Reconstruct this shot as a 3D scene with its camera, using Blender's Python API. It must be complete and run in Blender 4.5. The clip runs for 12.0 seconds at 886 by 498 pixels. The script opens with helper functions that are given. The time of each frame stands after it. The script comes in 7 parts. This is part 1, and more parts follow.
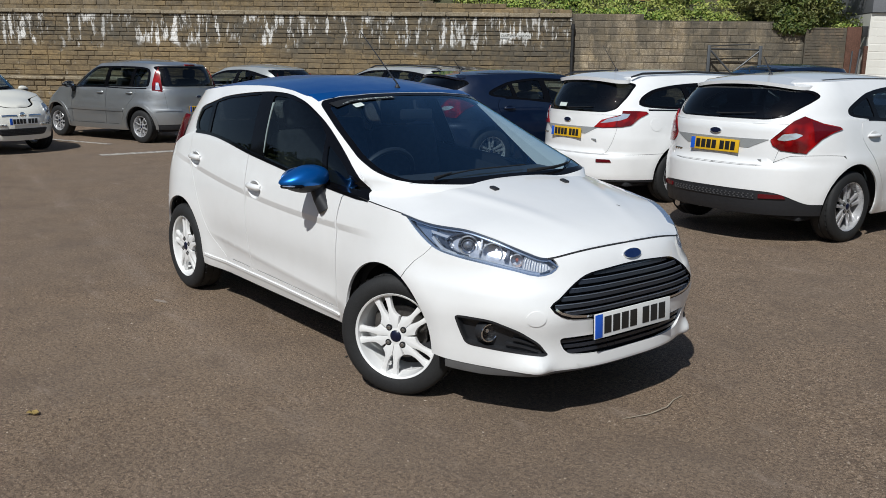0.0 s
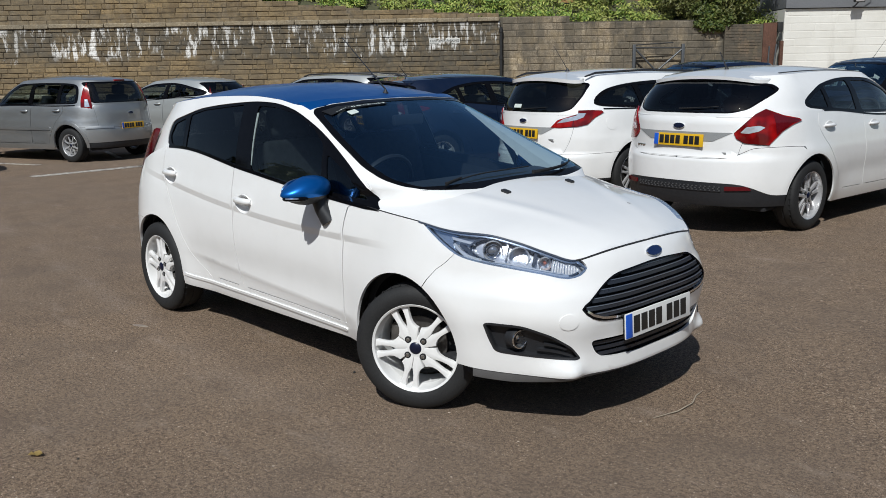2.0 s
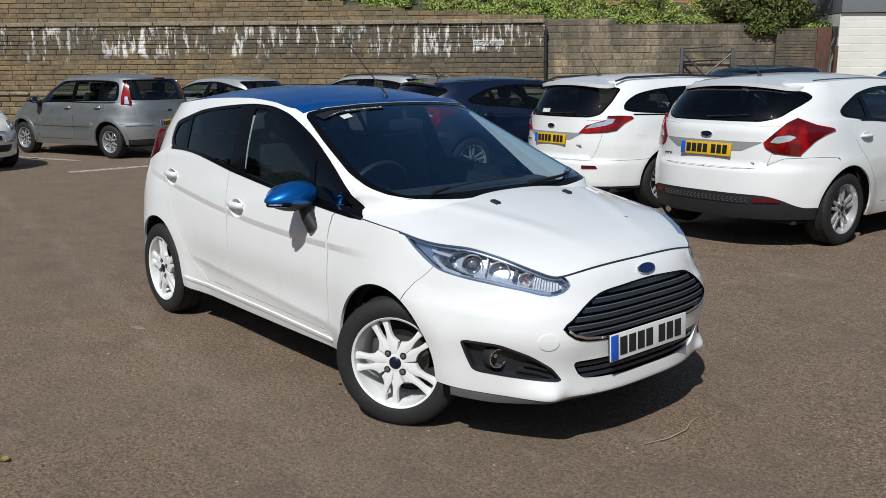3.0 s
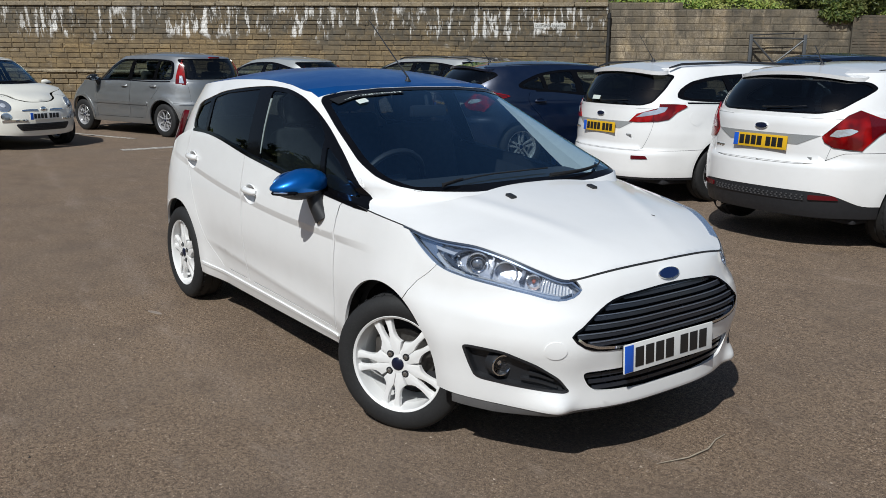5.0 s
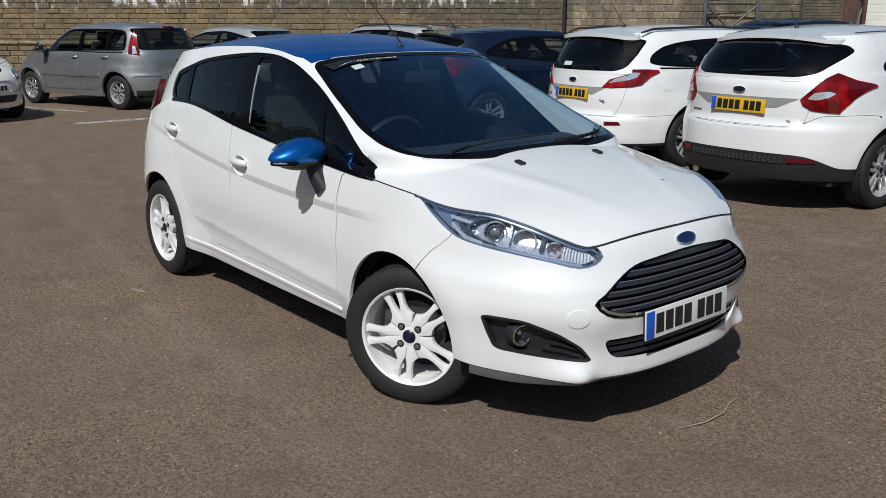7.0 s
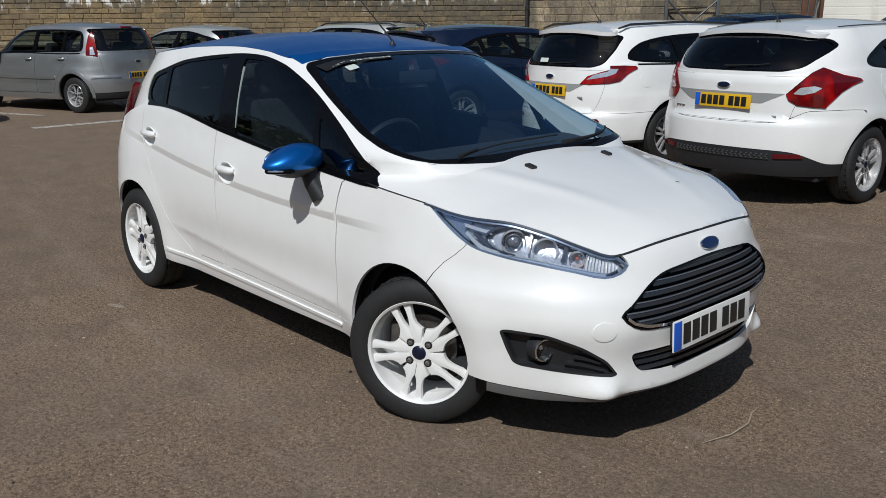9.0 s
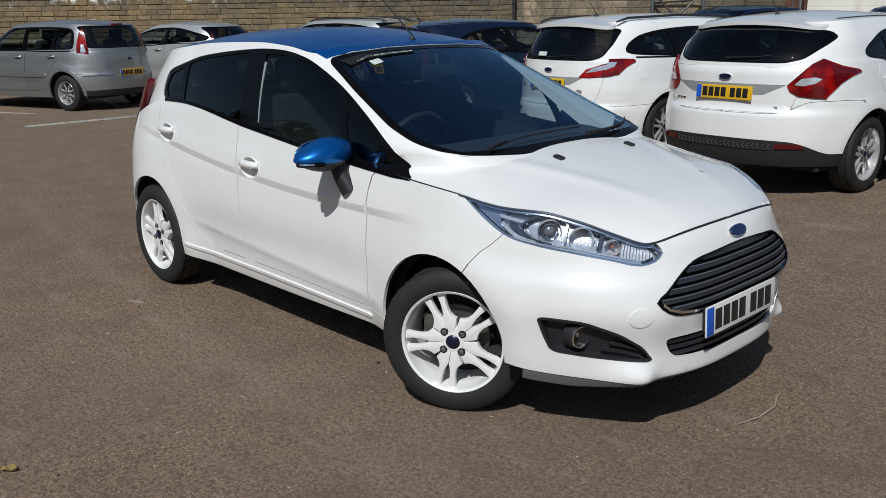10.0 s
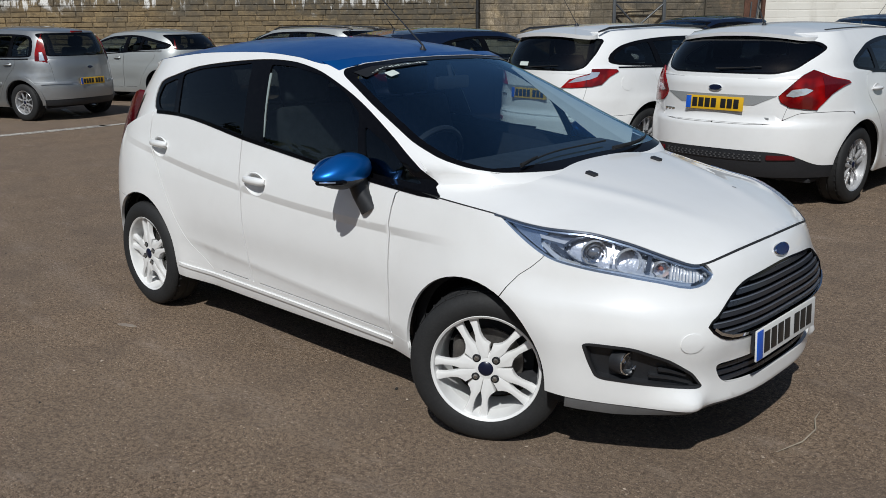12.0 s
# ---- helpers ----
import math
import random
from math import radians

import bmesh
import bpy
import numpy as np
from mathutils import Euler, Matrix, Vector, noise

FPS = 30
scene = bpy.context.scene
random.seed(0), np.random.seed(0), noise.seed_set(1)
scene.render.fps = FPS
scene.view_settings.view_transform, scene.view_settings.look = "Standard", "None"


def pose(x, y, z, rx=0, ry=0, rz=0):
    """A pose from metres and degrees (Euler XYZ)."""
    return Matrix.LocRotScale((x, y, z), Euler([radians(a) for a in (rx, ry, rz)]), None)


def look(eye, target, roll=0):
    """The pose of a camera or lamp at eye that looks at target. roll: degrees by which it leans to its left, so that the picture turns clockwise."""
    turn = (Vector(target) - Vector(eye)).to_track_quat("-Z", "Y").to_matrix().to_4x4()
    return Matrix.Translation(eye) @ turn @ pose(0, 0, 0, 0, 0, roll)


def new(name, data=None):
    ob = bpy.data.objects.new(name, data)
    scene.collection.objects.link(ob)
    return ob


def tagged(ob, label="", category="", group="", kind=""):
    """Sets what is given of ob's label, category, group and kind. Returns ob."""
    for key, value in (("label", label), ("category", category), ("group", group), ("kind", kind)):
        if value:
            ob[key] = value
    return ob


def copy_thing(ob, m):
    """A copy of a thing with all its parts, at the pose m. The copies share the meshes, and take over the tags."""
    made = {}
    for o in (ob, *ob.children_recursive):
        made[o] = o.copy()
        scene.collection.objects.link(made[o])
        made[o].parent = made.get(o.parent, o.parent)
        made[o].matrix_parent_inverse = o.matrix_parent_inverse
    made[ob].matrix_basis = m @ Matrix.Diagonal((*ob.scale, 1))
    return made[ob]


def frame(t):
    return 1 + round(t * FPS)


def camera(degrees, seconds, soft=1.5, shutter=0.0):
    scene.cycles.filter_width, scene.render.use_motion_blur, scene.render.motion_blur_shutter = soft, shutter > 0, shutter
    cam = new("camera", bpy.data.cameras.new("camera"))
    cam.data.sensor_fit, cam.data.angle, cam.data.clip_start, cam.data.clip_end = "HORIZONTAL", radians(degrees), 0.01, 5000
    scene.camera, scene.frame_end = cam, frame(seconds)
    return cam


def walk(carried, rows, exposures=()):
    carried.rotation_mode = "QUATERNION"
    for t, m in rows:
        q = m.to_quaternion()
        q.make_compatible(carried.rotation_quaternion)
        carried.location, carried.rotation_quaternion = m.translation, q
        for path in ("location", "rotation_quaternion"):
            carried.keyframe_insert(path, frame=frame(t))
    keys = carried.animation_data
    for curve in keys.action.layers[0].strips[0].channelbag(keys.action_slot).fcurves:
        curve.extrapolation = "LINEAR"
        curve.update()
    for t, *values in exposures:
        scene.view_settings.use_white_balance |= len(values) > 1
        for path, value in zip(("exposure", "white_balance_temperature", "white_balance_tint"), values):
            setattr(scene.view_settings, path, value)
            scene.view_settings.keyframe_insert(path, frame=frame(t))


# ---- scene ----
cam = camera(54.7, 12.0, soft=0.65)
PATH = [
    (0, (3.166, -3.027, 1.57), (1.643, -1.804, 1.143), 0.8),
    (0.5, (3.019, -3.139, 1.57), (1.546, -1.853, 1.149), 0.4),
    (1, (2.867, -3.256, 1.562), (1.424, -1.939, 1.136), -0.3),
    (1.5, (2.816, -3.28, 1.56), (1.384, -1.944, 1.152), -0.5),
    (2, (2.806, -3.272, 1.552), (1.395, -1.917, 1.139), -1.0),
    (2.5, (2.82, -3.168, 1.552), (1.404, -1.817, 1.138), -0.8),
    (3, (2.888, -2.951, 1.566), (1.4, -1.679, 1.156), -0.3),
    (3.2, (2.908, -2.886, 1.574), (1.392, -1.649, 1.159), -0.3),
    (4.8, (2.829, -2.646, 1.557), (1.260, -1.484, 1.124), 0.5),
    (5, (2.843, -2.628, 1.568), (1.273, -1.472, 1.121), 0.5),
    (5.5, (2.871, -2.596, 1.566), (1.296, -1.452, 1.108), 0.4),
    (6, (2.86, -2.565, 1.562), (1.283, -1.432, 1.082), 0.7),
    (6.5, (2.748, -2.634, 1.543), (1.21, -1.461, 1.035), 1.0),
    (7, (2.628, -2.763, 1.541), (1.14, -1.53, 1.028), 0.1),
    (7.2, (2.602, -2.802, 1.533), (1.127, -1.552, 1.022), -0.1),
    (8.8, (2.365, -2.777, 1.548), (0.939, -1.474, 1.030), -0.4),
    (9, (2.353, -2.78, 1.541), (0.926, -1.479, 1.022), -0.4),
    (9.5, (2.314, -2.863, 1.542), (0.9, -1.553, 1.01), -0.5),
    (10, (2.264, -2.956, 1.539), (0.864, -1.629, 1.009), -0.8),
    (10.5, (2.226, -3.016, 1.532), (0.853, -1.655, 1.021), -0.7),
    (11, (2.177, -3.038, 1.532), (0.828, -1.655, 1.015), -0.3),
    (11.5, (2.054, -3.032, 1.533), (0.717, -1.634, 1.023), -0.6),
    (12, (1.936, -3.033, 1.548), (0.607, -1.63, 1.035), -0.5),
]
EXPOSURES = [(0.0, 0.06), (5.9, 0.06), (6.5, 0.05), (7.0, -0.06), (8.8, -0.14), (12.0, -0.14)]
walk(cam, [(t, look(eye, target, roll)) for t, eye, target, roll in PATH], EXPOSURES)

# ---- world and sun ----
SUN_WAY = Vector((0.45, -0.80, 1.0)).normalized()      # towards the sun
world = bpy.data.worlds.new("World")
scene.world = world
world.use_nodes = True
wn = world.node_tree.nodes
sky = wn.new("ShaderNodeTexSky")
sky.sky_type = "NISHITA"
sky.sun_disc = False
sky.sun_elevation = math.asin(SUN_WAY.z)
sky.sun_rotation = math.atan2(SUN_WAY.x, SUN_WAY.y)
sky.altitude = 50
sky.air_density, sky.dust_density, sky.ozone_density = 1.0, 0.6, 1.2
wn["Background"].inputs[1].default_value = 0.064
world.node_tree.links.new(sky.outputs[0], wn["Background"].inputs[0])
sun = new("sun", bpy.data.lights.new("sun", "SUN"))
sun.data.energy, sun.data.angle, sun.data.color = 3.95, radians(0.55), (0.966, 0.98, 0.965)
sun.matrix_world = look((20, -30, 40), Vector((20, -30, 40)) - SUN_WAY)



# ---- materials ----
class Mat:
    """A small node-material builder."""

    def __init__(self, name):
        self.m = bpy.data.materials.new(name)
        self.m.use_nodes = True
        self.t = self.m.node_tree
        self.b = self.t.nodes["Principled BSDF"]
        self.out = self.t.nodes["Material Output"]
        self.space = None

    def node(self, kind, **kw):
        n = self.t.nodes.new(kind)
        for k, v in kw.items():
            n.inputs[k].default_value = v
        return n

    def link(self, a, b):
        self.t.links.new(a, b)

    def coords(self):
        if self.space is None:
            self.space = self.t.nodes.new("ShaderNodeTexCoord").outputs["Object"]
        return self.space

    def stretched(self, sx, sy, sz):
        n = self.node("ShaderNodeMapping")
        n.inputs["Scale"].default_value = (sx, sy, sz)
        self.link(self.coords(), n.inputs["Vector"])
        return n.outputs[0]

    def noise(self, scale, detail=4.0, rough=0.55, vec=None):
        n = self.node("ShaderNodeTexNoise", Scale=scale, Detail=detail, Roughness=rough)
        self.link(vec or self.coords(), n.inputs["Vector"])
        return n.outputs["Fac"]

    def ramp(self, fac, stops):
        n = self.t.nodes.new("ShaderNodeValToRGB")
        el = n.color_ramp.elements
        while len(el) < len(stops):
            el.new(0.5)
        for e, (p, c) in zip(el, stops):
            e.position = p
            e.color = (*c, 1) if isinstance(c, tuple) else (c, c, c, 1)
        self.link(fac, n.inputs[0])
        return n.outputs[0]

    def mix(self, fac, a, b, mode="MIX"):
        n = self.t.nodes.new("ShaderNodeMix")
        n.data_type, n.blend_type = "RGBA", mode
        for sock, v in ((n.inputs[0], fac), (n.inputs[6], a), (n.inputs[7], b)):
            if isinstance(v, (int, float)):
                sock.default_value = v if sock.type == "VALUE" else (v, v, v, 1)
            elif isinstance(v, tuple):
                sock.default_value = (*v, 1)
            else:
                self.link(v, sock)
        return n.outputs[2]

    def math(self, op, a, b):
        n = self.t.nodes.new("ShaderNodeMath")
        n.operation = op
        for sock, v in zip(n.inputs, (a, b)):
            if isinstance(v, (int, float)):
                sock.default_value = v
            else:
                self.link(v, sock)
        return n.outputs[0]

    def z(self):
        n = self.t.nodes.new("ShaderNodeSeparateXYZ")
        self.link(self.coords(), n.inputs[0])
        return n.outputs

    def random(self):
        return self.t.nodes.new("ShaderNodeObjectInfo").outputs["Random"]

    def island(self):
        return self.t.nodes.new("ShaderNodeNewGeometry").outputs["Random Per Island"]

    def bump(self, fac, strength, dist):
        n = self.node("ShaderNodeBump", Strength=strength, Distance=dist)
        self.link(fac, n.inputs["Height"])
        if self.b.inputs["Normal"].is_linked:
            self.link(self.b.inputs["Normal"].links[0].from_socket, n.inputs["Normal"])
        self.link(n.outputs[0], self.b.inputs["Normal"])
        return self

    def set(self, color=None, rough=None, metal=None, coat=None, spec=None, **more):
        for key, v in (("Base Color", color), ("Roughness", rough), ("Metallic", metal), ("Coat Weight", coat), ("Specular IOR Level", spec)):
            if v is None:
                continue
            if isinstance(v, tuple):
                self.b.inputs[key].default_value = (*v, 1)
            elif isinstance(v, (int, float)):
                self.b.inputs[key].default_value = v
            else:
                self.link(v, self.b.inputs[key])
        for key, v in more.items():
            self.b.inputs[key.replace("_", " ")].default_value = v
        return self


def paint(name, color, metal=0.0, rough=0.35, dust=0.06):
    m = Mat(name)
    big = m.noise(1.7, 3)
    fine = m.noise(260, 2)
    dirt = m.noise(9, 5)
    c = m.mix(m.ramp(dirt, [(0.45, 0.0), (0.8, dust)]), color, (0.35, 0.31, 0.26))
    c = m.mix(m.ramp(big, [(0.3, 0.0), (0.8, 0.06)]), c, tuple(v * 0.86 for v in color))
    m.set(c, m.ramp(dirt, [(0.3, rough), (0.75, rough + 0.12)]), metal, 1.0, 0.5)
    m.b.inputs["Coat Roughness"].default_value = 0.03
    if metal:
        m.bump(fine, 0.06, 0.0004)
    return m.m


def plain(name, color, rough=0.5, metal=0.0, grain=60.0, vary=0.25, bump=0.15, dist=0.001):
    m = Mat(name)
    n1, n2 = m.noise(grain, 4), m.noise(grain / 12, 4)
    c = m.mix(m.ramp(n2, [(0.3, 0.0), (0.75, 1.0)]), color, tuple(v * (1 - vary) for v in color))
    c = m.mix(m.ramp(n1, [(0.4, 0.0), (0.7, 0.5)]), c, tuple(min(1, v * (1 + vary) + 0.004) for v in color))
    m.set(c, m.ramp(n2, [(0.25, max(rough - 0.06, 0.02)), (0.8, min(rough + 0.1, 1))]), metal)
    if bump:
        m.bump(n1, bump, dist)
    return m.m


def glass(name, tint, clear, rough=0.0, base=0.05, sheen=(1.0, 1.0, 1.0)):
    """A thin pane: clear lets light straight through, the rest is tinted body; Fresnel drives the gloss."""
    m = Mat(name)
    m.t.nodes.remove(m.b)
    tr = m.node("ShaderNodeBsdfTransparent")
    tr.inputs[0].default_value = (*[clear * v for v in tint], 1)
    gl = m.node("ShaderNodeBsdfGlossy")
    gl.inputs["Roughness"].default_value = rough
    gl.inputs[0].default_value = (*sheen, 1)
    lw = m.t.nodes.new("ShaderNodeLayerWeight")
    lw.inputs["Blend"].default_value = 0.5
    fr = m.math("ADD", m.math("MULTIPLY", m.math("POWER", lw.outputs["Facing"], 5.0), 0.92), base)
    mx = m.node("ShaderNodeMixShader")
    m.link(fr, mx.inputs[0])
    m.link(tr.outputs[0], mx.inputs[1])
    m.link(gl.outputs[0], mx.inputs[2])
    m.link(mx.outputs[0], m.out.inputs[0])
    return m.m


WHITE = paint("white_paint", (0.80, 0.80, 0.79), rough=0.32)
CREAM = paint("cream_paint", (0.78, 0.76, 0.68), rough=0.32)
BLUE = paint("blue_metallic_paint", (0.0005, 0.125, 0.45), 0.70, 0.28, 0.02)
NAVY = paint("navy_paint", (0.0018, 0.0090, 0.033), 0.3, 0.30, 0.008)
SILVER = paint("silver_paint", (0.335, 0.345, 0.35), 0.75, 0.38)
PALE = paint("pale_silver_paint", (0.39, 0.405, 0.40), 0.4, 0.36)
BLACKPAINT = paint("black_paint", (0.012, 0.012, 0.014), 0.0, 0.25, 0.03)
GRILLEGREY = plain("grille_slat_grey", (0.020, 0.023, 0.031), 0.28, 0, 120, 0.15, 0.05, 0.0004)
SLATGLINT = plain("slat_edge_grey", (0.14, 0.16, 0.20), 0.25, 0.3, 120, 0.15, 0.0)
PLASTIC = plain("black_plastic", (0.016, 0.017, 0.020), 0.50, 0, 300, 0.3, 0.25, 0.0006)
GLOSSBLACK = plain("gloss_black_trim", (0.003, 0.003, 0.004), 0.08, 0, 80, 0.2, 0.0)
SKIRTGREY = plain("skirt_dark_grey", (0.13, 0.13, 0.132), 0.45, 0, 200, 0.15, 0.1, 0.0005)
GRIDGREY = plain("grid_plastic", (0.075, 0.075, 0.078), 0.45, 0, 100, 0.1, 0.0)
GREYPLASTIC = plain("grey_skirt", (0.27, 0.28, 0.28), 0.42, 0, 200, 0.15, 0.1, 0.0005)
RUBBER = plain("tyre_rubber", (0.0120, 0.0122, 0.0128), 0.75, 0, 120, 0.35, 0.3, 0.001)
WIPERBLACK = plain("wiper_black", (0.006, 0.006, 0.007), 0.7, 0, 150, 0.2, 0.0)
SEAMDARK = plain("window_seal_rubber", (0.014, 0.014, 0.014), 0.6, 0, 150, 0.2, 0.1, 0.0005)
RIMWHITE = paint("white_wheel_paint", (0.78, 0.78, 0.77), rough=0.35, dust=0.2)
ALLOY = plain("silver_alloy", (0.58, 0.58, 0.59), 0.28, 0.55, 90, 0.1, 0.05, 0.0004)
STEEL = plain("brake_steel", (0.16, 0.15, 0.14), 0.45, 0.8, 100, 0.3, 0.2, 0.0005)
CHROME = plain("chrome", (0.80, 0.81, 0.82), 0.07, 1.0, 40, 0.05, 0.0)
INTERIOR = plain("dark_interior_trim", (0.030, 0.031, 0.034), 0.7, 0, 180, 0.3, 0.3, 0.001)
PALESTRIP = plain("pale_grey_trim", (0.26, 0.31, 0.30), 0.4, 0, 60, 0.1, 0.0)
CLOTH = plain("dark_seat_cloth", (0.026, 0.026, 0.030), 0.9, 0, 400, 0.4, 0.4, 0.001)
LINING = plain("pale_roof_lining", (0.50, 0.50, 0.48), 0.9, 0, 300, 0.1, 0.2, 0.001)
UNDER = plain("underbody_dark", (0.016, 0.0165, 0.019), 0.85, 0, 40, 0.4, 0.3, 0.002)
CAPNAVY = plain("cap_navy", (0.006, 0.009, 0.030), 0.25, 0.1, 60, 0.1, 0.0)
NUT = plain("wheel_nut_steel", (0.34, 0.32, 0.30), 0.28, 0.9, 100, 0.3, 0.1, 0.0005)
DARKCHROME = plain("dark_lamp_bowl", (0.10, 0.11, 0.12), 0.12, 0.8, 60, 0.2, 0.2, 0.002)
BADGEBLUE = plain("badge_blue", (0.006, 0.020, 0.085), 0.15, 0.1, 60, 0.1, 0.0)
PLATEWHITE = plain("plate_white", (0.72, 0.72, 0.70), 0.35, 0, 30, 0.06, 0.0)
PLATEYELLOW = plain("plate_yellow", (0.72, 0.42, 0.015), 0.35, 0, 30, 0.06, 0.0)
PLATEBLUE = plain("plate_blue", (0.01, 0.10, 0.55), 0.35, 0, 30, 0.06, 0.0)
INK = plain("black_ink", (0.012, 0.012, 0.012), 0.4, 0, 30, 0.1, 0.0)
PAPER = plain("paper_sticker", (0.56, 0.62, 0.58), 0.6, 0, 60, 0.1, 0.0)
REFLECTOR = plain("lamp_reflector", (0.88, 0.90, 0.92), 0.12, 0.70, 26, 0.08, 0.35, 0.008)
LAMPBASE = plain("lamp_base", (0.56, 0.60, 0.67), 0.20, 0.55, 24, 0.25, 0.35, 0.012)
LAMPBLUE = plain("lamp_blue_grey", (0.36, 0.44, 0.57), 0.22, 0.75, 30, 0.15, 0.1, 0.002)
LAMPDARK = plain("lamp_housing", (0.060, 0.075, 0.105), 0.18, 0.3, 60, 0.2, 0.0)
LENSGREY = plain("projector_glass", (0.34, 0.37, 0.42), 0.06, 0.7, 40, 0.2, 0.0)
LAMPSKY = plain("lamp_light_blue_grey", (0.50, 0.57, 0.68), 0.2, 0.6, 40, 0.1, 0.1, 0.001)
BULBPINK = plain("indicator_bulb_glass", (0.42, 0.16, 0.13), 0.15, 0.2, 60, 0.1, 0.0)
LENSWHITE = plain("lamp_ribbed_white", (0.78, 0.79, 0.80), 0.12, 0.3, 200, 0.2, 0.5, 0.002)


def red_lens():
    m = Mat("red_lamp_lens")
    n = m.noise(5, 2)
    c = m.mix(m.ramp(n, [(0.42, 0.0), (0.58, 1.0)]), (0.105, 0.0010, 0.0020), (0.30, 0.0035, 0.0035))
    m.set(c, 0.16, 0.0, 0.5, 0.25)
    w = m.node("ShaderNodeTexWave", Scale=55.0, Distortion=0.4)
    m.link(m.coords(), w.inputs["Vector"])
    m.bump(w.outputs["Fac"], 0.12, 0.002)
    return m.m


RED = red_lens()
DEEPRED = plain("dark_red_lens", (0.10, 0.004, 0.008), 0.10, 0.0, 60, 0.2, 0.1, 0.001)
CLEAR = glass("clear_lamp_cover", (0.97, 0.98, 1.0), 0.98)
SCREENGLASS = glass("windscreen_glass", (0.80, 0.93, 1.0), 0.92, 0.0, 0.17, (0.46, 0.76, 1.0))
SIDEGLASS = glass("side_window_glass", (0.80, 0.92, 0.92), 0.60)
TINTGLASS = glass("privacy_glass", (0.80, 0.86, 0.88), 0.22)
BLUE.node_tree.nodes["Principled BSDF"].inputs["Coat Weight"].default_value = 0.28
for gb in (GLOSSBLACK,):
    gb.node_tree.nodes["Principled BSDF"].inputs["Specular IOR Level"].default_value = 0.16


# ---- helpers for things ----
import collections

from mathutils.geometry import delaunay_2d_cdt


def part(name, bm, material, parent, label="", smooth=True):
    """Links a bmesh as one mesh object under a thing or a part."""
    me = bpy.data.meshes.new(name)
    bm.to_mesh(me)
    bm.free()
    if smooth:
        me.shade_smooth()
        me.set_sharp_from_angle(angle=radians(38))
    me.materials.append(material)
    ob = new(name, me)
    ob.parent = parent
    if label:
        tagged(ob, label)
    return ob


def thing(name, m, label, category, group="", kind=""):
    """An empty at the base of a thing, for its parts."""
    ob = new(name)
    ob.matrix_basis = m
    ob.empty_display_size = 0.2
    return tagged(ob, label, category, group, kind)


def add_box(bm, size, m=None, bevel=0.0, seg=2):
    r = bmesh.ops.create_cube(bm, size=1.0, matrix=(m or Matrix()) @ Matrix.Diagonal((*size, 1)))
    if bevel:
        es = list({e for v in r["verts"] for e in v.link_edges})
        bmesh.ops.bevel(bm, geom=es, offset=bevel, segments=seg, profile=0.6, affect="EDGES")
    return bm


def box(size, m=None, bevel=0.0, seg=2):
    return add_box(bmesh.new(), size, m, bevel, seg)


def add_tube(bm, path, radius, sides=8, closed=False, caps=True):
    """A round bar along a list of points; radius may be a list."""
    pts = [Vector(p) for p in path]
    rings, n = [], len(pts)
    for i, p in enumerate(pts):
        a, b = (pts[i - 1], pts[(i + 1) % n]) if closed else (pts[max(i - 1, 0)], pts[min(i + 1, n - 1)])
        d = (b - a).normalized()
        s = d.cross(Vector((0, 0, 1)) if abs(d.z) < 0.95 else Vector((1, 0, 0))).normalized()
        u = s.cross(d)
        r = radius[i] if isinstance(radius, (list, tuple)) else radius
        rings.append([bm.verts.new(p + r * (math.cos(k) * s + math.sin(k) * u)) for k in np.linspace(0, 2 * math.pi, sides, endpoint=False)])
    for i in range(n if closed else n - 1):
        a, b = rings[i], rings[(i + 1) % n]
        for k in range(sides):
            bm.faces.new((a[k], a[(k + 1) % sides], b[(k + 1) % sides], b[k]))
    if caps and not closed:
        bm.faces.new(rings[0])
        bm.faces.new(rings[-1][::-1])
    bmesh.ops.recalc_face_normals(bm, faces=bm.faces)
    return bm


def tube(path, radius, sides=8, closed=False):
    return add_tube(bmesh.new(), path, radius, sides, closed)


def add_lathe(bm, prof, n=48, m=None, arc=None):
    """Turns (radius, height) pairs round the local y axis."""
    m = m or Matrix()
    rings = []
    for k in np.linspace(0, 2 * math.pi, n, endpoint=False):
        rings.append([bm.verts.new(m @ Vector((r * math.cos(k), h, r * math.sin(k)))) for r, h in prof])
    for i in range(n):
        a, b = rings[i], rings[(i + 1) % n]
        for j in range(len(prof) - 1):
            bm.faces.new((a[j], b[j], b[j + 1], a[j + 1]))
    bmesh.ops.remove_doubles(bm, verts=bm.verts, dist=1e-5)
    bmesh.ops.recalc_face_normals(bm, faces=bm.faces)
    return bm


def lathe(prof, n=48, m=None):
    return add_lathe(bmesh.new(), prof, n, m)


def add_prism(bm, poly, depth, m=None, bevel=0.0):
    """A polygon in the local x, z plane, drawn out along y from 0 to depth."""
    m = m or Matrix()
    vs = [bm.verts.new(m @ Vector((x, 0, z))) for x, z in poly]
    f = bm.faces.new(vs)
    r = bmesh.ops.extrude_face_region(bm, geom=[f])
    top = [v for v in r["geom"] if isinstance(v, bmesh.types.BMVert)]
    d = (m.to_3x3() @ Vector((0, depth, 0)))
    for v in top:
        v.co += d
    bmesh.ops.recalc_face_normals(bm, faces=bm.faces)
    if bevel:
        ft = [g for g in r["geom"] if isinstance(g, bmesh.types.BMFace)]
        bmesh.ops.bevel(bm, geom=list(ft[0].edges), offset=bevel, segments=2, profile=0.6, affect="EDGES")
    return bm


def prism(poly, depth, m=None, bevel=0.0):
    return add_prism(bmesh.new(), poly, depth, m, bevel)


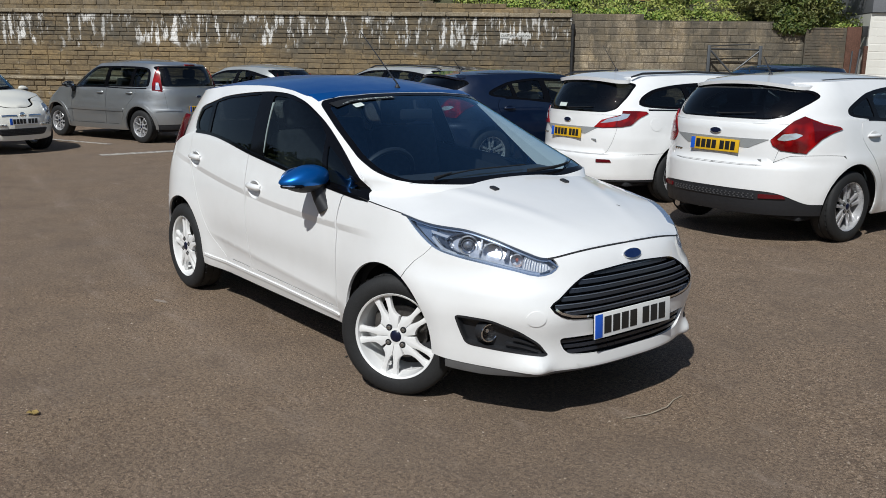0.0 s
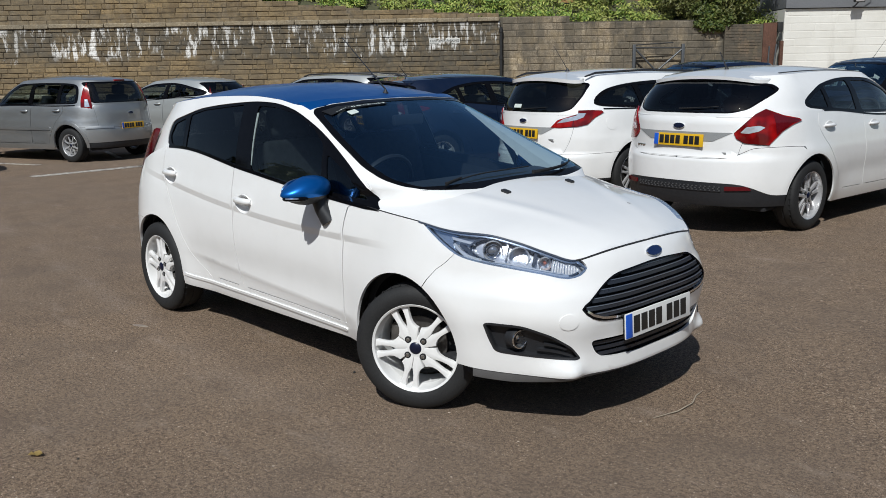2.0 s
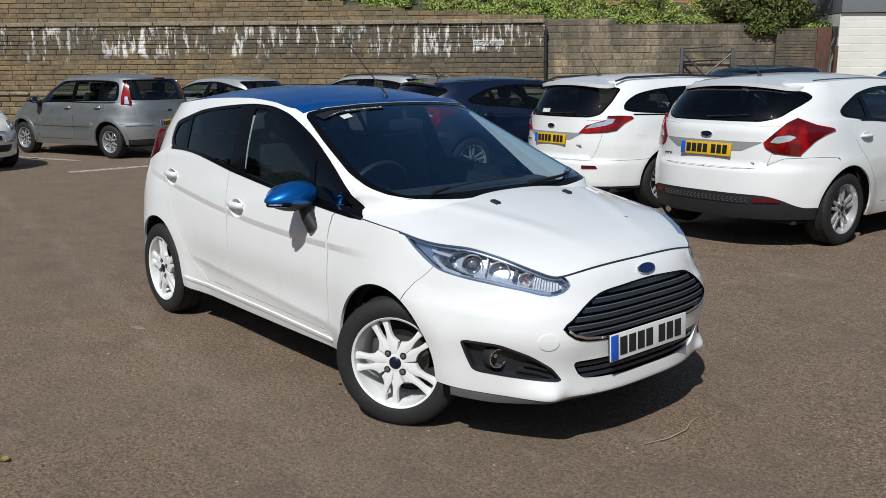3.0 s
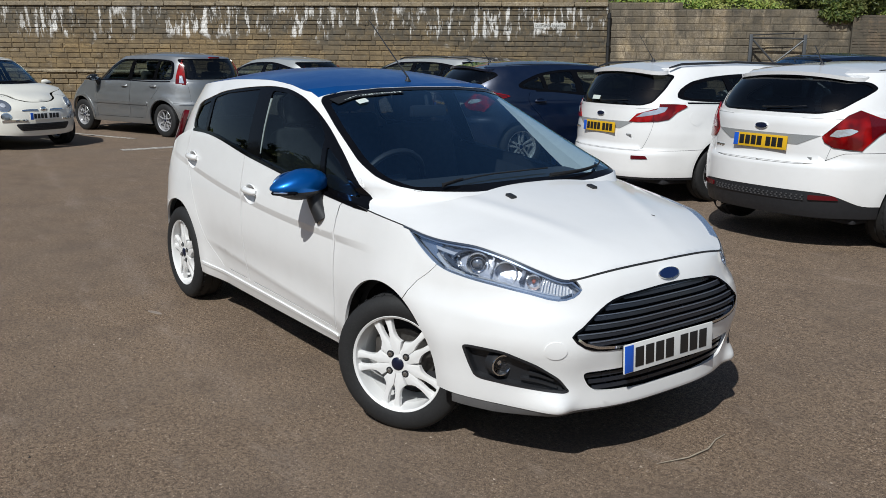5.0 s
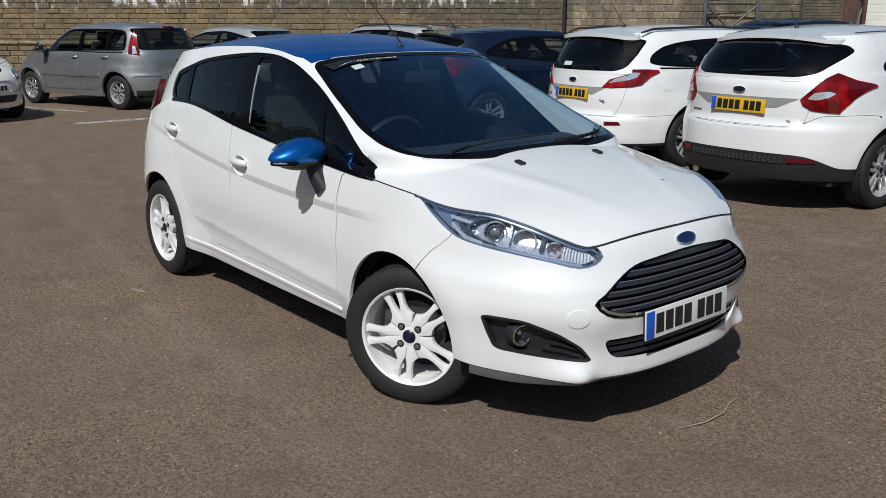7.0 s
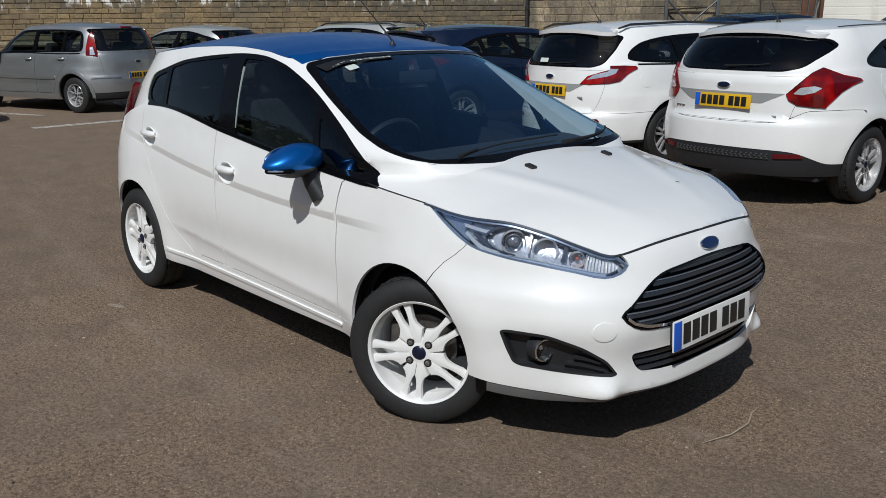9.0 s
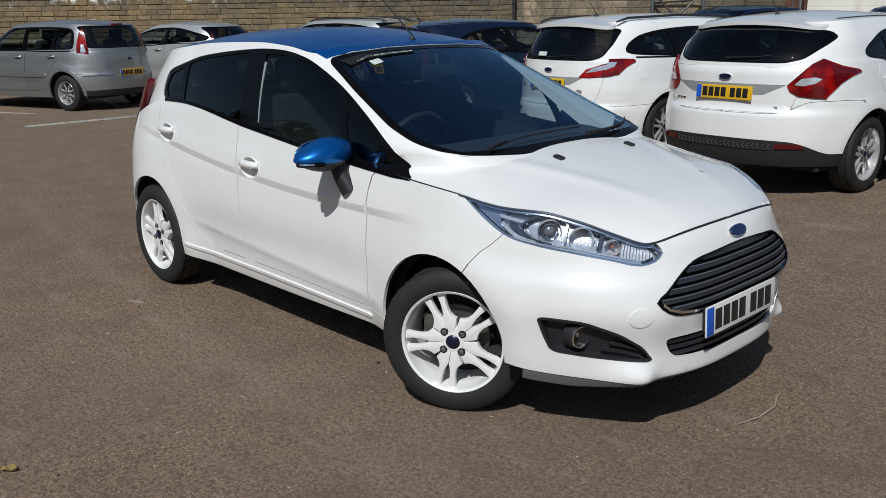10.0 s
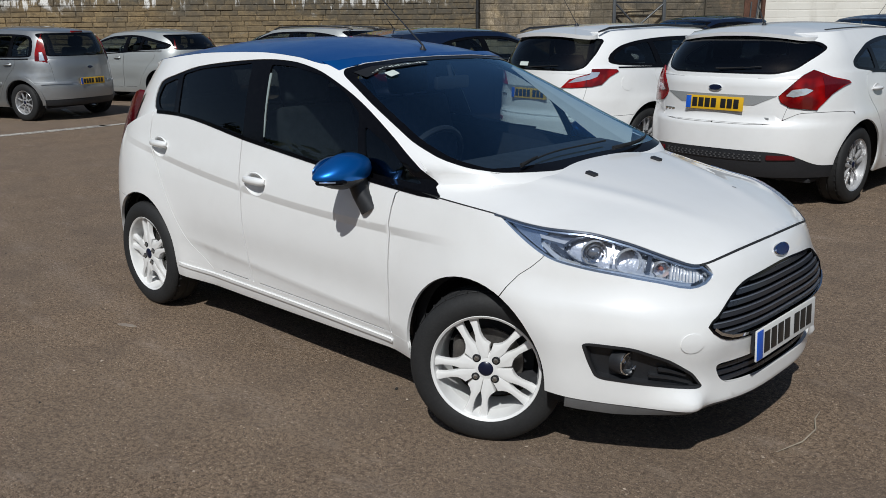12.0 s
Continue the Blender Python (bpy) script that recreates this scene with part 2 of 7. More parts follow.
def smooth_line(pts, step=0.03, closed=False):
    """A smooth line through control points."""
    p = np.array(pts, float)
    n = len(p)
    out = []
    for i in range(n if closed else n - 1):
        a, b = p[i], p[(i + 1) % n]
        z = p[i - 1] if closed or i else 2 * a - b
        c = p[(i + 2) % n] if closed or i < n - 2 else 2 * b - a
        k = max(2, int(np.hypot(*(b - a)) / step))
        da, db = np.hypot(*(a - z)), np.hypot(*(b - a))
        dc = np.hypot(*(c - b))
        ma = (b - z) / max(da + db, 1e-9) * db
        mb = (c - a) / max(db + dc, 1e-9) * db
        for t in np.linspace(0, 1, k, endpoint=False):
            out.append((2 * t**3 - 3 * t**2 + 1) * a + (t**3 - 2 * t**2 + t) * ma + (3 * t**2 - 2 * t**3) * b + (t**3 - t**2) * mb)
    if not closed:
        out.append(p[-1])
    return np.array(out)


def rounded(pts, r=0.03, step=0.03):
    """A closed outline of straight sides with rounded corners."""
    p = np.array(pts, float)
    n = len(p)
    out = []
    for i in range(n):
        a, b, c = p[i - 1], p[i], p[(i + 1) % n]
        la, lc = np.hypot(*(a - b)), np.hypot(*(c - b))
        d = min(r, la * 0.45, lc * 0.45)
        s, e = b + (a - b) / la * d, b + (c - b) / lc * d
        for t in np.linspace(0, 1, 6):
            out.append((1 - t) ** 2 * s + 2 * t * (1 - t) * b + t * t * e)
        nx = p[(i + 1) % n]
        ln = np.hypot(*(p[(i + 2) % n] - nx))
        e2 = nx + (b - nx) / lc * min(r, lc * 0.45, ln * 0.45)
        for t in np.linspace(0, 1, max(1, int(np.hypot(*(e2 - e)) / step)), endpoint=False)[1:]:
            out.append(e + (e2 - e) * t)
    return np.array(out)


def spline(pts):
    """A smooth function through (a, b) pairs that does not overshoot."""
    pts = sorted(pts)
    x, y = np.array([p[0] for p in pts], float), np.array([p[1] for p in pts], float)
    h, d = np.diff(x), np.diff(y) / np.diff(x)
    m = np.zeros(len(x))
    m[0], m[-1] = d[0], d[-1]
    for i in range(1, len(x) - 1):
        if d[i - 1] * d[i] > 0:
            m[i] = 3 * (h[i - 1] + h[i]) / ((2 * h[i] + h[i - 1]) / d[i - 1] + (h[i] + 2 * h[i - 1]) / d[i])

    def f(q):
        q = np.asarray(q, float)
        i = np.clip(np.searchsorted(x, q) - 1, 0, len(x) - 2)
        t = np.clip((q - x[i]) / h[i], -0.5, 1.5)
        s = np.clip(t, 0, 1)
        v = (2 * s**3 - 3 * s**2 + 1) * y[i] + (s**3 - 2 * s**2 + s) * h[i] * m[i] + (3 * s**2 - 2 * s**3) * y[i + 1] + (s**3 - s**2) * h[i] * m[i + 1]
        return v + np.where(t > 1, (t - 1) * h[i] * m[i + 1], 0) + np.where(t < 0, t * h[i] * m[i], 0)

    return f


class Shell:
    """A body of level outlines: at each height a nose, two sides and a tail. Unrolled, u runs from the nose's middle round the
    right side (negative y) to the tail's middle; below 0 and past the end it goes on round the left side."""

    def __init__(self, nose, tail, width, x1, x2, pf=2.2, pr=2.4, swell=None, uf=1.1, ur=1.0, bow=0.0, chin=None):
        self.nose, self.tail, self.width = spline(nose), spline(tail), spline(width)
        self.x1, self.x2, self.pf, self.pr, self.swell, self.bow, self.chin = x1, x2, pf, pr, swell, bow, chin
        self.uf, self.um, self.ur = uf, x1 - x2, ur
        self.end = uf + self.um + ur

    def raw(self, u, z):
        u, z = np.broadcast_arrays(np.asarray(u, float), np.asarray(z, float))
        side = np.where((u < 0) | (u > self.end), 1.0, -1.0)
        u = np.abs(u)
        u = np.where(u > self.end, 2 * self.end - u, u)
        w = self.width(z)
        pf = self.pf(z) if callable(self.pf) else self.pf
        a = np.clip(u / self.uf, 0, 1) * math.pi / 2
        b = np.clip((self.end - u) / self.ur, 0, 1) * math.pi / 2
        front, rear = u < self.uf, u > self.uf + self.um
        x = np.where(front, self.x1 + (self.nose(z) - self.x1) * np.cos(a) ** (2 / pf),
                     np.where(rear, self.x2 + (self.tail(z) - self.x2) * np.cos(b) ** (2 / self.pr), self.x1 - (u - self.uf)))
        k = np.where(front, np.sin(a) ** (2 / pf), np.where(rear, np.sin(b) ** (2 / self.pr), 1.0))
        mid = np.clip((x - self.x2) / (self.x1 - self.x2), 0, 1)
        y = w * k * (1 + self.bow * 4 * mid * (1 - mid) - self.bow)
        if self.swell:
            y = y + self.swell(x, z) * np.clip(k * 1.6 - 0.5, 0, 1)
        if self.chin:
            x = x + np.where(front, self.chin(y, z), 0.0)
        return np.stack([x, side * y, z], -1)

    def normal(self, u, z):
        e = 2e-3
        du = self.raw(u + e, z) - self.raw(u - e, z)
        dz = self.raw(u, z + e) - self.raw(u, z - e)
        n = np.cross(du, dz)
        n /= np.maximum(np.linalg.norm(n, axis=-1, keepdims=True), 1e-12)
        p = self.raw(u, z)
        out = p - np.array([(self.x1 + self.x2) / 2, 0, 0])
        out[..., 2] = 0
        return n * np.where((n * out).sum(-1, keepdims=True) < 0, -1, 1)

    def at(self, u, z, off=0.0):
        p = self.raw(u, z)
        return p + off * self.normal(u, z) if np.any(off) else p

    def u_of_x(self, x, z):
        x, z = np.broadcast_arrays(np.asarray(x, float), np.asarray(z, float))
        lo, hi = np.zeros(x.shape), np.full(x.shape, self.end)
        for _ in range(40):
            m = (lo + hi) / 2
            big = self.raw(m, z)[..., 0] > x
            lo, hi = np.where(big, m, lo), np.where(big, hi, m)
        return (lo + hi) / 2

    def u_of_y(self, y, z, rear=False):
        y, z = np.broadcast_arrays(np.asarray(y, float), np.asarray(z, float))
        lo, hi = np.zeros(y.shape), np.full(y.shape, self.ur if rear else self.uf)
        for _ in range(40):
            m = (lo + hi) / 2
            small = np.abs(self.raw(self.end - m if rear else m, z)[..., 1]) < np.abs(y)
            lo, hi = np.where(small, m, lo), np.where(small, hi, m)
        m = (lo + hi) / 2
        return np.where(y > 0, self.end + m, self.end - m) if rear else np.where(y > 0, -m, m)

    def side(self, pts):
        p = np.array(pts, float)
        return np.stack([self.u_of_x(p[:, 0], p[:, 1]), p[:, 1]], -1)

    def front(self, pts):
        p = np.array(pts, float)
        return np.stack([self.u_of_y(p[:, 0], p[:, 1]), p[:, 1]], -1)

    def back(self, pts):
        p = np.array(pts, float)
        return np.stack([self.u_of_y(p[:, 0], p[:, 1], True), p[:, 1]], -1)

    def mirror(self, pts, rear=False):
        p = np.array(pts, float)
        return np.stack([2 * self.end - p[:, 0] if rear else -p[:, 0], p[:, 1]], -1)[::-1]

    def edge(self, f, u0, u1, step=0.04):
        """The line z = f(x) on the shell from u0 to u1."""
        u = np.linspace(u0, u1, max(2, int(abs(u1 - u0) / step)))
        z = np.full(u.shape, float(np.mean(f(np.array([self.x1])))))
        for _ in range(60):
            z = 0.5 * z + 0.5 * f(self.raw(u, z)[..., 0])
        return np.stack([u, z], -1)


class Field:
    """A top surface over the plan, between an edge line and the middle line."""

    def __init__(self, shell, edge_z, mid_z, k=2.4, ridge=None):
        e = shell.edge(edge_z, 0.0, shell.end, 0.012)
        p = shell.raw(e[:, 0], e[:, 1])
        o = np.argsort(p[:, 0])
        self.ex, self.ey = p[o, 0], np.abs(p[o, 1])
        self.edge_z, self.mid_z, self.k, self.ridge = edge_z, mid_z, k, ridge

    def raw(self, x, y):
        x, y = np.asarray(x, float), np.asarray(y, float)
        ye = np.maximum(np.interp(x, self.ex, self.ey), 1e-3)
        t = np.clip(np.abs(y) / ye, 0, 1.08)
        ze, zc = self.edge_z(x), self.mid_z(x)
        z = ze + (zc - ze) * (1 - t**self.k)
        if self.ridge:
            z = z + self.ridge(x, y) * (1 - t**6)
        return np.stack([x, y, z], -1)

    def normal(self, x, y):
        e = 4e-3
        n = np.cross(self.raw(x + e, y) - self.raw(x - e, y), self.raw(x, y + e) - self.raw(x, y - e))
        n /= np.maximum(np.linalg.norm(n, axis=-1, keepdims=True), 1e-12)
        return n * np.where(n[..., 2:] < 0, -1, 1)

    def at(self, x, y, off=0.0):
        p = self.raw(x, y)
        return p + off * self.normal(x, y) if np.any(off) else p


def inside(poly, q):
    """Which of the points q lie inside a closed outline."""
    a, b = poly, np.roll(poly, -1, 0)
    r = np.zeros(len(q), bool)
    for (x0, y0), (x1, y1) in zip(a, b):
        c = (y0 > q[:, 1]) != (y1 > q[:, 1])
        if c.any():
            r ^= c & (q[:, 0] < (x1 - x0) * (q[:, 1] - y0) / (y1 - y0 if y1 != y0 else 1e-12) + x0)
    return r


def sheet(name, surf, outline, material, parent, cut=(), step=0.05, off=0.0, depth=0.014, label="", extra=None):
    """A pressed panel: the part of a surface inside an outline and outside the cuts, with its edges folded inwards."""
    outline = np.array(outline, float)
    lo, hi = outline.min(0), outline.max(0)
    gx, gy = np.meshgrid(np.arange(lo[0] + step / 3, hi[0], step), np.arange(lo[1] + step / 3, hi[1], step * 0.87))
    gx[1::2] += step / 2
    grid = np.stack([gx.ravel(), gy.ravel()], -1)
    if extra is not None:
        away = np.array([np.min(np.abs(extra - g).max(1)) for g in grid]) if len(grid) else np.zeros(0)
        grid = np.concatenate([grid[away > step * 0.3], extra])
    grid = grid[inside(outline, grid)]
    loops = [outline] + [np.array(c, float) for c in cut]
    for c in loops[1:]:
        grid = grid[~inside(c, grid)]
    every = np.concatenate(loops)
    if len(grid):
        near = np.array([np.min(np.abs(every - g).max(1)) for g in grid])
        grid = grid[near > (step * 0.35 if extra is None else 0.010)]
    pts, edges = [], []
    for c in loops:
        n0 = len(pts)
        pts += [Vector(p) for p in c]
        edges += [(n0 + i, n0 + (i + 1) % len(c)) for i in range(len(c))]
    pts += [Vector(g) for g in grid]
    vs, _, fs, *_ = delaunay_2d_cdt(pts, edges, [], 0, 1e-6)
    v2 = np.array([tuple(v) for v in vs])
    tri = np.array([f for f in fs if len(f) == 3])
    mid = v2[tri].mean(1)
    keep = inside(outline, mid)
    for c in loops[1:]:
        keep &= ~inside(c, mid)
    tri = tri[keep]
    used = np.unique(tri)
    remap = -np.ones(len(v2), int)
    remap[used] = np.arange(len(used))
    v2, tri = v2[used], remap[tri]
    p3, nn = surf.at(v2[:, 0], v2[:, 1], off), surf.normal(v2[:, 0], v2[:, 1])
    fn = np.cross(p3[tri[:, 1]] - p3[tri[:, 0]], p3[tri[:, 2]] - p3[tri[:, 0]])
    flip = (fn * nn[tri].mean(1)).sum(1) < 0
    tri[flip] = tri[flip][:, ::-1]
    count = {}
    for a, b, c in tri:
        for e in ((a, b), (b, c), (c, a)):
            count[e] = 1
    rim = [e for e in count if (e[1], e[0]) not in count]
    faces = [tuple(int(i) for i in t) for t in tri]
    verts = [tuple(p) for p in p3]
    normals = [tuple(nn[i]) for t in tri for i in t]
    if depth:
        ring = {}
        inner = surf.at(v2[:, 0], v2[:, 1], off - depth)
        for a, b in rim:
            for i in (a, b):
                if i not in ring:
                    ring[i] = len(verts)
                    verts += [tuple(p3[i]), tuple(inner[i])]
            faces.append((ring[b], ring[a], ring[a] + 1, ring[b] + 1))
            normals += [(0.0, 0.0, 0.0)] * 4
    me = bpy.data.meshes.new(name)
    me.from_pydata(verts, [], faces)
    me.shade_smooth()
    me.normals_split_custom_set(normals)
    me.materials.append(material)
    ob = new(name, me)
    ob.parent = parent
    if label:
        tagged(ob, label)
    return ob


def ribbon(name, surf, line, width, material, parent, off=0.006, depth=0.01, label=""):
    """A trim strip along a line on a surface."""
    p = np.array(line, float)
    d = np.gradient(p, axis=0)
    d /= np.maximum(np.linalg.norm(d, axis=1, keepdims=True), 1e-9)
    n = np.stack([-d[:, 1], d[:, 0]], -1) * width / 2
    return sheet(name, surf, np.concatenate([p + n, (p - n)[::-1]]), material, parent, step=max(float(np.max(width)) * 2, 0.02), off=off, depth=depth, label=label)


def grown(poly, d):
    """An outline moved outwards by d."""
    p = np.array(poly, float)
    t = np.roll(p, -1, 0) - np.roll(p, 1, 0)
    t /= np.maximum(np.linalg.norm(t, axis=1, keepdims=True), 1e-9)
    n = np.stack([t[:, 1], -t[:, 0]], -1)
    area = np.sum(p[:, 0] * np.roll(p[:, 1], -1) - np.roll(p[:, 0], -1) * p[:, 1])
    return p + n * (d if area > 0 else -d)


def disc_arch(x, z, r, squash=1.0, n=40):
    """A wheel opening in side view, open below."""
    a = np.linspace(math.radians(-40), math.radians(220), n)
    pts = [(x + r * math.cos(k), z + r * squash * math.sin(k)) for k in a]
    return [(pts[0][0] + 0.02, -0.1)] + pts + [(pts[-1][0] - 0.02, -0.1)]


# ---- ground ----
def asphalt():
    m = Mat("worn_tarmac")
    fine, mid, lump = m.noise(190, 3, 0.8), m.noise(58, 4, 0.75), m.noise(26, 4, 0.7)
    big, patch = m.noise(0.55, 6, 0.62), m.noise(2.6, 6, 0.68)
    c = m.mix(m.ramp(fine, [(0.40, 0.0), (0.60, 1.0)]), (0.052, 0.034, 0.020), (0.345, 0.243, 0.164))
    c = m.mix(m.ramp(mid, [(0.38, 0.85), (0.49, 0.0)]), c, (0.055, 0.037, 0.026))
    c = m.mix(m.ramp(m.noise(90, 2, 0.5), [(0.635, 0.0), (0.68, 0.9)]), c, (0.54, 0.44, 0.33))
    c = m.mix(m.ramp(mid, [(0.53, 0.0), (0.64, 0.65)]), c, (0.36, 0.268, 0.190))
    c = m.mix(m.ramp(lump, [(0.36, 0.4), (0.50, 0.0)]), c, (0.070, 0.048, 0.035))
    c = m.mix(m.ramp(lump, [(0.56, 0.0), (0.72, 0.30)]), c, (0.27, 0.205, 0.16))
    c = m.mix(m.ramp(patch, [(0.46, 0.0), (0.64, 0.42)]), c, (0.098, 0.070, 0.052))
    c = m.mix(m.ramp(big, [(0.38, 0.0), (0.66, 0.40)]), c, (0.168, 0.132, 0.104))
    # pale dusty scuffs, and a worn seam where two laid strips meet
    x, y, z = m.z()
    off = m.math("ABSOLUTE", m.math("ADD", m.math("ADD", y, m.math("MULTIPLY", x, 0.12)), m.math("ADD", 1.09, m.math("MULTIPLY", m.noise(2.2, 4), 0.36))), 0.0)
    line = m.math("MULTIPLY", m.ramp(off, [(0.0, 0.85), (0.03, 0.60), (0.12, 0.0)]), m.ramp(m.noise(60, 5, 0.8), [(0.48, 0.0), (0.62, 0.8)]))
    line = m.math("MULTIPLY", line, m.ramp(m.noise(1.3, 4), [(0.40, 0.0), (0.60, 1.0)]))
    c = m.mix(line, c, (0.42, 0.34, 0.28))
    scuff = m.noise(5.0, 8, 0.78, m.stretched(0.35, 1.0, 1.0))
    c = m.mix(m.ramp(scuff, [(0.56, 0.0), (0.70, 0.40)]), c, (0.34, 0.27, 0.22))
    m.set(c, 0.88, 0.0, None, 0.30)
    m.bump(lump, 0.45, 0.006).bump(mid, 0.8, 0.005).bump(fine, 1.0, 0.0035)
    return m.m


TARMAC = asphalt()


def lie(x, y):
    """The ground's height: level round the middle car, a hand's width higher towards the far bays."""
    s = min(max(((x + y) * 0.7071 - 1.2) / 1.6, 0.0), 1.0)
    return 0.05 * s * s * (3 - 2 * s)


bm = bmesh.new()
bmesh.ops.create_grid(bm, x_segments=180, y_segments=180, size=1.0)
for v in bm.verts:
    q = v.co.copy()
    v.co = Vector((math.copysign(abs(q.x) ** 4, q.x) * 600, math.copysign(abs(q.y) ** 4, q.y) * 600, 0))
    v.co.z = lie(v.co.x, v.co.y)
gr = part("ground", bm, TARMAC, None)
tagged(gr, "sunlit worn brown-grey tarmac of a car park", "ground", kind="structure")


# ---- the boundary wall, the bank behind it and the white building ----
WALL = pose(-16.95, 15.13, 0, 0, 0, 47)      # local x runs along the wall, local y away from the car park


def wall_mat(name):
    """A material whose coordinates run along the wall, whatever stone they are read on."""
    m = Mat(name)
    g = m.t.nodes.new("ShaderNodeNewGeometry")
    n = m.node("ShaderNodeMapping")
    n.vector_type = "TEXTURE"
    n.inputs["Location"].default_value = (-16.95, 15.13, 0)
    n.inputs["Rotation"].default_value = (0, 0, radians(47))
    m.link(g.outputs["Position"], n.inputs["Vector"])
    m.space = n.outputs[0]
    return m


def stone_wall(name, rnd, tones, streaks=True, mortar=False, stain=0.7):
    m = wall_mat(name)
    x, y, z = m.z()
    grain, blotch, big = m.noise(38, 6, 0.7), m.noise(3.2, 5, 0.6), m.noise(0.45, 4, 0.5)
    c = m.ramp(m.random() if rnd else m.island(), tones) if not mortar else m.ramp(blotch, tones)
    c = m.mix(m.ramp(grain, [(0.40, 0.0), (0.62, 0.75)]), c, (0.095, 0.070, 0.042))
    c = m.mix(m.ramp(m.noise(11, 6, 0.75), [(0.44, 0.0), (0.62, 0.6)]), c, (0.135, 0.100, 0.062))
    c = m.mix(m.ramp(blotch, [(0.45, 0.0), (0.62, 0.45)]), c, (0.32, 0.235, 0.125))
    if streaks:
        # soot below the string course, ragged at its lower edge, and white lime runs down from it
        edge = m.math("ADD", z, m.math("MULTIPLY", m.math("SUBTRACT", m.noise(0.9, 5, 0.65), 0.5), 1.5))
        edge = m.math("ADD", edge, m.math("MULTIPLY", m.math("MAXIMUM", m.math("ADD", x, 7.0), 0.0), 0.085))
        soot = m.math("MULTIPLY", m.ramp(m.math("DIVIDE", edge, 4.0), [(0.44, 0.0), (0.58, 0.92)]), m.ramp(m.noise(1.4, 5, 0.6), [(0.30, 0.35), (0.55, 1.0)]))
        below = m.ramp(m.math("DIVIDE", z, 4.0), [(0.735, 1.0), (0.742, 0.35), (0.90, 0.10)])
        c = m.mix(m.math("MULTIPLY", m.math("MULTIPLY", soot, below), m.ramp(m.noise(5.5, 5, 0.7), [(0.34, 0.45), (0.56, 1.0)])), c, (0.088, 0.079, 0.064))
        run = m.noise(1.0, 5, 0.70, m.stretched(5.2, 1, 1.15))
        patch = m.noise(1.0, 3, 0.5, m.stretched(0.55, 1, 0.8))
        band = m.ramp(m.math("DIVIDE", m.math("ADD", z, m.math("MULTIPLY", m.noise(2.2, 4), 0.95)), 4.0), [(0.60, 0.0), (0.64, 1.0), (0.82, 1.0), (0.90, 0.4)])
        lime = m.math("MULTIPLY", m.math("MULTIPLY", m.ramp(m.math("ADD", run, m.math("MULTIPLY", m.math("SUBTRACT", patch, 0.5), 0.35)), [(0.535, 0.0), (0.595, 1.0)]), m.ramp(patch, [(0.38, 0.0), (0.46, 1.0)])), band)
        lime = m.math("MULTIPLY", lime, m.ramp(m.noise(26, 5, 0.7), [(0.32, 0.35), (0.50, 1.0)]))
        lime = m.math("MULTIPLY", lime, m.ramp(m.math("DIVIDE", z, 4.0), [(0.728, 1.0), (0.733, 0.08)]))
        dab = m.math("MULTIPLY", m.ramp(m.noise(4.2, 6, 0.72), [(0.60, 0.0), (0.68, 0.75)]), m.ramp(m.math("DIVIDE", z, 4.0), [(0.30, 0.5), (0.66, 0.8), (0.728, 0.8), (0.733, 0.1)]))
        c = m.mix(dab, c, (0.50, 0.47, 0.41))
        c = m.mix(m.ramp(m.noise(7.5, 6, 0.75, m.stretched(0.5, 1, 1.6)), [(0.54, 0.0), (0.66, 0.7)]), c, (0.060, 0.052, 0.040))
        c = m.mix(lime, c, (0.80, 0.78, 0.74))
    else:
        run = m.noise(1.0, 5, 0.7, m.stretched(1.4, 1, 0.35))
        c = m.mix(m.ramp(m.math("ADD", run, m.math("MULTIPLY", z, 0.035)), [(0.47, 0.0), (0.63, stain)]), c, (0.080, 0.072, 0.058))
        worn = m.math("ADD", m.noise(1.9, 7, 0.74), m.math("MULTIPLY", x, 0.016))
        c = m.mix(m.ramp(worn, [(0.59, 0.0), (0.70, 0.9 * stain)]), c, (0.062, 0.056, 0.046))
    c = m.mix(m.ramp(big, [(0.40, 0.0), (0.70, 0.45)]), c, (0.13, 0.115, 0.09))
    m.set(c, 0.92, 0.0, None, 0.25)
    m.bump(blotch, 0.6, 0.02).bump(grain, 0.6, 0.008)
    return m.m


OLD_TONES = [(0.0, (0.19, 0.135, 0.075)), (0.3, (0.33, 0.235, 0.120)), (0.55, (0.18, 0.135, 0.082)), (0.8, (0.40, 0.280, 0.140)), (1.0, (0.25, 0.19, 0.115))]
GREY_TONES = [(0.0, (0.40, 0.325, 0.235)), (0.4, (0.55, 0.455, 0.33)), (0.7, (0.34, 0.28, 0.21)), (1.0, (0.62, 0.51, 0.36))]
RED_TONES = [(0.0, (0.20, 0.13, 0.09)), (0.5, (0.27, 0.18, 0.125)), (1.0, (0.16, 0.12, 0.095))]
OLD_STONE, OLD_REST = stone_wall("old_stone", True, OLD_TONES), stone_wall("old_stone_far", False, OLD_TONES)
OLD_MORTAR = stone_wall("old_mortar", False, [(0.3, (0.14, 0.105, 0.065)), (0.7, (0.22, 0.165, 0.105))], True, True)
GREY_BLOCK, GREY_MORTAR = stone_wall("grey_block", True, GREY_TONES, False), stone_wall("grey_mortar", False, [(0.3, (0.13, 0.115, 0.09)), (0.7, (0.20, 0.18, 0.14))], False, True)
RED_BRICK = stone_wall("weathered_brick", True, RED_TONES, False)


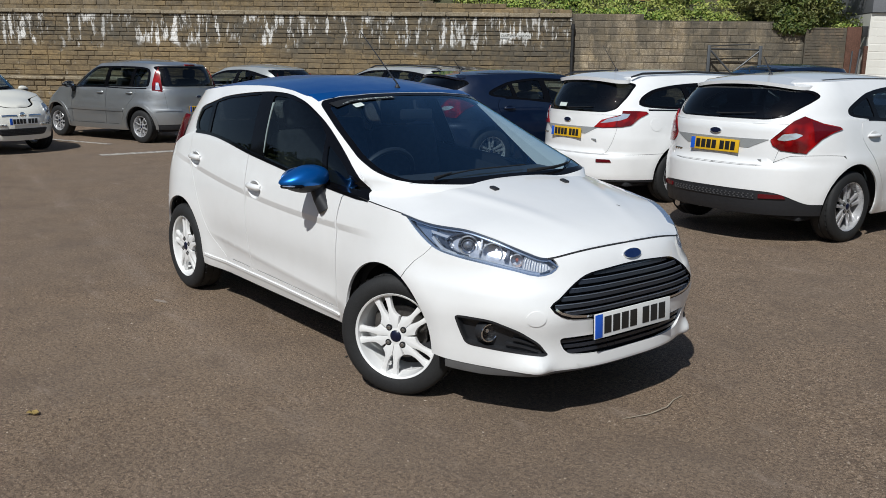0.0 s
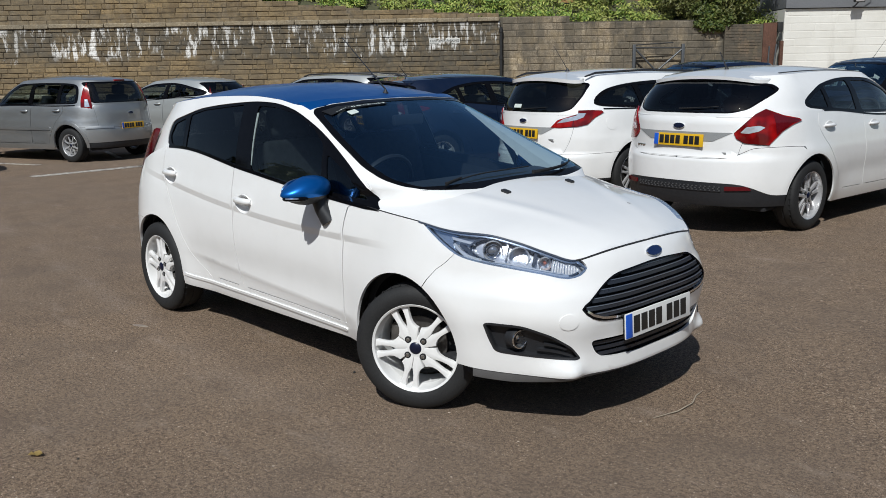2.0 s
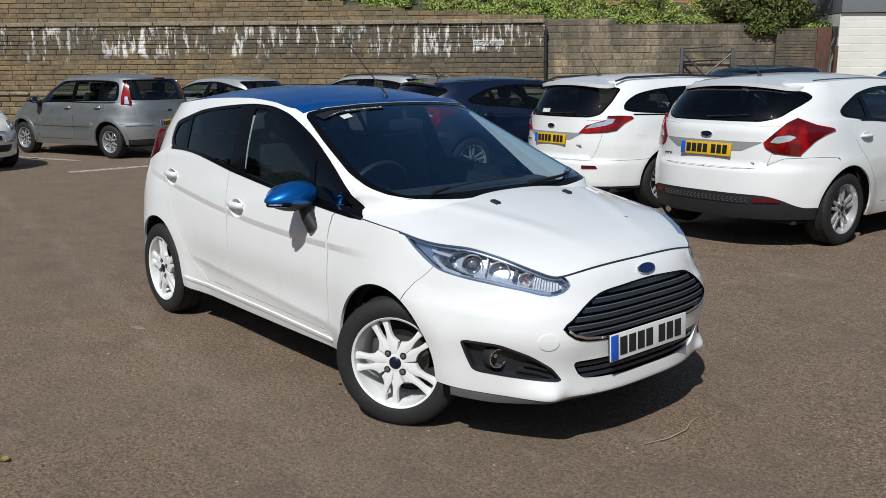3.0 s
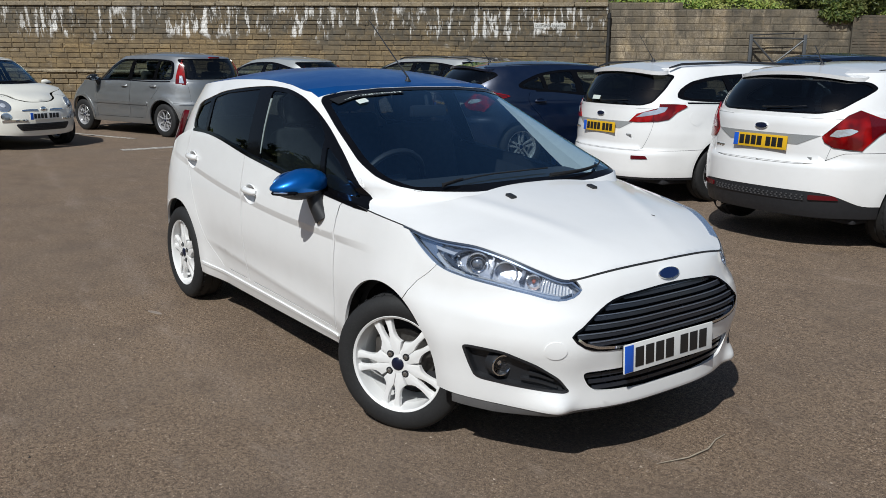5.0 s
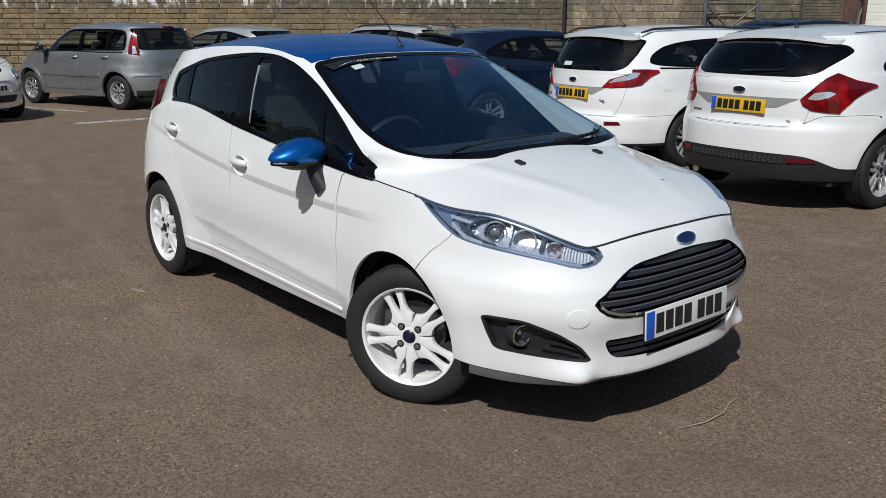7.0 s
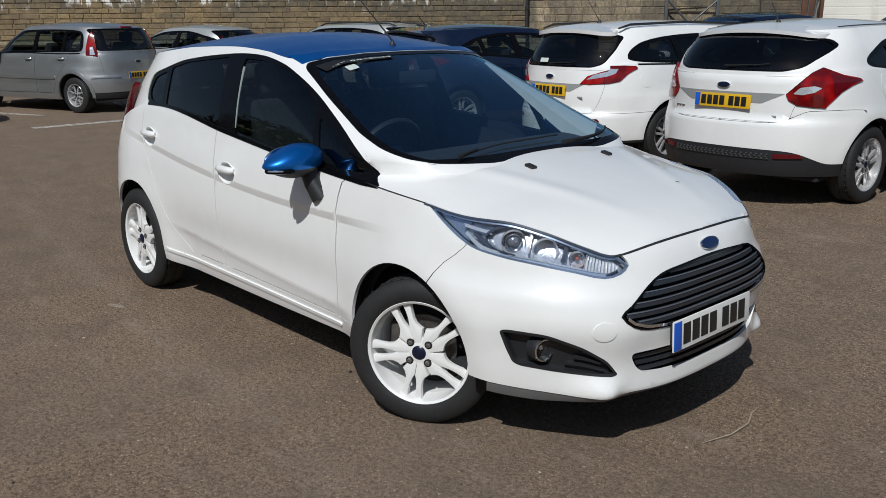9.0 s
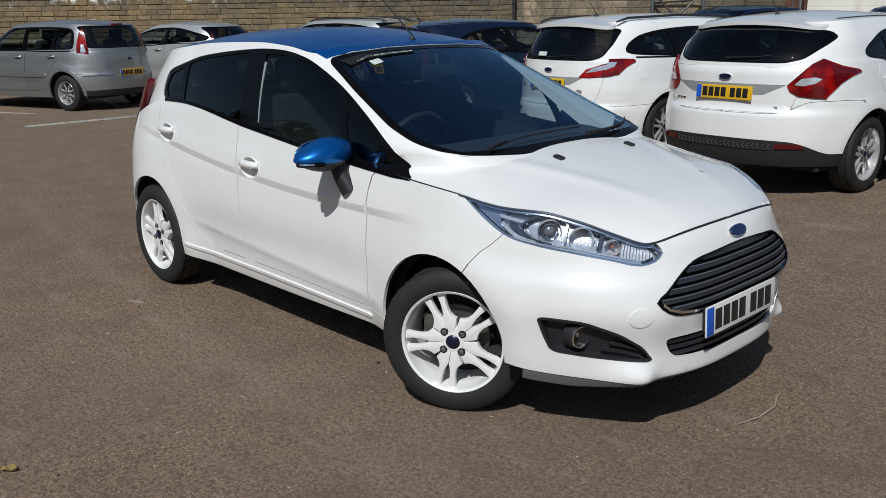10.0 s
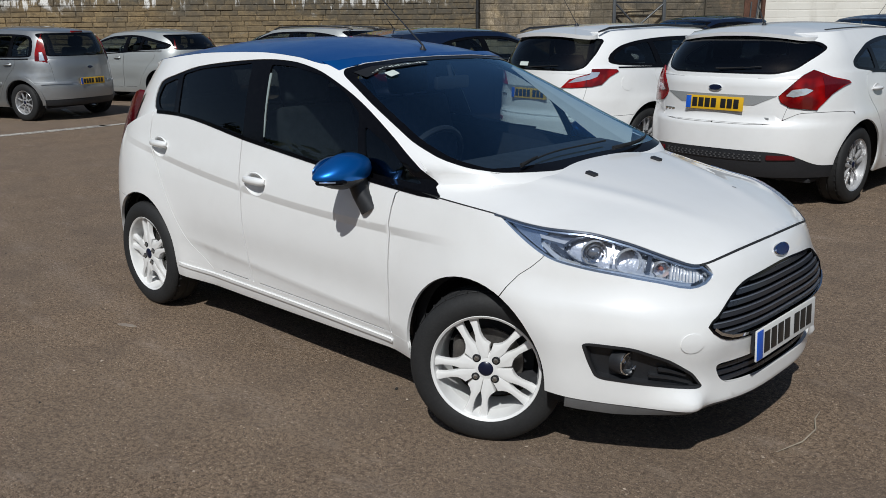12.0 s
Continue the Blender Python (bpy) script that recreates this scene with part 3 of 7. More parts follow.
def white_wall(name):
    m = wall_mat(name)
    grain, blotch = m.noise(30, 5, 0.65), m.noise(1.1, 5, 0.6)
    c = m.mix(m.ramp(blotch, [(0.35, 0.0), (0.7, 0.35)]), (0.74, 0.72, 0.66), (0.52, 0.49, 0.42))
    run = m.noise(1.0, 4, 0.6, m.stretched(1.8, 1, 0.3))
    c = m.mix(m.ramp(run, [(0.58, 0.0), (0.72, 0.3)]), c, (0.33, 0.30, 0.25))
    m.set(c, 0.8, 0.0, None, 0.3)
    m.bump(grain, 0.4, 0.006).bump(blotch, 0.3, 0.02)
    return m.m


WHITE_WALL = white_wall("white_painted_block")
FASCIA = plain("grey_fascia", (0.17, 0.175, 0.185), 0.6, 0, 20, 0.15, 0.1)
RUST = plain("rusty_steel", (0.12, 0.055, 0.035), 0.8, 0.2, 30, 0.5, 0.4, 0.004)
GALV = plain("galvanised_steel", (0.11, 0.115, 0.12), 0.5, 0.6, 60, 0.25, 0.15, 0.001)
DARKSTEEL = plain("dark_steel", (0.035, 0.035, 0.035), 0.6, 0.4, 60, 0.3, 0.2, 0.001)
SIGNWHITE = plain("sign_white", (0.62, 0.61, 0.57), 0.5, 0, 40, 0.2, 0.1)
FENCE = plain("weathered_fence_wood", (0.36, 0.19, 0.075), 0.8, 0, 14, 0.4, 0.4, 0.004)
EARTH = plain("earth_bank", (0.075, 0.075, 0.035), 0.95, 0, 6, 0.5, 0.8, 0.05)
TOP_LEFT = spline([(-26, 5.6), (-14, 4.6), (-8.5, 4.15), (-5.0, 3.75), (-2.5, 3.45), (0.2, 3.28), (2.28, 3.22)])


def wall_body(name, label, mat, blocks):
    bm = bmesh.new()
    for x0, x1, y0, y1, z0, z1 in blocks:
        add_box(bm, (x1 - x0, y1 - y0, z1 - z0), pose((x0 + x1) / 2, (y0 + y1) / 2, (z0 + z1) / 2))
    ob = part(name, bm, mat, None, "", False)
    ob.matrix_basis = WALL
    return tagged(ob, label, "wall", kind="structure")


steps = [(-26 + 1.0 * k, -25 + 1.0 * k) for k in range(28)]
wall_left = wall_body("wall_left", "old stone retaining wall, soot-stained with white lime runs", OLD_MORTAR,
                      [(-26, 2.28, 0.0, 0.5, -0.3, 2.93)] + [(a, min(b, 2.28), 0.32, 0.75, 2.5, float(TOP_LEFT((a + b) / 2)) - 0.04) for a, b in steps] + [(-26, 2.28, -0.14, 0.02, -0.3, 0.90)])
wall_right = wall_body("wall_right", "grey concrete block wall with weathered stains", GREY_MORTAR,
                       [(2.28, 4.42, 0.10, 0.45, -0.3, 3.06), (4.42, 8.45, 0.102, 0.45, -0.3, 2.88), (8.45, 9.2, 0.104, 0.45, -0.3, 2.66)])
pier = wall_body("wall_pier", "weathered brick pier at the end of the wall", GREY_MORTAR, [(9.2, 10.38, 0.0, 0.45, -0.3, 2.72)])
white_b = wall_body("wall_white", "white-painted block wall of a low building", WHITE_WALL, [(11.06, 24.0, 0.10, 0.5, -0.3, 3.15), (11.06, 11.4, 0.5, 9.0, -0.3, 3.15)])
bm = box((13.0, 9.2, 1.3), pose(17.55, 4.6, 3.82), 0.01)
ob = part("building_fascia", bm, FASCIA, None)
ob.matrix_basis = WALL
tagged(ob, "grey sheet-metal fascia above the white wall", "fascia", kind="structure")
# string course along the old wall, and the ledge above its plinth
LEDGE = stone_wall("pale_ledge_stone", False, [(0.2, (0.46, 0.38, 0.26)), (0.8, (0.58, 0.50, 0.37))], False, True, 0.2)
bm = bmesh.new()
rnd = random.Random(7)
x = -26.0
while x < 2.2:
    w = min(rnd.uniform(0.7, 1.3), 2.28 - x)
    add_box(bm, (w - 0.012, 0.50, 0.13 + rnd.uniform(-0.01, 0.01)), pose(x + w / 2, 0.17 + rnd.uniform(-0.012, 0.012), 2.985, rnd.uniform(-1, 1), rnd.uniform(-0.4, 0.4), 0), 0.018, 1)
    x += w
ob = part("string_course", bm, LEDGE, wall_left, "weathered projecting stone course", True)
bm = bmesh.new()
x = -26.0
while x < 2.2:
    w = min(rnd.uniform(0.5, 1.2), 2.28 - x)
    add_box(bm, (w - 0.015, 0.24, 0.10 + rnd.uniform(-0.02, 0.02)), pose(x + w / 2, -0.085 + rnd.uniform(-0.02, 0.02), 0.90, rnd.uniform(-2, 2), rnd.uniform(-0.8, 0.8), 0), 0.02, 1)
    x += w
part("plinth_ledge", bm, LEDGE, wall_left, "pale broken stone ledge", True)
# the bank above, one sheet that climbs away from the wall
bm = bmesh.new()
rows = []
for i in range(70):
    x = -26 + 38.5 * i / 69
    zt = float(TOP_LEFT(x)) - 0.15 if x < 2.28 else (2.92 if x < 4.42 else (2.75 if x < 8.45 else 2.5))
    rows.append([bm.verts.new((x, 0.42 + d, zt + r * 1.0 + 0.12 * math.sin(x * 1.7 + d) * min(1, d))) for d, r in ((0.0, 0.0), (0.5, 0.10), (1.4, 0.45), (2.6, 0.85), (4.2, 1.2), (12.0, 2.0))])
for a, b in zip(rows, rows[1:]):
    for k in range(5):
        bm.faces.new((a[k], b[k], b[k + 1], a[k + 1]))
ob = part("bank", bm, EARTH, None)
ob.matrix_basis = WALL
tagged(ob, "overgrown earth bank above the wall", "bank", kind="structure")


# ---- the white hatchback with the blue roof ----
def bump(q, c, w):
    return np.exp(-((q - c) / w) ** 2)


def hero_swell(x, z):
    """Wheel-arch flares and the crease through the door handles."""
    r1, r2 = np.hypot(x, z - 0.29), np.hypot(x + 2.489, z - 0.29)
    s = 0.022 * bump(r1, 0.34, 0.11) + 0.014 * bump(r2, 0.33, 0.12)
    d = 0.770 + 0.036 * (x + 0.45) ** 2 - z
    dp = np.clip(d / 0.034, 0, 1)
    crease = -0.0108 * dp * np.exp(-np.maximum(d - 0.034, 0) / 0.22) * np.clip((-x - 0.15) / 0.3, 0, 1) * np.clip((x + 2.75) / 0.4, 0, 1)
    tuck = np.maximum(0.365 + 0.0633 * (-0.48 - x) - z, 0)
    s = s - 0.022 * (1 - np.exp(-tuck / 0.055)) * np.clip((-x - 0.36) / 0.15, 0, 1) * np.clip((x + 2.10) / 0.25, 0, 1)
    return s + crease - 0.008 * bump(z, 0.47, 0.10) * np.clip((-x - 0.4) / 0.3, 0, 1) * np.clip((x + 2.1) / 0.3, 0, 1)


def hero_chin(y, z):
    """The two lips that stand out of the bumper's lower corners."""
    return 0.060 * bump(np.abs(y), 0.535, 0.068) * bump(z, 0.276, 0.058) + 0.012 * bump(np.abs(y), 0.51, 0.10) * bump(z, 0.43, 0.09)


HERO = Shell(
    nose=[(0.10, 0.72), (0.22, 0.775), (0.278, 0.800), (0.335, 0.797), (0.40, 0.795), (0.52, 0.805), (0.60, 0.797), (0.68, 0.779), (0.75, 0.75), (0.79, 0.715), (0.85, 0.64), (1.0, 0.3)],
    tail=[(0.15, -3.06), (0.30, -3.165), (0.50, -3.195), (0.72, -3.165), (0.95, -3.09), (1.10, -3.01)],
    width=[(0.10, 0.70), (0.19, 0.760), (0.26, 0.785), (0.34, 0.796), (0.42, 0.798), (0.60, 0.806), (0.75, 0.800), (0.85, 0.786), (0.95, 0.764), (1.05, 0.740), (1.15, 0.712)],
    x1=-0.25, x2=-2.43, pf=spline([(0.15, 2.9), (0.275, 2.9), (0.345, 2.95), (0.42, 3.1), (0.52, 3.35), (0.60, 3.2), (0.68, 2.82), (0.75, 2.8), (1.0, 2.8)]), pr=2.9, swell=hero_swell, uf=1.25, ur=1.2, bow=0.015, chin=hero_chin)
HERO_SHOULDER = spline([(0.72, 0.785), (0.668, 0.757), (0.61, 0.779), (0.566, 0.798), (0.475, 0.832), (0.352, 0.859), (0.232, 0.864), (0.147, 0.873), (0.06, 0.887), (-0.22, 0.912), (-0.56, 0.937), (-1.43, 1.022), (-2.2, 1.102), (-2.36, 1.100), (-2.55, 1.055), (-2.75, 0.99), (-2.9, 0.965), (-3.08, 0.95)])
HERO_CAB = Shell(
    nose=[(0.85, 0.24), (0.95, 0.07), (1.0, -0.03), (1.1, -0.24), (1.2, -0.46), (1.3, -0.70), (1.38, -0.93), (1.42, -1.06), (1.5, -1.35)],
    tail=[(0.90, -3.09), (1.0, -3.04), (1.1, -2.99), (1.2, -2.925), (1.3, -2.84), (1.36, -2.79), (1.5, -2.6)],
    width=[(0.85, 0.80), (0.95, 0.765), (1.05, 0.737), (1.15, 0.703), (1.25, 0.662), (1.33, 0.625), (1.38, 0.597), (1.43, 0.562), (1.5, 0.50)],
    x1=-1.35, x2=-2.2, pf=spline([(0.85, 4.8), (0.91, 4.5), (0.95, 4.4), (0.975, 5.0), (1.0, 6.2), (1.1, 5.0), (1.2, 4.2), (1.36, 3.4), (1.5, 3.2)]), pr=3.0, uf=1.4, ur=1.05, bow=0.02)


# ---- cars: what they all share ----
def Spec(**kw):
    """The shape of a car: its shells, lines and openings."""
    return collections.namedtuple("Spec", list(kw))(**kw)


def span(shell, line_a, line_b, low, high, gap=0.0034, step=0.04):
    """The unrolled outline between two seams, a low edge and a high edge. Seams run from below upwards."""
    a, b = np.array(line_a, float), np.array(line_b, float)
    a[:, 0] += gap
    b[:, 0] -= gap
    top, bot = shell.edge(high, a[-1, 0], b[-1, 0], step), shell.edge(low, a[0, 0], b[0, 0], step)
    return np.concatenate([a, top[1:-1], b[::-1], bot[::-1][1:-1]])


def seam(shell, pts, low, high):
    """A seam in side view, unrolled, stretched to meet the low and the high edge."""
    p = smooth_line(pts, 0.05)
    lo, hi = float(low(p[0, 0])), float(high(p[-1, 0]))
    p = np.concatenate([[(p[0, 0], lo)], p[(p[:, 1] > lo + 0.01) & (p[:, 1] < hi - 0.01)], [(p[-1, 0], hi)]])
    return shell.side(p)


WHEELS = {}


def wheel_meshes(style, r, rim_r, width, spokes, twin, rim_mat):
    """Tyre, rim and the rest of one wheel, its outer face towards negative y, built once for a style."""
    if style in WHEELS:
        return WHEELS[style]
    out = []

    def keep(name, bm, mat, smooth=True):
        ob = part(name, bm, mat, None, "", smooth)
        out.append((name, ob.data))
        bpy.data.objects.remove(ob)

    h = width / 2
    tyre = [(rim_r - 0.012, -h + 0.012), (rim_r + 0.004, -h - 0.002), (rim_r + 0.02, -h - 0.004), ((r + rim_r) / 2, -h - 0.008), (r - 0.018, -h + 0.004), (r - 0.006, -h + 0.014), (r - 0.001, -h + 0.030)]
    for k in (-0.45, 0.0, 0.45):
        c = k * width * 0.72
        tyre += [(r, c - 0.008), (r - 0.007, c - 0.0035), (r - 0.007, c + 0.0035), (r, c + 0.008)]
    tyre += [(r - 0.001, h - 0.03), (r - 0.018, h - 0.004), ((r + rim_r) / 2, h + 0.008), (rim_r - 0.012, h - 0.012)]
    bm = lathe(tyre, 64)
    for k in range(40):
        a = 2 * math.pi * k / 40
        for s in (-1, 1):
            add_box(bm, (0.006, 0.030, 0.004), pose(0, 0, 0, 0, -math.degrees(a), 0) @ pose(r - 0.002, s * (h - 0.030), 0, 0, 90, 18 * s))
    keep("tyre", bm, RUBBER)
    face = -h + 0.022
    keep("rim", lathe([(rim_r, face - 0.016), (rim_r - 0.004, face - 0.020), (rim_r - 0.013, face - 0.014), (rim_r - 0.017, face + 0.004), (rim_r - 0.022, face + 0.045), (rim_r - 0.024, face + 0.050)], 56), rim_mat)
    keep("rim_barrel", lathe([(rim_r - 0.023, face + 0.048), (rim_r - 0.034, h - 0.02), (rim_r - 0.004, h - 0.006), (rim_r, h - 0.012)], 48), rim_mat)
    for k in range(spokes):
        a = -(360 * k / spokes + 45)
        bm = bmesh.new()
        for s in ((-1, 1) if twin else (0,)):
            i0, o0 = (0.0190 * s, 0.043 * s) if twin else (0, 0)
            wi, wo = (0.0165, 0.0205) if twin else (0.017, 0.012)
            wi, wo = wi * twin_scale(style), wo * twin_scale(style)
            if style == "white":
                half_spoke = [(0.036, 0.0), (0.098, 0.0), (0.111, 0.0055), (0.136, 0.0120), (0.165, 0.0148), (0.188, 0.0138), (rim_r - 0.006, 0.0090), (rim_r - 0.006, 0.0510), (0.188, 0.0455), (0.160, 0.0390), (0.134, 0.0350), (0.112, 0.0365), (0.096, 0.0435), (0.083, 0.0540), (0.036, 0.026)]
                add_prism(bm, [(q, s * t) for q, t in half_spoke], -0.022, pose(0, face + 0.012, 0, 0, a, 0) @ pose(0, 0, 0, 0, 0, 2.5), 0.0065)
                continue
            poly = [(0.040, i0 - wi), (0.085, i0 * 1.15 - wi), (rim_r * 0.75, o0 * 0.78 - wo), (rim_r - 0.010, o0 - wo - 0.004), (rim_r - 0.010, o0 + wo + 0.004), (rim_r * 0.75, o0 * 0.78 + wo), (0.085, i0 * 1.15 + wi), (0.040, i0 + wi)]
            add_prism(bm, poly, -0.020, pose(0, face + 0.026, 0, 0, a, 0) @ pose(0, 0, 0, 0, 0, 2.5), 0.005)
        keep("spoke", bm, rim_mat)
    front = face - (0.011 if style == "white" else 0.0)
    keep("hub", lathe([(0.0, front + 0.004), (0.034, front + 0.002), (0.060, front + 0.010), (0.068, face + 0.03), (0.05, face + 0.06)], 32), rim_mat)
    keep("centre_cap", lathe([(0.0, front - 0.006), (0.022, front - 0.004), (0.029, front + 0.002), (0.030, front + 0.01)], 28), CAPNAVY)
    for k in range(4 if style == "white" else 5):
        a = 2 * math.pi * (k + 0.5) / (4 if style == "white" else 5)
        at = pose(0.052 * math.cos(a), front + 0.004, 0.052 * math.sin(a))
        # flat dark disc painted for the shade round each nut
        keep("nut_recess", lathe([(0.0, -0.002), (0.0150, -0.002), (0.0165, 0.0), (0.0165, 0.01)], 20, at), UNDER)
        keep("wheel_nut", lathe([(0.0, -0.010), (0.007, -0.010), (0.0095, -0.006), (0.0110, 0.0), (0.0110, 0.008)], 6, at), NUT)
    keep("brake_disc", lathe([(0.06, 0.016), (0.06, 0.004), (0.128, 0.004), (0.130, 0.010), (0.128, 0.016)], 40), STEEL)
    keep("brake_caliper", box((0.05, 0.05, 0.12), pose(-0.12, 0.01, 0.02), 0.012), STEEL)
    keep("brake_backing", lathe([(0.0, 0.05), (rim_r - 0.05, 0.05), (rim_r - 0.05, 0.056), (0.0, 0.06)], 36), UNDER)
    WHEELS[style] = out
    return out


def twin_scale(style):
    return 1.0 if style == "white" else 0.8


def put_wheel(car, style, x, y, r, steer, rim_r, width, spokes, twin, rim_mat, spin=0.0):
    hub = new("wheel")
    hub.parent = car
    hub.matrix_basis = pose(x, y, r, 0, 0, steer + (180 if y > 0 else 0)) @ pose(0, 0, 0, 0, spin, 0)
    for name, me in wheel_meshes(style, r, rim_r, width, spokes, twin, rim_mat):
        ob = new(name, me)
        ob.parent = hub


def plate(car, m, face_mat, rear=False, name="number_plate"):
    """A number plate whose characters are plain bars, with a blue band at its end; the face looks along local x."""
    p = part(name, box((0.008, 0.520, 0.112), m, 0.003), face_mat, car, "yellow rear number plate" if rear else "white front number plate")
    part("blue_band", box((0.003, 0.046, 0.104), m @ pose(0.0045, -0.236, 0), 0.001), PLATEBLUE, p, "blue band")
    y = -0.178
    for i in range(7):
        w = 0.046
        part("character_bar", box((0.003, w, 0.076), m @ pose(0.0045, y, 0), 0.001), INK, p)
        y += (0.058 + (0.028 if i == 3 else 0)) 
    return p


def handle_hole(shell, x, z):
    """The oval opening in a door for a handle's bowl."""
    a = np.linspace(0, 2 * math.pi, 28, endpoint=False)
    return shell.side(np.stack([x + 0.078 * np.cos(a), z - 0.008 + 0.052 * np.sin(a)], -1))


def carcass(car, S):
    """Panels, glass, cabin and wheels of a car."""
    B, C, st = S.body, S.cab, S.step
    top = lambda x: S.shoulder(x) - 0.003
    bot = S.zbot
    floor_cut = []
    for x in (0.0, -S.wb):
        a = B.side([(px, pz) for px, pz in (disc_arch(S.arch_shift, S.arch_z + 0.010, S.arch_r - 0.013) if S.arch_shift and x == 0 else disc_arch(x, S.arch_z, S.arch_r)) if pz > 0.02])
        a = np.concatenate([[(a[0, 0], -0.2)], a, [(a[-1, 0], -0.2)]])
        floor_cut.append(a)
    arch_f, arch_r = floor_cut
    both = lambda p, rear=False: [p, B.mirror(p, rear)]
    lf, ld, lb, lc = (seam(B, l, bot, top) for l in (S.seam_fender, S.seam_door, S.seam_b, S.seam_c))
    end = B.end
    # front bumper, round the nose
    lf_m = lf.copy()
    lf_m[:, 0] *= -1
    out = span(B, lf_m, lf, bot, top, 0.0, 0.04 if S.lips is None else 0.022)
    sheet("front_bumper", B, out, S.paint, car, both(arch_f) + [q for h in S.front_cuts for q in both(h)] + list(S.nose_cuts), st, extra=S.lips)
    rear_top = S.rear_seam
    for left in (False, True):
        mir = (lambda p: B.mirror(p)) if left else (lambda p: np.array(p))
        def put(name, outline, cut, label="", mat=None, off=0.0):
            sheet(name, B, mir(outline), mat or S.paint, car, [mir(c) for c in cut], st, off, label=label, extra=None if S.crease is None else mir(S.crease))
        put("front_wing", span(B, lf, ld, bot, top), [arch_f] + list(S.front_cuts))
        put("front_door", span(B, ld, lb, S.sill, top), [handle_hole(B, *h) for h in S.handles[:1]])
        put("rear_door", span(B, lb, lc, S.sill, top), [arch_r] + [handle_hole(B, *h) for h in S.handles[1:]])
        ua, ub = B.u_of_x(-0.24, 0.25), B.u_of_x(-S.wb + 0.24, 0.25)
        sl = lambda x: S.sill(x) - 0.006
        put("sill", np.concatenate([B.edge(sl, ua, ub), B.edge(bot, ub, ua)]), [arch_f, arch_r])
        mid = np.array([[end, float(bot(B.tail(0.4)))], [end, float(top(B.tail(1.0)))]])
        zone = np.array([[B.u_of_x(-S.wb - 0.02, 0.3), -0.1], [B.u_of_x(-S.wb - 0.02, 0.5), float(rear_top(-S.wb))], *B.edge(rear_top, B.u_of_x(-S.wb - 0.06, 0.5), end), [end + 0.1, float(rear_top(B.tail(0.5)))], [end + 0.1, -0.1]])
        put("rear_quarter", span(B, lc, mid, bot, top, 0.0025), [arch_r, grown(S.tailgate, 0.003), zone] + list(S.rear_cuts))
    ub = B.u_of_x(-S.wb - 0.10, 0.4)
    rb = lambda x: rear_top(x) - 0.004
    low = S.bumper_low or bot
    out = np.concatenate([B.edge(low, ub, 2 * end - ub), B.edge(rb, 2 * end - ub, ub)])
    rear_both = lambda p: [p, B.mirror(p, True)]
    sheet("rear_bumper", B, out, S.paint, car, rear_both(arch_r) + [q for h in S.bumper_cuts for q in rear_both(h)], st)
    if S.bumper_low:
        out = np.concatenate([B.edge(bot, ub, 2 * end - ub), B.edge(lambda x: low(x) - 0.003, 2 * end - ub, ub)])
        sheet("bumper_skirt", B, out, PLASTIC, car, rear_both(arch_r), st, -0.004, label="black plastic lower bumper")
    sheet("tailgate", B, S.tailgate, S.paint, car, [q for h in S.rear_cuts for q in rear_both(grown(h, 0.002))], st)
    # bonnet
    F = Field(B, S.shoulder, S.hood_mid, S.hood_k, S.hood_ridge)
    ua = B.u_of_x(S.hood_end, float(S.shoulder(S.hood_end)))
    e = B.edge(S.shoulder, -ua, ua, 0.03)
    e3 = B.raw(e[:, 0], e[:, 1])[:, :2]
    base = smooth_line(S.screen_base + [(x, -y) for x, y in S.screen_base[::-1][1:]], 0.04)
    e3[:, 1] *= 0.998
    sheet("bonnet", F, np.concatenate([e3, base]), S.paint, car, (), 0.028 if st < 0.05 else st * 0.9)
    # cabin shell and roof
    ua = C.u_of_x(S.hood_end + 0.35, 0.95)
    lowc = C.edge(S.cab_low, -C.end, C.end, 0.04)
    roofe = C.edge(S.roof_edge, C.end, -C.end, 0.03)
    dlo = C.side(smooth_line(S.dlo, 0.03, True))
    screen = C.front(S.screen)
    back = C.back(S.back)
    sheet("cabin_frame", C, np.concatenate([lowc, roofe]), S.paint, car, [dlo, C.mirror(dlo), screen, C.back(S.back), back - np.array([2 * C.end, 0]) ], st, depth=0.02)
    R = Field(C, S.roof_edge, S.roof_mid, 2.2)
    e = C.edge(lambda x: S.roof_edge(x), 0.0, C.end, 0.03)
    pr = C.raw(e[:, 0], e[:, 1])[:, :2]
    sheet("roof", R, np.concatenate([pr, (pr * [1, -1])[::-1][1:-1]]), S.roof_paint, car, (), st * 1.4, off=0.002, depth=0.02)
    sheet("roof_lining", R, np.concatenate([pr, (pr * [1, -1])[::-1][1:-1]]) * 0.98 + [S.cab_mid * 0.02, 0], LINING, car, (), 0.15, off=-0.04, depth=0.0)
    g = sheet("windscreen", C, screen, SCREENGLASS, car, (), st * 1.3, off=-0.004, depth=0.0)
    sheet("windscreen_edge", C, grown(screen, 0.002), GLOSSBLACK, g, [C.front(S.screen_clear)], st, off=-0.002, depth=0.004)
    if len(S.back_clear):
        g = sheet("rear_window", C, back, S.back_glass, car, (), st * 1.3, off=-0.004, depth=0.0)
        sheet("rear_window_edge", C, grown(back, 0.002), GLOSSBLACK, g, [C.back(S.back_clear)], st, off=-0.002, depth=0.004)
    for left in (False, True):
        mir = (lambda p: C.mirror(p)) if left else (lambda p: np.array(p))
        panes = [(n, rounded(o, 0.025), mt) for n, o, mt in S.panes]
        sheet("window_frame", C, mir(grown(dlo, 0.001)), GLOSSBLACK, car, [mir(C.side(o)) for _, o, _ in panes], st, off=-0.005, depth=0.012)
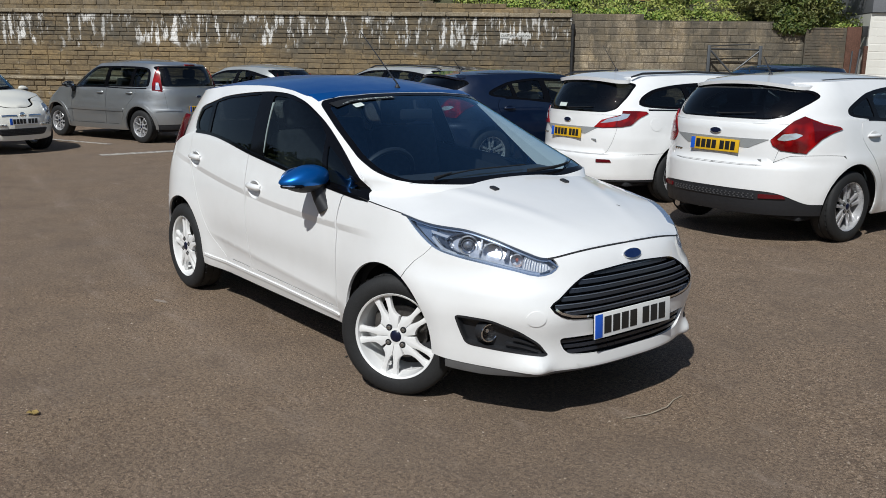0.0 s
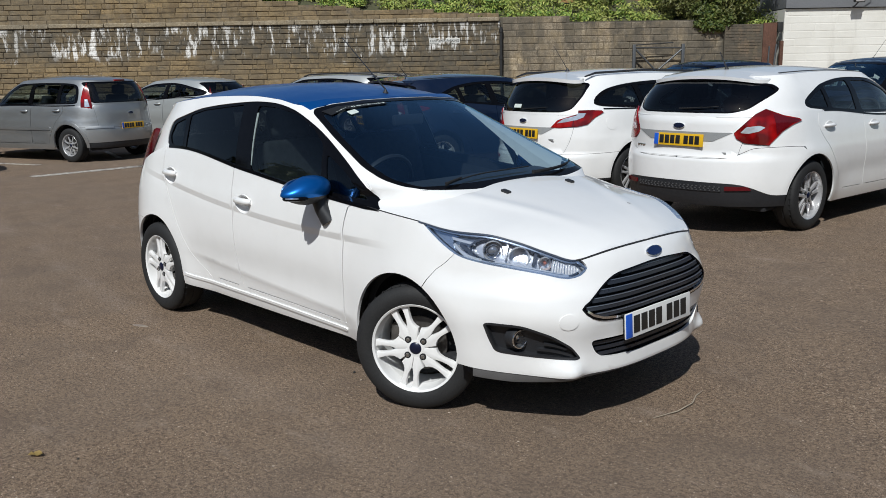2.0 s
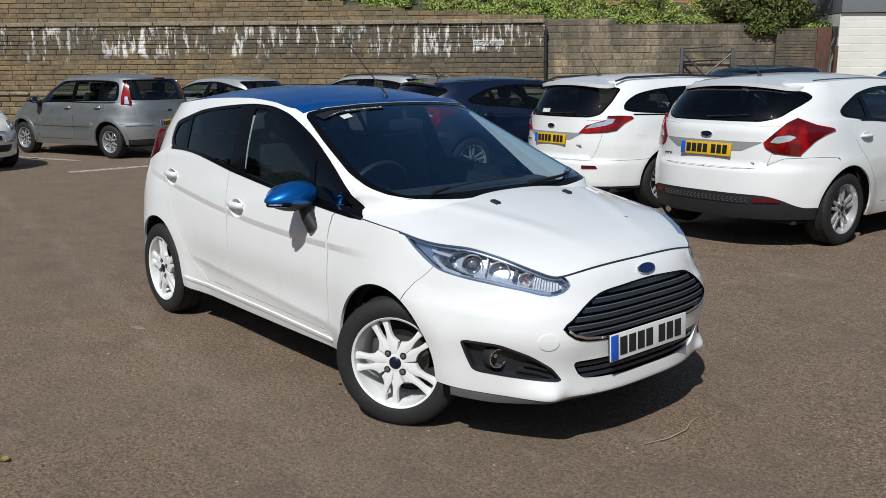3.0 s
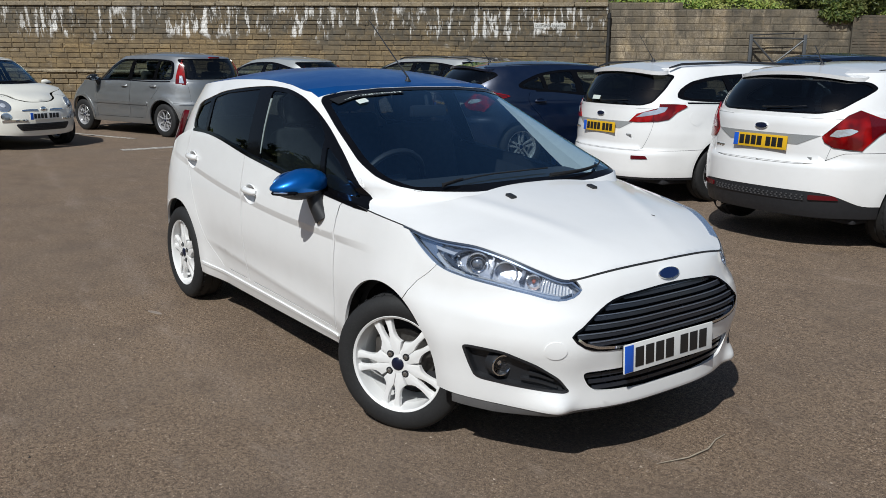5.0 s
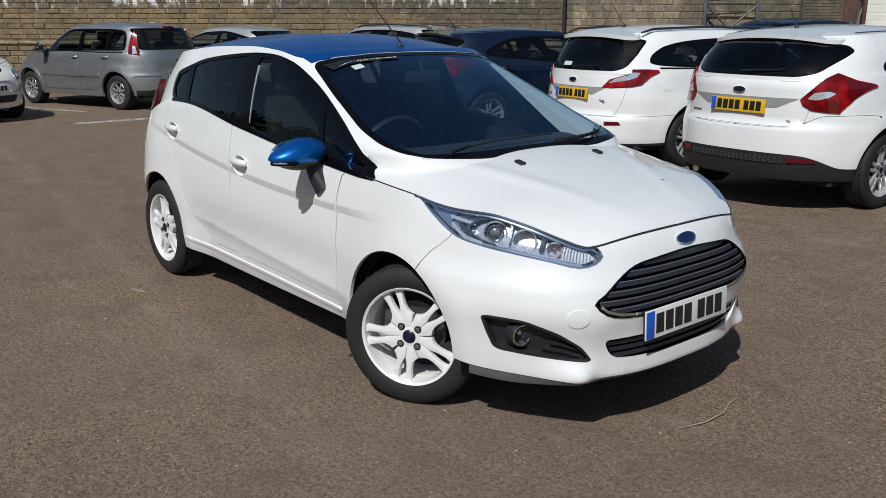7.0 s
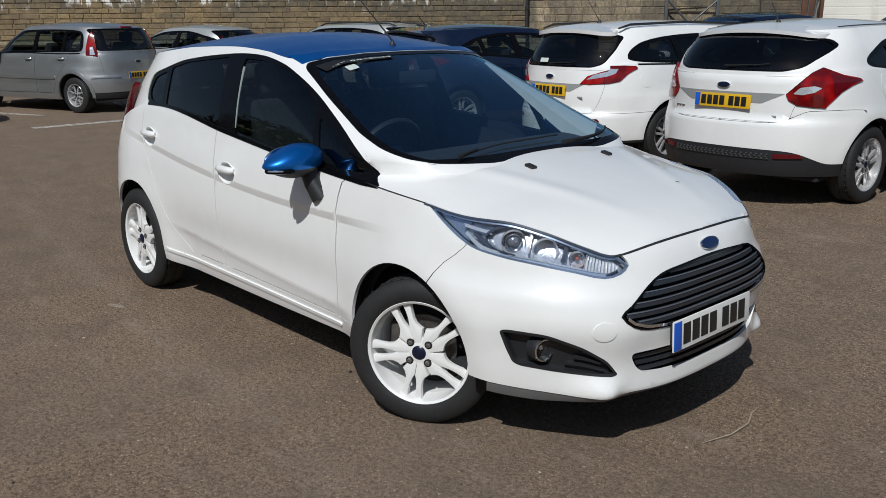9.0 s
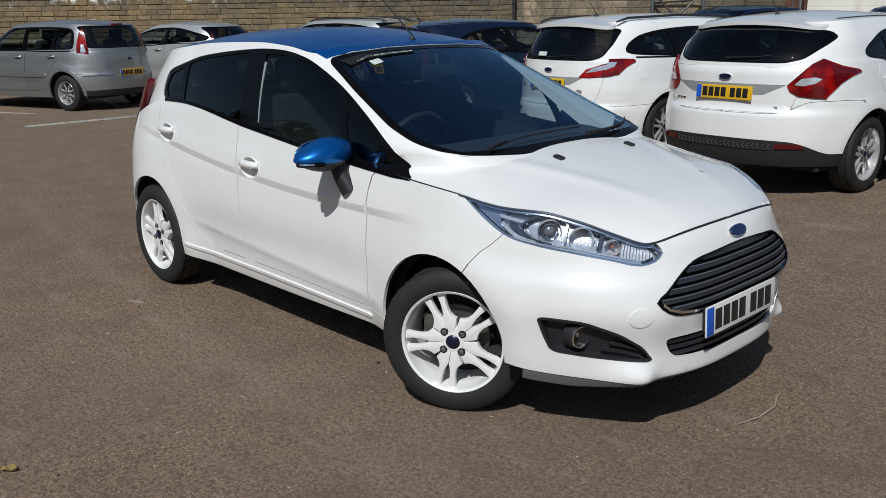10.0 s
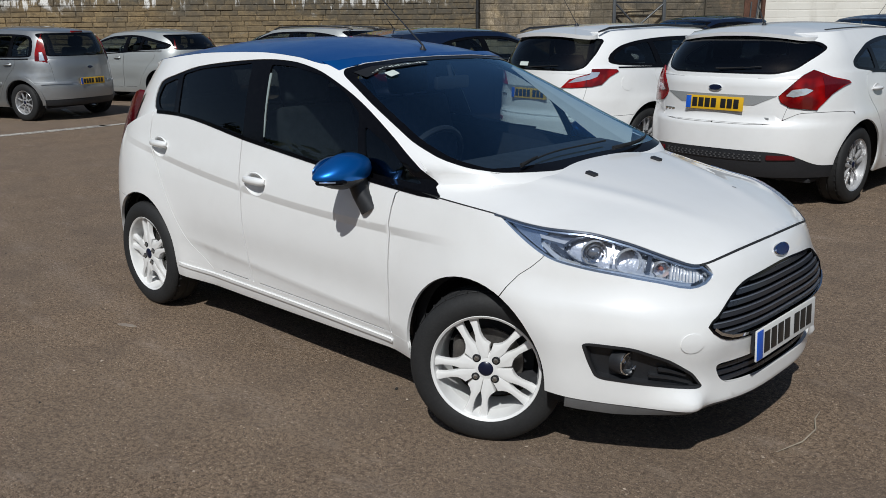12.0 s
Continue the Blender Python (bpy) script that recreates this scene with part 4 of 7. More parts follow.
        for n, o, mt in panes:
            sheet(n, C, mir(grown(C.side(o), 0.004)), mt, car, (), st * 1.5, off=-0.010, depth=0.0)
        e = B.edge(lambda x: S.shoulder(x) - 0.006, B.u_of_x(S.belt_trim[0][0], 0.95), B.u_of_x(S.belt_trim[-1][0], 1.05), 0.03)
        run = np.abs(e[:, :1] - e[0, 0])
        wide = 0.016 * np.clip(0.15 + run / 0.10, 0, 1)
        ribbon("belt_seal", B, e if not left else B.mirror(e), wide if not left else wide[::-1], S.trim, car, 0.003, 0.03)
    # inner shell, floor, wheel housings
    z0, z1 = lambda x: bot(x) + 0.03, lambda x: S.shoulder(x) - 0.02
    for left in (False, True):
        mir = (lambda p: B.mirror(p)) if left else (lambda p: np.array(p))
        sheet("inner_trim", B, mir(np.concatenate([B.edge(z0, 0.02, end - 0.02, 0.08), B.edge(z1, end - 0.02, 0.02, 0.08)])), INTERIOR, car,
              [mir(arch_f), mir(arch_r)] + [mir(c) for c in S.front_cuts] + [c for h in S.nose_cuts for c in (h, )], 0.12, off=-0.085, depth=0.0)
    xm = (S.nose_x + S.tail_x) / 2
    part("floor_pan", box((S.nose_x - S.tail_x - 0.75, S.half * 1.60, 0.05), pose(xm - 0.05, 0, 0.23), 0.02), UNDER, car)
    for x in (0.0, -S.wb):
        for s in (-1, 1):
            bm = lathe([(0.0, 0.0), (S.arch_r + 0.025, 0.0), (S.arch_r + 0.03, 0.30), (S.arch_r + 0.012, 0.305)], 36, pose(x + (S.arch_shift if x == 0 else 0), s * (S.half - 0.40), S.arch_z, 0, 0, 0 if s > 0 else 180))
            bmesh.ops.bisect_plane(bm, geom=bm.verts[:] + bm.edges[:] + bm.faces[:], plane_co=(0, 0, 0.278), plane_no=(0, 0, 1), clear_inner=True)
            part("wheel_housing", bm, UNDER, car)
    # cabin
    zf = S.seat_z
    dash = smooth_line([(S.dash_x + 0.34, zf + 0.42), (S.dash_x + 0.12, zf + 0.49), (S.dash_x - 0.04, zf + 0.47), (S.dash_x - 0.10, zf + 0.38), (S.dash_x - 0.02, zf + 0.10), (S.dash_x + 0.34, zf + 0.05)], 0.05, True)
    part("dashboard", prism([tuple(p) for p in dash], S.half * 1.34, pose(0, -S.half * 0.67, 0), 0.02), INTERIOR, car)
    bm = tube([(S.dash_x - 0.22 + 0.075 * math.sin(a), -0.36 + 0.18 * math.cos(a), zf + 0.44 + 0.165 * math.sin(a)) for a in np.linspace(0, 2 * math.pi, 28, endpoint=False)], 0.015, 8, True)
    add_box(bm, (0.04, 0.16, 0.11), pose(S.dash_x - 0.20, -0.36, zf + 0.43, 0, -24, 0), 0.02)
    add_tube(bm, [(S.dash_x - 0.21, -0.52, zf + 0.44), (S.dash_x - 0.21, -0.20, zf + 0.44)], 0.014)
    add_tube(bm, [(S.dash_x - 0.18, -0.36, zf + 0.42), (S.dash_x + 0.05, -0.36, zf + 0.32)], 0.03)
    part("steering_wheel", bm, PLASTIC, car)
    for row, xs in ((0, S.seat_x), (1, S.seat_x - 0.86)):
        for y in (-0.36, 0.36):
            bm = box((0.50, 0.48, 0.16), pose(xs + 0.22, y, zf + 0.02, 0, -8, 0), 0.05, 3)
            add_box(bm, (0.15, 0.46, 0.60), pose(xs - 0.08, y, zf + 0.36, 0, -16, 0), 0.05, 3)
            part("seat", bm, CLOTH, car)
            bm = box((0.10, 0.26, 0.17), pose(xs - 0.19, y, zf + 0.75, 0, -10, 0), 0.04, 3)
            for s in (-0.05, 0.05):
                add_tube(bm, [(xs - 0.17, y + s, zf + 0.60), (xs - 0.19, y + s, zf + 0.72)], 0.007)
            part("headrest", bm, CLOTH, car)
    bm = box((0.03, 0.22, 0.06), pose(S.dash_x - 0.42, 0, S.mirror_z), 0.012)
    add_tube(bm, [(S.dash_x - 0.42, 0, S.mirror_z), (S.dash_x - 0.44, 0, S.mirror_z + 0.08)], 0.010)
    part("rear_view_mirror", bm, PLASTIC, car)
    for x, steer in ((0.0, S.steer), (-S.wb, 0.0)):
        for s in (-1, 1):
            put_wheel(car, S.wheel, x + (S.arch_shift * 0.6 if x == 0 else 0), s * S.track, S.wheel_r, steer, S.rim_r, S.tyre_w, S.spokes, S.twin, S.rim_mat, S.spin + (17 if x else 0))
    return F, R


def door_handle(car, shell, x, z, mat, bowl=False):
    """A pull handle with its cup and end cap, on both sides."""
    for s in (-1, 1):
        u = shell.u_of_x(x, z)
        p, n = shell.raw(u, np.array(z)), shell.normal(u, np.array(z))
        yaw = math.degrees(math.atan2(n[1], n[0])) + 90
        m = pose(p[0], s * abs(p[1]), z, 0, 0, yaw if s < 0 else -yaw)
        d = -1 if s < 0 else 1
        rim = [(0.0, -0.030 * d), (0.030, -0.027 * d), (0.050, -0.016 * d), (0.062, -0.002 * d), (0.066, 0.0015 * d), (0.070, 0.0025 * d), (0.073, -0.004 * d)]
        flat = [(0.0, 0.0015 * d), (0.060, 0.0015 * d), (0.067, 0.003 * d), (0.072, -0.002 * d)]
        cup = lathe(rim if bowl else flat, 32, m @ pose(0, 0, -0.008) @ Matrix.Diagonal((1.15, 1, 0.77 if bowl else 0.82, 1)))
        c = part("handle_cup", cup, mat, car)
        bm = bmesh.new()
        line = [(-0.086, 0.004), (-0.070, 0.016), (-0.03, 0.024), (0.035, 0.024), (0.070, 0.018), (0.086, 0.004)]
        out, thick = (0.55, 1.22) if bowl else (1.0, 1.0)
        add_tube(bm, [m @ Vector((a * (0.93 if bowl else 1.0), d * b * out, 0.010)) for a, b in line], [r * thick for r in (0.010, 0.014, 0.0155, 0.0155, 0.014, 0.010)], 12)
        part("door_handle", bm, mat, c)


def door_mirror(car, x, y, z, cap_mat, size=1.0, foot=(0.03, 0.145, -0.135)):
    """A door mirror: painted cap, black shell, lamp strip, glass and foot, on both sides."""
    for s in (-1, 1):
        root = pose(x, s * y, z)
        bm = bmesh.new()
        bmesh.ops.create_uvsphere(bm, u_segments=32, v_segments=20, radius=1.0)
        for v in bm.verts:
            q = v.co.copy()
            taper = 1.0 - 0.50 * max(0.0, q.y * s) ** 1.4
            v.co = Vector((0.085 * q.x * (0.55 if q.x < 0 else 1.0), 0.134 * q.y, 0.068 * (math.copysign(abs(q.z) ** 0.85, q.z)) * taper + 0.010 * q.y * -s)) * size
        body = bm.copy()
        bmesh.ops.bisect_plane(bm, geom=bm.verts[:] + bm.edges[:] + bm.faces[:], plane_co=(0, 0, -0.014 * size), plane_no=(0.10, 0, 1), clear_inner=True)
        bm.transform(root)
        cap = part("mirror_cap", bm, cap_mat, car)
        body.transform(root @ Matrix.Scale(0.965, 4))
        part("mirror_shell", body, PLASTIC, cap)
        line = [root @ Vector((0.087 * math.cos(a) * size, s * 0.130 * math.sin(a) * size, -0.024 * size)) for a in np.linspace(0.35, 1.45, 12)]
        part("indicator_strip", tube(line, [0.006 * size] + [0.0095 * size] * 10 + [0.005 * size], 8), GLOSSBLACK, cap, "smoked side indicator")
        line = [root @ Vector((0.091 * math.cos(a) * size, s * 0.134 * math.sin(a) * size, -0.0225 * size)) for a in np.linspace(0.70, 1.25, 8)]
        part("indicator_lens", tube(line, 0.006 * size, 8), LENSGREY, cap, "clear side indicator")
        part("mirror_glass", lathe([(0.0, 0.0), (0.055 * size, 0.0), (0.058 * size, 0.003)], 28, root @ pose(-0.046 * size, 0, 0, 0, 0, 90) @ Matrix.Diagonal((1.7, 1, 0.95, 1))), CHROME, cap)
        f = Vector(foot) * size
        bm = tube([root @ Vector((0.0, -s * 0.075 * size, -0.02 * size)), root @ Vector((f.x * 0.5, -s * f.y * 0.80, f.z * 0.6)), root @ Vector((f.x, -s * f.y, f.z))], [0.046 * size, 0.036 * size, 0.041 * size], 14)
        part("mirror_foot", bm, PLASTIC, cap)


def aerial(car, p, length, lean, r=0.0035, k=1.0):
    """A whip aerial that leans back from its rubber foot."""
    bm = lathe([(0.0, 0.035 * k), (0.010 * k, 0.032 * k), (0.020 * k, 0.012 * k), (0.030 * k, 0.0), (0.030 * k, -0.02)], 18, Matrix.Translation(p) @ pose(0, 0, 0, 90, 0, 0))
    foot = part("aerial_foot", bm, PLASTIC, car)
    a = radians(lean)
    d = Vector((-math.cos(a), 0, math.sin(a)))
    o = Vector(p) + Vector((0, 0, 0.02))
    part("aerial_rod", tube([o, o + d * length * 0.3, o + d * length], [r * 1.5, r, r * 0.7], 8), PLASTIC, foot)


def badge(car, m, w=0.115, mat=None):
    """An oval badge: chrome ring and plain blue face; it looks along local x."""
    ring = part("badge_ring", lathe([(0.0, 0.006), (0.92, 0.006), (0.97, 0.008), (1.0, 0.004), (1.0, -0.006)], 36, m @ pose(0, 0, 0, 0, 0, -90) @ Matrix.Diagonal((w / 2, 1, w / 5, 1))), CHROME, car)
    part("badge_face", lathe([(0.0, 0.0095), (0.86, 0.0085), (0.90, 0.005)], 36, m @ pose(0, 0, 0, 0, 0, -90) @ Matrix.Diagonal((w / 2, 1, w / 5, 1))), mat or BADGEBLUE, ring)


def wiper(car, surf, a, b, off=0.012):
    """A wiper arm and blade lying on the screen between two places of it."""
    line = np.linspace(a, b, 14)
    p = surf.at(line[:, 0], line[:, 1], off)
    blade = part("wiper_blade", tube([tuple(q) for q in p], 0.0036, 6), WIPERBLACK, car)
    q = surf.at(line[:, 0], line[:, 1], off + 0.010)
    part("wiper_arm", tube([tuple(v) for v in q[:8]], [0.0075, 0.0065, 0.0055, 0.005, 0.0045, 0.0045, 0.004, 0.0035], 6), WIPERBLACK, blade)


def hero_ridge(x, y):
    """Two soft folds that run along the bonnet, and its raised rear corners."""
    corner = 0.026 * bump(np.abs(y), 0.63, 0.11) * np.clip((0.06 - x) / 0.30, 0, 1)
    return corner + 0.006 * bump(np.abs(y), 0.20 + 0.40 * np.clip(0.62 - x, 0, 1.2), 0.055) * np.clip((0.66 - x) / 0.35, 0, 1)


HEAD = [(0.012, 0.912), (0.034, 0.896), (0.161, 0.814), (0.264, 0.763), (0.368, 0.742), (0.490, 0.725), (0.597, 0.704), (0.668, 0.683), (0.696, 0.694), (0.702, 0.722), (0.682, 0.752), (0.60, 0.795), (0.44, 0.858), (0.25, 0.882)]
FOG = [(-0.746, 0.499), (-0.673, 0.497), (-0.586, 0.452), (-0.51, 0.395), (-0.474, 0.344), (-0.495, 0.338), (-0.633, 0.354), (-0.706, 0.365), (-0.725, 0.425)]
GRILLE = [(-0.488, 0.561), (-0.448, 0.592), (-0.391, 0.634), (-0.300, 0.680), (-0.21, 0.694), (0.0, 0.704), (0.21, 0.694), (0.300, 0.680), (0.391, 0.634), (0.448, 0.592), (0.488, 0.561), (0.448, 0.520), (0.391, 0.503), (0.30, 0.496), (0.0, 0.490), (-0.30, 0.496), (-0.391, 0.503), (-0.448, 0.520)]
LOWER = [(-0.439, 0.416), (-0.405, 0.357), (-0.37, 0.333), (-0.3, 0.326), (-0.15, 0.320), (0.15, 0.320), (0.3, 0.326), (0.37, 0.333), (0.405, 0.357), (0.439, 0.416), (0.2, 0.413), (-0.2, 0.413)]


def build_hero(m):
    car = thing("hatchback_car", m, "white hatchback with a blue roof and white wheels on tarmac", "car")
    B, C = HERO, HERO_CAB
    head = B.side(smooth_line(HEAD[:11], 0.02).tolist() + HEAD[11:])
    fog = B.front(rounded(FOG, 0.02, 0.02))
    grille, lower = B.front(smooth_line(GRILLE, 0.03, True)), B.front(rounded(LOWER, 0.03, 0.03))
    S = Spec(
        body=B, cab=C, step=0.045, shoulder=HERO_SHOULDER, wb=2.489, arch_r=0.338, arch_z=0.312, arch_shift=-0.055,
        zbot=spline([(0.8, 0.264), (0.65, 0.266), (0.5, 0.270), (0.25, 0.284), (0.0, 0.26), (-0.4, 0.235), (-2.0, 0.235), (-2.5, 0.26), (-2.9, 0.25), (-3.1, 0.24)]),
        sill=spline([(0.0, 0.31), (-0.4, 0.318), (-1.2, 0.338), (-2.0, 0.345), (-2.4, 0.40)]),
        hood_mid=spline([(0.74, 0.779), (0.72, 0.787), (0.66, 0.815), (0.55, 0.858), (0.4, 0.900), (0.1, 0.972), (-0.1, 1.010), (-0.5, 1.05)]), hood_k=2.6, hood_ridge=hero_ridge,
        hood_end=-0.235, screen_base=[(-0.235, -0.752), (-0.292, -0.715), (-0.288, -0.672), (-0.212, -0.640), (-0.138, -0.57), (-0.093, -0.46), (-0.073, -0.30), (-0.068, 0.0)],
        seam_fender=[(0.09, 0.60), (0.165, 0.695), (0.24, 0.762), (0.28, 0.90)], seam_door=[(-0.502, 0.25), (-0.498, 0.34), (-0.484, 0.785), (-0.462, 0.90), (-0.43, 0.96)],
        seam_b=[(-1.465, 0.25), (-1.475, 0.36), (-1.518, 0.84), (-1.53, 1.05)], seam_c=[(-1.80, 0.25), (-1.83, 0.33), (-2.04, 0.463), (-2.286, 0.777), (-2.394, 0.935), (-2.40, 1.15)],
        rear_seam=spline([(-2.5, 0.60), (-2.8, 0.62), (-3.1, 0.60), (-3.2, 0.60)]), bumper_low=None, bumper_cuts=[],
        tailgate=B.back(rounded([(-0.50, 0.62), (-0.52, 0.80), (-0.56, 0.945), (0.56, 0.945), (0.52, 0.80), (0.50, 0.62)], 0.03)),
        rear_cuts=[np.concatenate([B.side(smooth_line([(-2.60, 1.200), (-2.67, 1.06), (-2.80, 0.91), (-2.90, 0.845)], 0.05)), B.back([(-0.60, 0.835), (-0.585, 0.90), (-0.61, 1.02), (-0.650, 1.13), (-0.672, 1.185)])])],
        front_cuts=[head, fog], nose_cuts=[grille, lower], paint=WHITE, roof_paint=BLUE, trim=GLOSSBLACK, half=0.83, nose_x=0.78, tail_x=-3.15,
        cab_low=spline([(0.15, 0.915), (-0.1, 0.935), (-0.3, 0.862), (-0.6, 0.895), (-1.43, 1.005), (-2.2, 1.085), (-2.4, 1.06), (-2.6, 1.0), (-2.8, 0.95), (-3.0, 0.92), (-3.1, 0.91)]),
        roof_edge=spline([(-0.975, 1.396), (-1.02, 1.372), (-1.07, 1.368), (-1.3, 1.398), (-1.6, 1.414), (-2.0, 1.405), (-2.4, 1.372), (-2.7, 1.342), (-2.81, 1.335)]),
        roof_mid=spline([(-0.975, 1.398), (-1.2, 1.440), (-1.6, 1.474), (-2.0, 1.470), (-2.4, 1.432), (-2.7, 1.372), (-2.81, 1.338)]),
        cab_mid=-1.9,
        dlo=[(-0.236, 0.900), (-0.45, 0.912), (-0.653, 0.930), (-1.0, 0.964), (-1.515, 1.018), (-2.1, 1.072), (-2.36, 1.092), (-2.425, 1.115), (-2.445, 1.18), (-2.42, 1.245), (-2.30, 1.285), (-2.07, 1.338), (-1.58, 1.382), (-1.32, 1.379), (-1.14, 1.350), (-1.004, 1.306), (-0.828, 1.235), (-0.647, 1.147), (-0.465, 1.050), (-0.345, 0.982)],
        panes=[("front_quarter_window", [(-0.365, 0.940), (-0.655, 0.960), (-0.735, 1.138), (-0.555, 1.062)], SIDEGLASS),
               ("front_door_window", [(-0.70, 0.949), (-1.385, 1.013), (-1.470, 1.364), (-1.30, 1.358), (-1.09, 1.328), (-0.915, 1.260), (-0.785, 1.178)], SIDEGLASS),
               ("rear_door_window", [(-1.54, 1.030), (-2.17, 1.088), (-2.215, 1.294), (-2.05, 1.328), (-1.615, 1.368)], TINTGLASS),
               ("rear_quarter_window", [(-2.215, 1.100), (-2.37, 1.112), (-2.415, 1.16), (-2.39, 1.235), (-2.255, 1.275)], TINTGLASS)],
        belt_trim=[(-0.236, 0.912), (-0.45, 0.922), (-0.653, 0.934), (-1.0, 0.965), (-1.515, 1.014), (-2.1, 1.068), (-2.36, 1.088)],
        screen=rounded([(-0.590, 1.000), (-0.652, 1.014), (-0.674, 1.038), (-0.667, 1.085), (-0.619, 1.218), (-0.572, 1.330), (-0.545, 1.354), (-0.45, 1.374), (-0.25, 1.388), (0, 1.391), (0.25, 1.388), (0.45, 1.374), (0.545, 1.354), (0.572, 1.330), (0.619, 1.218), (0.667, 1.085), (0.674, 1.038), (0.652, 1.014), (0.590, 1.000), (0.35, 0.986), (0, 0.988), (-0.35, 0.986)], 0.02, 0.04),
        screen_clear=rounded([(-0.600, 1.014), (-0.650, 1.042), (-0.643, 1.10), (-0.600, 1.218), (-0.552, 1.325), (-0.43, 1.362), (-0.25, 1.376), (0, 1.379), (0.25, 1.376), (0.43, 1.362), (0.552, 1.325), (0.600, 1.218), (0.643, 1.10), (0.650, 1.042), (0.600, 1.014), (0.30, 1.012), (0, 1.014), (-0.30, 1.012)], 0.02, 0.04),
        back=rounded([(-0.54, 1.02), (-0.50, 1.16), (-0.44, 1.29), (0.44, 1.29), (0.50, 1.16), (0.54, 1.02)], 0.05), back_clear=rounded([(-0.49, 1.05), (-0.46, 1.16), (-0.40, 1.265), (0.40, 1.265), (0.46, 1.16), (0.49, 1.05)], 0.05), back_glass=TINTGLASS,
        seat_x=-1.35, seat_z=0.50, dash_x=-0.45, mirror_z=1.27, steer=29.0, wheel="white", track=0.700, wheel_r=0.296, rim_r=0.213, tyre_w=0.185, spokes=5, twin=True, rim_mat=RIMWHITE, spin=3.0,
        crease=np.concatenate([B.side([(x, 0.770 + 0.036 * (x + 0.45) ** 2 - d) for x in np.arange(-2.72, -0.15, 0.028)]) for d in (-0.012, -0.003, 0.003, 0.017, 0.031, 0.037, 0.055)]
                              + [B.side([(x, 0.365 + 0.0633 * (-0.48 - x) - d) for x in np.arange(-2.06, -0.40, 0.03)]) for d in (-0.014, 0.0, 0.014, 0.030)]),
        handles=[(-1.385, 0.835), (-2.285, 0.925)], lips=np.concatenate([B.front([(s * y, z) for y in np.arange(0.345, 0.70, 0.019) for z in np.arange(0.280, 0.40, 0.017)]) for s in (-1, 1)]))
    F, R = carcass(car, S)
    # the blue of the roof runs on to the top of the screen
    ys = np.linspace(-0.565, 0.565, 31)
    lowz = np.interp(np.abs(ys), [0.0, 0.25, 0.45, 0.545, 0.565], [1.392, 1.389, 1.375, 1.355, 1.345])
    highz = np.interp(np.abs(ys), [0.0, 0.25, 0.45, 0.565], [1.403, 1.402, 1.396, 1.380])
    sheet("roof_front", C, np.concatenate([C.front(np.stack([ys, lowz], -1)), C.front(np.stack([ys, highz], -1))[::-1]]), BLUE, car, (), 0.04, off=0.003, depth=0.006)
    # lower skirt and lip below the front bumper
    low = S.zbot
    u0 = B.u_of_x(0.345, 0.28)
    drop = lambda x: low(x) - 0.006 - 0.040 * np.clip((0.80 - x) / 0.30, 0.0, 1.0)
    sheet("front_skirt", B, np.concatenate([B.edge(lambda x: low(x) - 0.004, -u0, u0), B.edge(drop, u0, -u0)]), SKIRTGREY, car, (), 0.05, off=-0.003, label="grey lower lip")
    sheet("sill_strip", B, np.concatenate([B.edge(lambda x: S.sill(x) - 0.034, B.u_of_x(-0.50, 0.3), B.u_of_x(-2.13, 0.3)), B.edge(lambda x: S.sill(x) - 0.050, B.u_of_x(-2.13, 0.3), B.u_of_x(-0.50, 0.3))]), WHITE, car, (), 0.05, off=0.007, depth=0.010)
    # dark line along the seam where the bonnet meets the nose and the wings
    uh = B.u_of_x(0.672, 0.75)
    ribbon("bonnet_seal", B, B.edge(lambda x: S.shoulder(x) - 0.002, -uh, uh, 0.03), 0.006, SEAMDARK, car, 0.001, 0.01)
    for s in (-1, 1):
        e = B.edge(lambda x: S.shoulder(x) - 0.001, B.u_of_x(0.04, 0.88), B.u_of_x(-0.33, 0.92), 0.03)
        e[:, 0] *= -s
        ribbon("wing_seal", B, e, 0.0045, SEAMDARK, car, 0.001, 0.006)
    # grille
    part_back = sheet("grille_backing", B, grown(grille, 0.012), UNDER, car, (), 0.06, off=-0.055, depth=0.0)
    sheet("grille_frame", B, grown(grille, 0.001), GLOSSBLACK, car, [grown(grille, -0.007)], 0.03, off=0.003, depth=0.05)
    for k in range(6):
        z = 0.528 + 0.0315 * k
        half = float(np.interp(z, [0.50, 0.563, 0.633, 0.680, 0.695], [0.385, 0.472, 0.382, 0.290, 0.19]))
        ys = np.linspace(-half, half, 24)
        o = np.concatenate([B.front(np.stack([ys, np.full(24, z + 0.0095)], -1)), B.front(np.stack([ys[::-1], np.full(24, z - 0.0095)], -1))])
        sheet("grille_slat", B, o, GRILLEGREY, part_back, (), 0.06, off=-0.004, depth=0.024)
        # sky glint on the slat's upper edge, painted as a lighter ribbon
        ribbon("slat_edge", B, B.front(np.stack([ys, np.full(24, z + 0.0080)], -1)), 0.0035, SLATGLINT, part_back, -0.001, 0.006)
    ys = np.linspace(-0.468, 0.468, 40)
    zs = np.interp(np.abs(ys), [0.0, 0.30, 0.391, 0.446, 0.468], [0.501, 0.507, 0.515, 0.533, 0.552])
    ribbon("grille_chrome", B, B.front(np.stack([ys, zs], -1)), 0.010, CHROME, car, 0.006, 0.01, "chrome strip")
    lb = sheet("lower_grille_backing", B, grown(lower, 0.012), UNDER, car, (), 0.06, off=-0.055, depth=0.0)
    for k in range(3):
        z = 0.343 + 0.025 * k
        half = float(np.interp(z, [0.336, 0.412], [0.375, 0.430]))
        ys = np.linspace(-half, half, 20)
